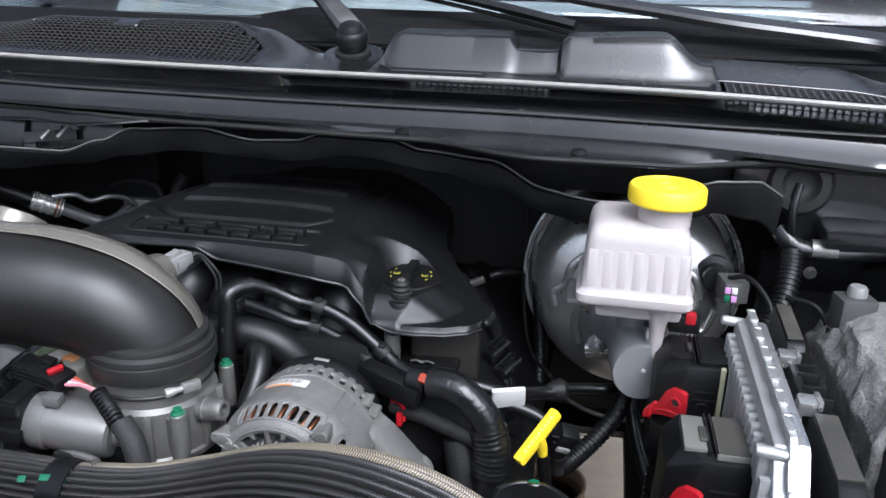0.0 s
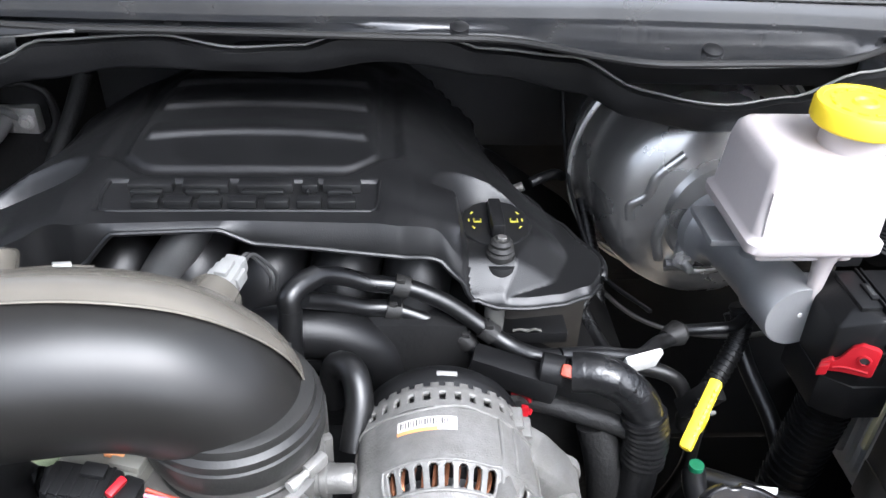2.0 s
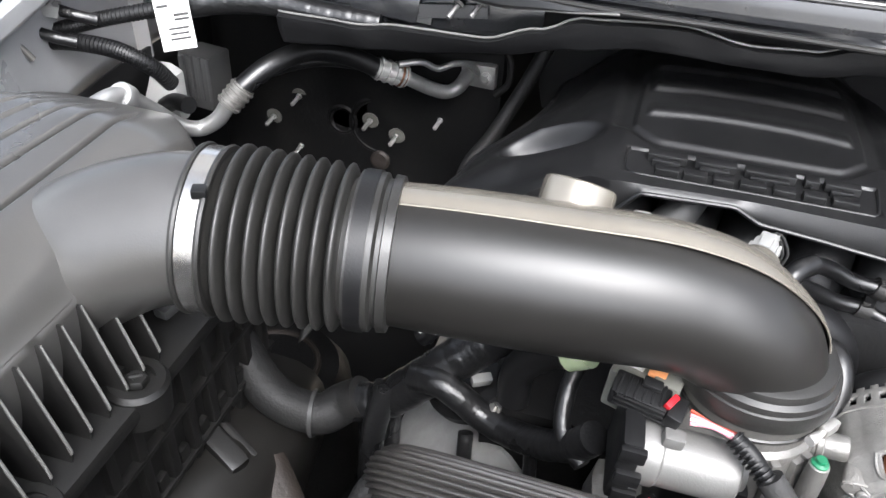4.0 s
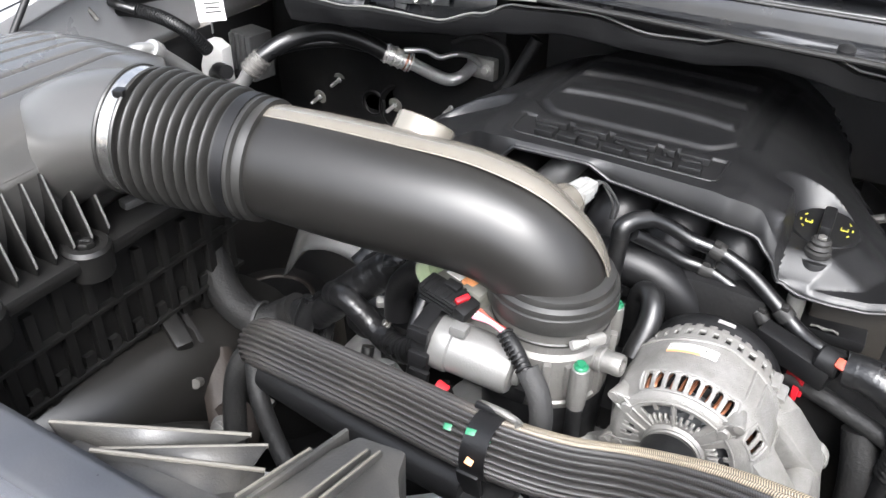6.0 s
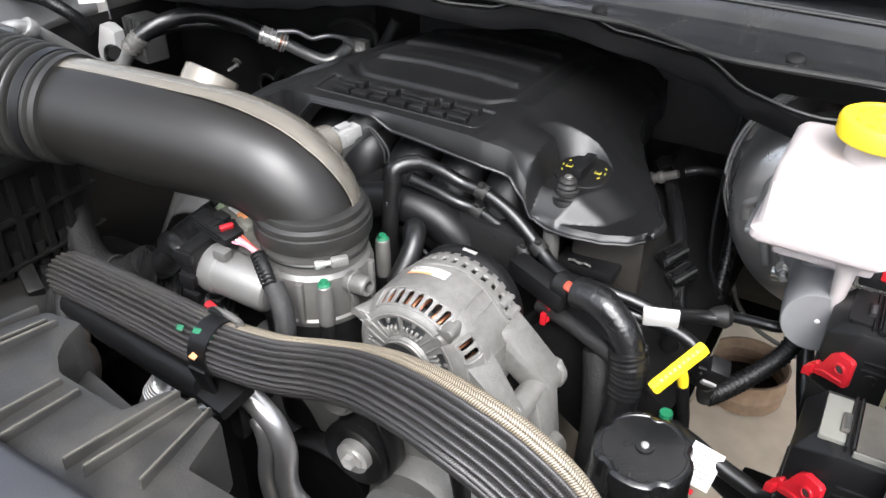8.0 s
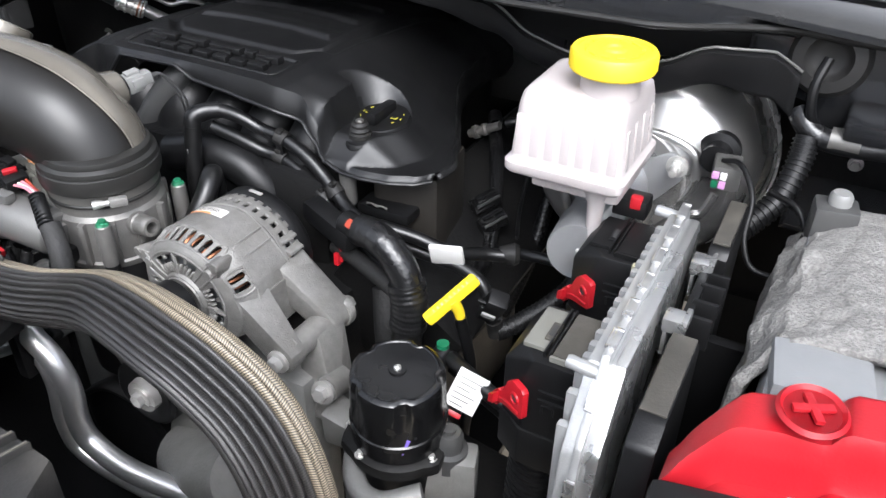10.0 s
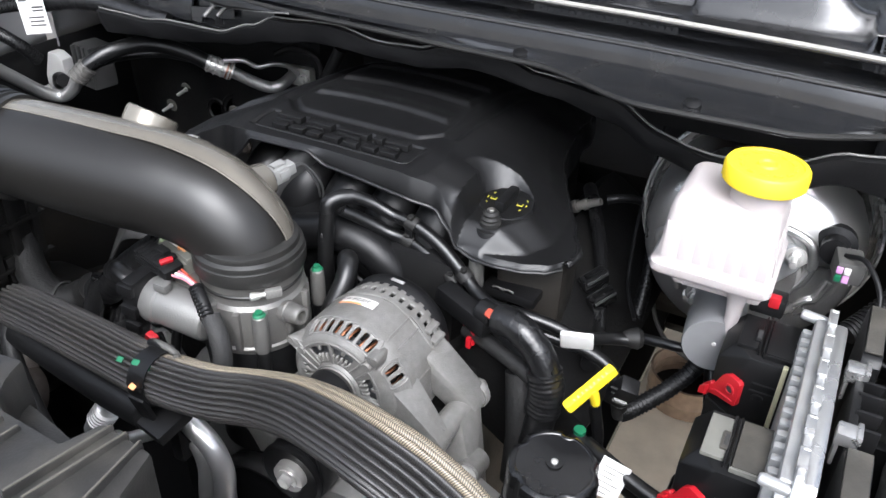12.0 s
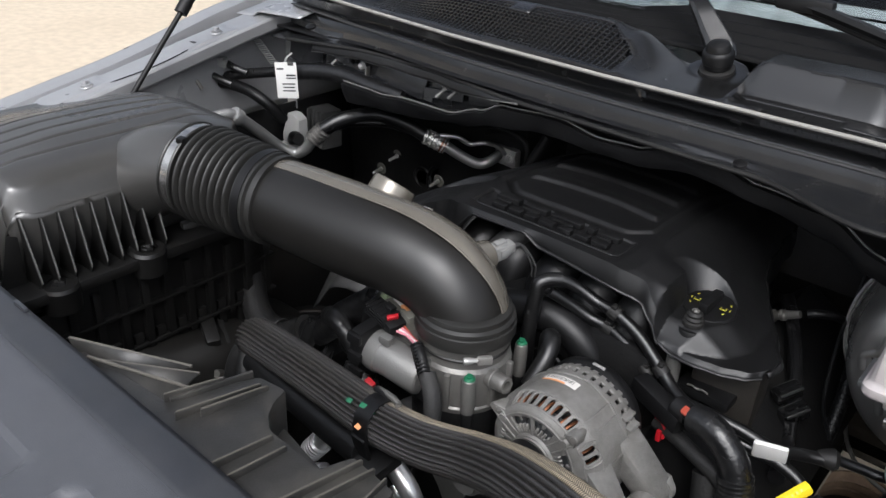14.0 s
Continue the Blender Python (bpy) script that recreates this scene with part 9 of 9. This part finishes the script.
# ---- passenger side ----
def build_passenger_side():
    ac = thing("refrigerant_hose", (-0.9, 0.9, 1.12), "black refrigerant hose between aluminium pipes", "hose")
    part("pipe", sweep([(-1.000, 0.64, 1.200), (-1.000, 0.69, 1.206), (-0.996, 0.725, 1.202), (-1.000, 0.775, 1.162), (-1.006, 0.825, 1.118), (-0.995, 0.850, 1.104), (-0.972, 0.855, 1.118), (-0.955, 0.857, 1.142)], 0.0098, 20), M_DULLPIPE, ac, "bright aluminium pipe")
    part("nut", lathe([(0.0135, -0.008), (0.0145, -0.006), (0.0145, 0.006), (0.0135, 0.008)], (-0.996, 0.730, 1.199), (0, 0.75, -0.65), 20), M_DULLPIPE, ac)
    part("hose", sweep([(-0.955, 0.857, 1.142), (-0.940, 0.870, 1.160), (-0.918, 0.900, 1.178), (-0.890, 0.945, 1.182), (-0.855, 0.985, 1.165), (-0.824, 1.010, 1.143)], 0.0125, 20), M_HOSE, ac, "black rubber hose")
    part("hose", sweep([(-0.965, 0.885, 1.145), (-0.93, 0.915, 1.162), (-0.89, 0.965, 1.162), (-0.85, 1.0, 1.15), (-0.81, 1.03, 1.135)], 0.008, 16), M_HOSE, ac)
    for a, b, mt in (((-0.957, 0.856, 1.138), (-0.940, 0.870, 1.160), M_CLAMP), ((-0.828, 1.007, 1.146), (-0.795, 1.030, 1.128), M_STEEL)):
        a, b = Vector(a), Vector(b)
        c = part("crimp", sweep([a, b], 0.0142, 20), mt, ac, "crimped sleeve")
        for k in range(4):
            part("crimp_ring", lathe([(0.0145, -0.002), (0.0158, -0.0012), (0.0158, 0.0012), (0.0145, 0.002)], a.lerp(b, 0.12 + 0.25 * k), b - a, 20, closed=True), mt, c)
    part("copper_band", lathe([(0.0143, -0.004), (0.015, -0.004), (0.015, 0.004), (0.0143, 0.004)], (-0.800, 1.0265, 1.1305), (0.033, 0.023, -0.018), 20, closed=True), M_COPPER, ac, "copper band")
    part("pipe_end", sweep([(-0.795, 1.030, 1.128), (-0.770, 1.052, 1.108), (-0.750, 1.068, 1.098), (-0.736, 1.082, 1.102), (-0.730, 1.105, 1.112)], 0.0095, 20), M_DULLPIPE, ac, "bright aluminium pipe")
    part("thin_pipe", sweep([(-0.800, 1.018, 1.150), (-0.775, 1.035, 1.150), (-0.758, 1.05, 1.138), (-0.738, 1.065, 1.142), (-0.722, 1.085, 1.135), (-0.715, 1.105, 1.115)], 0.0042, 12), M_DULLPIPE, ac, "thin aluminium pipe")
    part("block", box((-0.715, 1.110, 1.112), (0.05, 0.016, 0.034), 0.004, (0, 0, -5)), M_ALU, ac, "aluminium block")
    part("block_bolt", bolt((-0.703, 1.100, 1.112), (0, -1, 0.1), 0.006, 0.008), M_STEEL, ac)
    part("grommet", sweep([(-0.77, 1.112, 1.14), (-0.73, 1.108, 1.158), (-0.68, 1.108, 1.150), (-0.672, 1.108, 1.11), (-0.69, 1.108, 1.085)], 0.005, 10), M_RUBBER, ac)
    cn = thing("body_connector", (-1.10, 0.96, 1.07), "grey multi-way connector with a pale lever", "connector")
    part("lever", prism([(-0.028, -0.04), (0.022, -0.04), (0.022, 0.025), (0.005, 0.034), (-0.010, 0.034), (-0.028, -0.01)], 0.022, Matrix.Translation((-1.090, 0.940, 1.104)) @ Matrix.Rotation(radians(90), 4, "X"), 0.003), M_LEVER, cn, "pale grey lever")
    b = part("body", box((-1.058, 0.975, 1.108), (0.05, 0.045, 0.075), 0.004, (0, 0, -10)), M_GREYP, cn)
    for k in range(4):
        part("ridge", box((-1.077 + 0.013 * k, 0.951, 1.115), (0.006, 0.006, 0.060), 0.0015, (0, 0, -10)), M_GREYP, b)
    part("plug_tail", sweep([(-1.09, 0.92, 1.085), (-1.06, 0.90, 1.105), (-1.03, 0.885, 1.112)], 0.011, 14), M_BLACK, cn)
    part("tip", lathe([(0, 0), (0.007, 0), (0.007, 0.012), (0, 0.013)], (-1.10, 0.91, 1.078), (-0.3, -0.8, -0.3), 14), M_BLOCKW, cn)
    TAG = Vector((-0.997, 0.838, 1.239))
    tg = thing("paper_tag", TAG, "white paper tag hanging from the loom", "tag")
    flag = part("tag", box(TAG, (0.037, 0.0012, 0.062), 0.0004, (0, -3, 38)), M_WHITE, tg)
    face = pose(*TAG, 0, -3, 38)
    for w, h, dx, dz in ((0.010, 0.006, 0.009, 0.029), (0.012, 0.003, -0.010, 0.020), (0.016, 0.003, 0.008, 0.009), (0.016, 0.0025, 0.008, 0.004), (0.022, 0.0022, 0.003, -0.006), (0.020, 0.0022, 0.003, -0.012), (0.022, 0.0022, 0.003, -0.018)):
        part("print_row", box(face @ Vector((dx, -0.0008, dz)), (w, 0.0008, h), 0.0002, (0, -3, 38)), M_GREYP, flag)
    part("tie", sweep([TAG + Vector((-0.004, 0.0, 0.026)), TAG + Vector((-0.006, 0.006, 0.036)), TAG + Vector((-0.002, 0.016, 0.044))], 0.0018, 8), M_BLOCKW, tg)
    run("corrugated_conduit", "black corrugated conduit along the fender", "conduit", [(-1.148, 0.800, 1.215), (-1.115, 0.815, 1.226), (-1.085, 0.832, 1.233), (-1.035, 0.852, 1.243), (-0.995, 0.868, 1.248)], 0.0082, M_BLACK, "conduits", 14, 44)
    run("corrugated_conduit", "black corrugated conduit curling behind the air box", "conduit", [(-1.150, 0.790, 1.213), (-1.105, 0.800, 1.215), (-1.065, 0.806, 1.212), (-1.040, 0.812, 1.203), (-1.024, 0.825, 1.186), (-1.020, 0.845, 1.160)], 0.0090, M_BLACK, "conduits", 14, 44)
    run("taped_loom", "black taped loom below the cowl corner", "wire loom", [(-1.005, 0.866, 1.247), (-0.97, 0.875, 1.254), (-0.935, 0.882, 1.258), (-0.895, 0.888, 1.258), (-0.84, 0.892, 1.252), (-0.78, 0.90, 1.248)], 0.0145, M_TAPE)
    for x, y, z, turn in ((-1.128, 0.800, 1.250, 25), (-1.140, 0.775, 1.232, 40)):
        pg = thing("loom_plug", (x, y, z), "clear grey plug on the end of a loom by the fender", "connector", "loom plugs")
        body = part("body", box((x, y, z), (0.026, 0.018, 0.015), 0.003, (0, 15, turn)), M_BLOCKW, pg)
        for k in (-1, 1):
            part("ridge", box((x + 0.007 * k, y, z + 0.007), (0.004, 0.016, 0.004), 0.001, (0, 15, turn)), M_BLOCKW, body)
        part("tail", sweep([(x + 0.010, y + 0.004, z - 0.002), (x + 0.028, y + 0.010, z - 0.008), (x + 0.045, y + 0.020, z - 0.014)], 0.0065, 12), M_TAPE, pg, "taped wire tail")
    cb = thing("cowl_corner_bracket", (-0.95, 0.89, 1.30), "dark painted bracket with ribbed corner foil", "bracket")
    part("plate", box((-1.03, 0.914, 1.280), (0.12, 0.004, 0.070), 0.002, (-8, 0, -12)), M_PAINT, cb)
    part("clip", lathe([(0, 0), (0.009, 0), (0.009, 0.003), (0.005, 0.005), (0, 0.005)], (-0.965, 0.868, 1.330), (0, -0.3, 1), 18), M_BLACK, cb)
    for k in range(16):
        q = Vector((-1.122, 0.862, 1.290)).lerp(Vector((-1.111, 0.900, 1.231)), k / 15)
        part("ridge", sweep([q + Vector((-0.006, -0.004, 0.001)), q + Vector((0.009, 0.004, 0.004))], 0.0011, 6), M_BLOCKW, cb, "crinkled foil ridge")
    part("corner_plate", box((-1.150, 0.955, 1.205), (0.05, 0.004, 0.15), 0.001, (0, 0, 20)), M_SILVER, cb, "grey painted corner panel")
    fb = thing("fender_bracket", (-1.135, 0.70, 1.22), "dark bracket with a round brown-grey post beside the air box", "bracket")
    part("plate", box((-1.142, 0.712, 1.222), (0.035, 0.075, 0.050), 0.004, (0, 12, 8)), M_BLACK, fb)
    part("post", lathe([(0.0095, -0.012), (0.0095, 0.008), (0.0080, 0.011), (0.0045, 0.011), (0.0045, 0.006), (0, 0.006)], (-1.124, 0.690, 1.241), (0.8, -0.4, 0.45), 20), M_SLIDER, fb, "brown-grey round post")
    part("arm", sweep([(-1.135, 0.725, 1.250), (-1.120, 0.738, 1.232), (-1.112, 0.745, 1.215)], 0.0035, 8), M_CLAMP, fb)
    part("lug", box((-1.140, 0.672, 1.240), (0.012, 0.016, 0.022), 0.003, (0, 10, 20)), M_SLIDER, fb)
    hp = thing("hood_strut", (-1.07, 0.575, 1.22), "thin black hood strut beside the fender", "strut")
    part("rod", sweep([(-1.069, 0.578, 1.227), (-1.071, 0.640, 1.297), (-1.072, 0.700, 1.364)], 0.0042, 12), M_BLACK, hp)
    part("cylinder", sweep([(-1.072, 0.700, 1.364), (-1.076, 0.80, 1.475), (-1.080, 0.905, 1.590)], 0.0092, 18), M_BLACK, hp, "black gas cylinder")
    part("collar", sweep([(-1.0718, 0.694, 1.357), (-1.0725, 0.707, 1.372)], 0.0105, 18), M_BLACK, hp)
    part("socket", lathe([(0, 0), (0.008, 0.001), (0.0085, 0.008), (0.006, 0.016), (0, 0.016)], (-1.069, 0.572, 1.220), (0, 0.65, 0.7), 16), M_BLACK, hp)
    part("ball_arm", box((-1.082, 0.570, 1.222), (0.030, 0.010, 0.008), 0.002), M_CLAMP, hp, "steel ball arm")

    lo = thing("main_wire_loom", (-0.70, 0.63, 0.95), "thick grey-black loom with a glossy taped joint", "wire loom")
    part("trunk", sweep([(-0.86, 0.66, 1.06), (-0.835, 0.625, 1.01), (-0.79, 0.60, 0.97), (-0.74, 0.60, 0.955), (-0.715, 0.614, 0.965), (-0.695, 0.616, 0.980)], 0.0210, 22), M_LOOM, lo)
    part("tie", lathe([(0.0225, -0.002), (0.0245, -0.002), (0.0245, 0.002), (0.0225, 0.002)], (-0.742, 0.600, 0.955), (1, 0.2, 0), 24, closed=True), M_INK, lo)
    part("joint", taped([(-0.712, 0.616, 0.968), (-0.680, 0.617, 0.976), (-0.650, 0.618, 1.004), (-0.622, 0.622, 1.034), (-0.594, 0.632, 1.058), (-0.566, 0.642, 1.082), (-0.535, 0.655, 1.105)], 0.0205, 22), M_TAPE, lo, "glossy wrinkled tape")
    part("branch", taped([(-0.640, 0.612, 1.030), (-0.614, 0.602, 1.040), (-0.594, 0.599, 1.032), (-0.574, 0.598, 1.018), (-0.548, 0.588, 1.016), (-0.515, 0.566, 1.036), (-0.485, 0.545, 1.068), (-0.470, 0.535, 1.095)], 0.0138, 20), M_TAPE, lo)
    part("branch", sweep([(-0.668, 0.612, 1.010), (-0.672, 0.600, 0.985), (-0.676, 0.590, 0.95), (-0.676, 0.58, 0.90)], 0.0125, 16), M_TAPE, lo)
    part("branch", taped([(-0.662, 0.695, 1.00), (-0.630, 0.705, 1.028), (-0.590, 0.695, 1.034), (-0.562, 0.675, 1.020), (-0.556, 0.660, 0.985), (-0.565, 0.655, 0.955)], 0.0105, 16), M_TAPE, lo)
    part("branch", taped([(-0.665, 0.70, 1.00), (-0.64, 0.74, 1.03), (-0.60, 0.76, 1.06), (-0.56, 0.76, 1.07), (-0.53, 0.75, 1.06)], 0.0175, 18), M_TAPE, lo)
    part("branch", sweep([(-0.676, 0.650, 0.975), (-0.672, 0.632, 0.95), (-0.668, 0.61, 0.91)], 0.012, 16), M_TAPE, lo)
    part("branch", taped([(-0.585, 0.600, 0.985), (-0.583, 0.590, 0.965), (-0.580, 0.580, 0.925)], 0.0075, 12), M_TAPE, lo)
    part("branch", taped([(-0.522, 0.600, 1.010), (-0.520, 0.585, 0.985), (-0.515, 0.570, 0.950)], 0.0065, 12), M_TAPE, lo)
    ih = run("breather_hose", "black breather hose with a pale green end", "hose", [(-0.498, 0.592, 1.125), (-0.522, 0.600, 1.108), (-0.543, 0.603, 1.080), (-0.545, 0.600, 1.045)], 0.015, M_HOSE)
    part("end", sweep([(-0.504, 0.593, 1.122), (-0.488, 0.590, 1.134)], 0.0165, 18), M_LIME, ih, "pale green end collar")
    run("small_coolant_hose", "thin glossy black hose beside the throttle", "hose", [(-0.49, 0.60, 1.12), (-0.498, 0.575, 1.10), (-0.495, 0.55, 1.075), (-0.475, 0.53, 1.065)], 0.0075, M_TAPE)
    co = thing("ignition_coil", (-0.60, 0.66, 1.01), "black ignition coil with a pale clip", "ignition coil")
    part("body", lathe([(0.02, 0), (0.045, 0.0), (0.047, 0.012), (0.042, 0.02), (0.030, 0.022), (0.028, 0.014), (0, 0.012)], (-0.588, 0.645, 1.005), (-0.35, -0.25, 0.9), 32), M_BLACK, co)
    part("clip", box((-0.580, 0.628, 1.030), (0.020, 0.010, 0.012), 0.003, (20, 0, 30)), M_BLOCKW, co, "pale plastic clip")
    hs = thing("heat_shield", (-0.78, 0.75, 0.95), "bent dull metal heat shield", "heat shield")

    def f(u, v):
        return Vector((-0.83 + 0.13 * u, 0.74 + 0.06 * v + 0.03 * u, 0.93 + 0.03 * math.sin(3 * u) + 0.05 * v - 0.03 * smoothstep(0.3, 0.0, u) * (1 - v)))
    part("plate", sheet(f, 16, 8), M_GREYP, hs, thick=0.002)
    tn = thing("belt_tensioner", (-0.66, 0.45, 0.85), "black tensioner arm with a bright bolt", "tensioner")
    part("arm", lathe([(0, 0), (0.030, 0), (0.032, 0.003), (0.032, 0.02), (0, 0.02)], (-0.699, 0.482, 0.897), (0.2, 1, -0.5), 28), M_RUST, tn, "rust-brown arm hub")
    part("washer", lathe([(0.0, -0.001), (0.018, -0.001), (0.018, 0.003), (0, 0.003)], (-0.6995, 0.480, 0.898), (0.2, 1, -0.5), 24), M_CLAMP, tn)
    part("bolt", bolt((-0.700, 0.478, 0.899), (-0.2, -1, 0.5), 0.0125, 0.010), M_MOTOR, tn, "pale hex bolt")
    part("arm_plate", sweep([(-0.770, 0.545, 0.935), (-0.740, 0.520, 0.915), (-0.705, 0.490, 0.890)], 0.020, 16, section=lambda a: 1 - 0.55 * abs(math.sin(a))), M_RUST, tn)
    part("stud", sweep([(-0.752, 0.502, 0.930), (-0.748, 0.492, 0.936)], 0.006, 10), M_CLAMP, tn)
    part("stud", sweep([(-0.690, 0.520, 0.930), (-0.660, 0.520, 0.925)], 0.0045, 10), M_CLAMP, tn)
    run("splash_loom", "black braided line climbing the bulkhead", "line", [(-0.70, 0.94, 0.95), (-0.70, 1.0, 1.02), (-0.675, 1.04, 1.06), (-0.645, 1.07, 1.12), (-0.62, 1.09, 1.18)], 0.010, M_LOOM)
    run("bay_brace", "black painted rod across the corner of the bay", "rod", [(-1.06, 0.96, 0.99), (-0.96, 0.92, 0.92), (-0.86, 0.88, 0.86)], 0.011, M_PAINT)


def build_rusty_drum():
    at = (-0.060, 1.955, 0.0)
    dr = thing("rusty_drum", at, "short rusty steel drum standing on the sandy ground", "drum")
    part("shell", lathe([(0.110, 0.0), (0.110, 0.035), (0.113, 0.040), (0.110, 0.045), (0.110, 0.094), (0.112, 0.098), (0.105, 0.098), (0.104, 0.070), (0.101, 0.066), (0.104, 0.062), (0.104, 0.040), (0.101, 0.036), (0.104, 0.032), (0.104, 0.0)],
                        at, (0, 0, 1), 48, closed=True), M_RIM, dr)
    # dark disc colours in the shade inside the drum
    part("bottom", lathe([(0, 0.004), (0.1035, 0.004), (0.1035, 0.012), (0, 0.012)], at, (0, 0, 1), 32), M_ENGINE, dr, "dark disc painted for the shaded inside")
    sp = thing("pressure_fitting", (-0.15, 0.96, 1.08), "steel fitting on a dark hose beside the engine cover", "fitting")
    a, b = Vector((-0.172, 0.960, 1.087)), Vector((-0.123, 0.960, 1.112))
    part("body", lathe([(0, 0), (0.0055, 0), (0.0055, 0.006), (0.0085, 0.007), (0.0085, 0.013), (0.0060, 0.014), (0.0060, 0.020), (0.0078, 0.021), (0.0078, 0.026), (0.0058, 0.028), (0.0050, 0.046), (0, 0.046)], a, b - a, 18), M_CLAMP, sp)
    part("hose", sweep([b, b + Vector((0.012, 0.004, 0.004)), b + Vector((0.030, 0.020, 0.0)), b + Vector((0.045, 0.05, -0.02))], 0.0055, 12), M_BLACK, sp)


def build_side_wiring():
    """Plugs and looms in the gap between the engine and the brake booster."""
    for x, y, z, turn in ((-0.098, 0.855, 1.060, -35), (-0.082, 0.842, 1.045, -35)):
        cp = thing("coil_plug", (x, y, z), "glossy black coil plug with a raised latch", "connector", "coil plugs")
        e = part("body", box((x, y, z), (0.016, 0.034, 0.018), 0.003, (18, 0, turn)), M_CAPB, cp)
        part("latch", box((x, y, z + 0.011), (0.008, 0.026, 0.004), 0.001, (18, 0, turn)), M_CAPB, e)
        for k in (-1, 1):
            part("side_rail", box((x + 0.008 * k * math.cos(radians(turn)), y + 0.008 * k * math.sin(radians(turn)), z + 0.006), (0.002, 0.030, 0.004), 0.0006, (18, 0, turn)), M_GREYP, e)
    run("engine_side_loom", "black taped loom along the side of the engine", "wire loom", [(-0.165, 1.02, 1.09), (-0.135, 0.96, 1.085), (-0.105, 0.90, 1.065), (-0.085, 0.85, 1.035), (-0.070, 0.80, 1.02), (-0.060, 0.74, 1.03)], 0.0095, M_TAPE)
    run("engine_side_loom", "black corrugated loom dropping beside the engine", "wire loom", [(-0.060, 0.98, 1.08), (-0.050, 0.93, 1.03), (-0.048, 0.88, 0.98), (-0.060, 0.84, 0.92)], 0.0080, M_BLACK, "", 14, 36)
    run("brake_line", "thin dark steel brake line below the booster", "brake line", [(0.115, 0.729, 1.141), (0.125, 0.735, 1.13), (0.120, 0.78, 1.06), (0.07, 0.84, 0.995), (0.0, 0.88, 0.985), (-0.04, 0.95, 0.99), (-0.05, 1.05, 1.0)], 0.0026, M_CLAMP)
    run("booster_wire", "thin black wire hanging beside the booster", "wire", [(-0.085, 1.04, 1.20), (-0.082, 1.0, 1.14), (-0.078, 0.95, 1.10), (-0.06, 0.87, 1.06), (-0.03, 0.79, 1.07)], 0.0022, M_BLACK)


build_side_wiring()
build_rusty_drum()
build_air_box()
build_front()
build_engine()
build_hoses()
build_power_steering()
build_computer()
build_battery()
build_driver_side()
build_passenger_side()
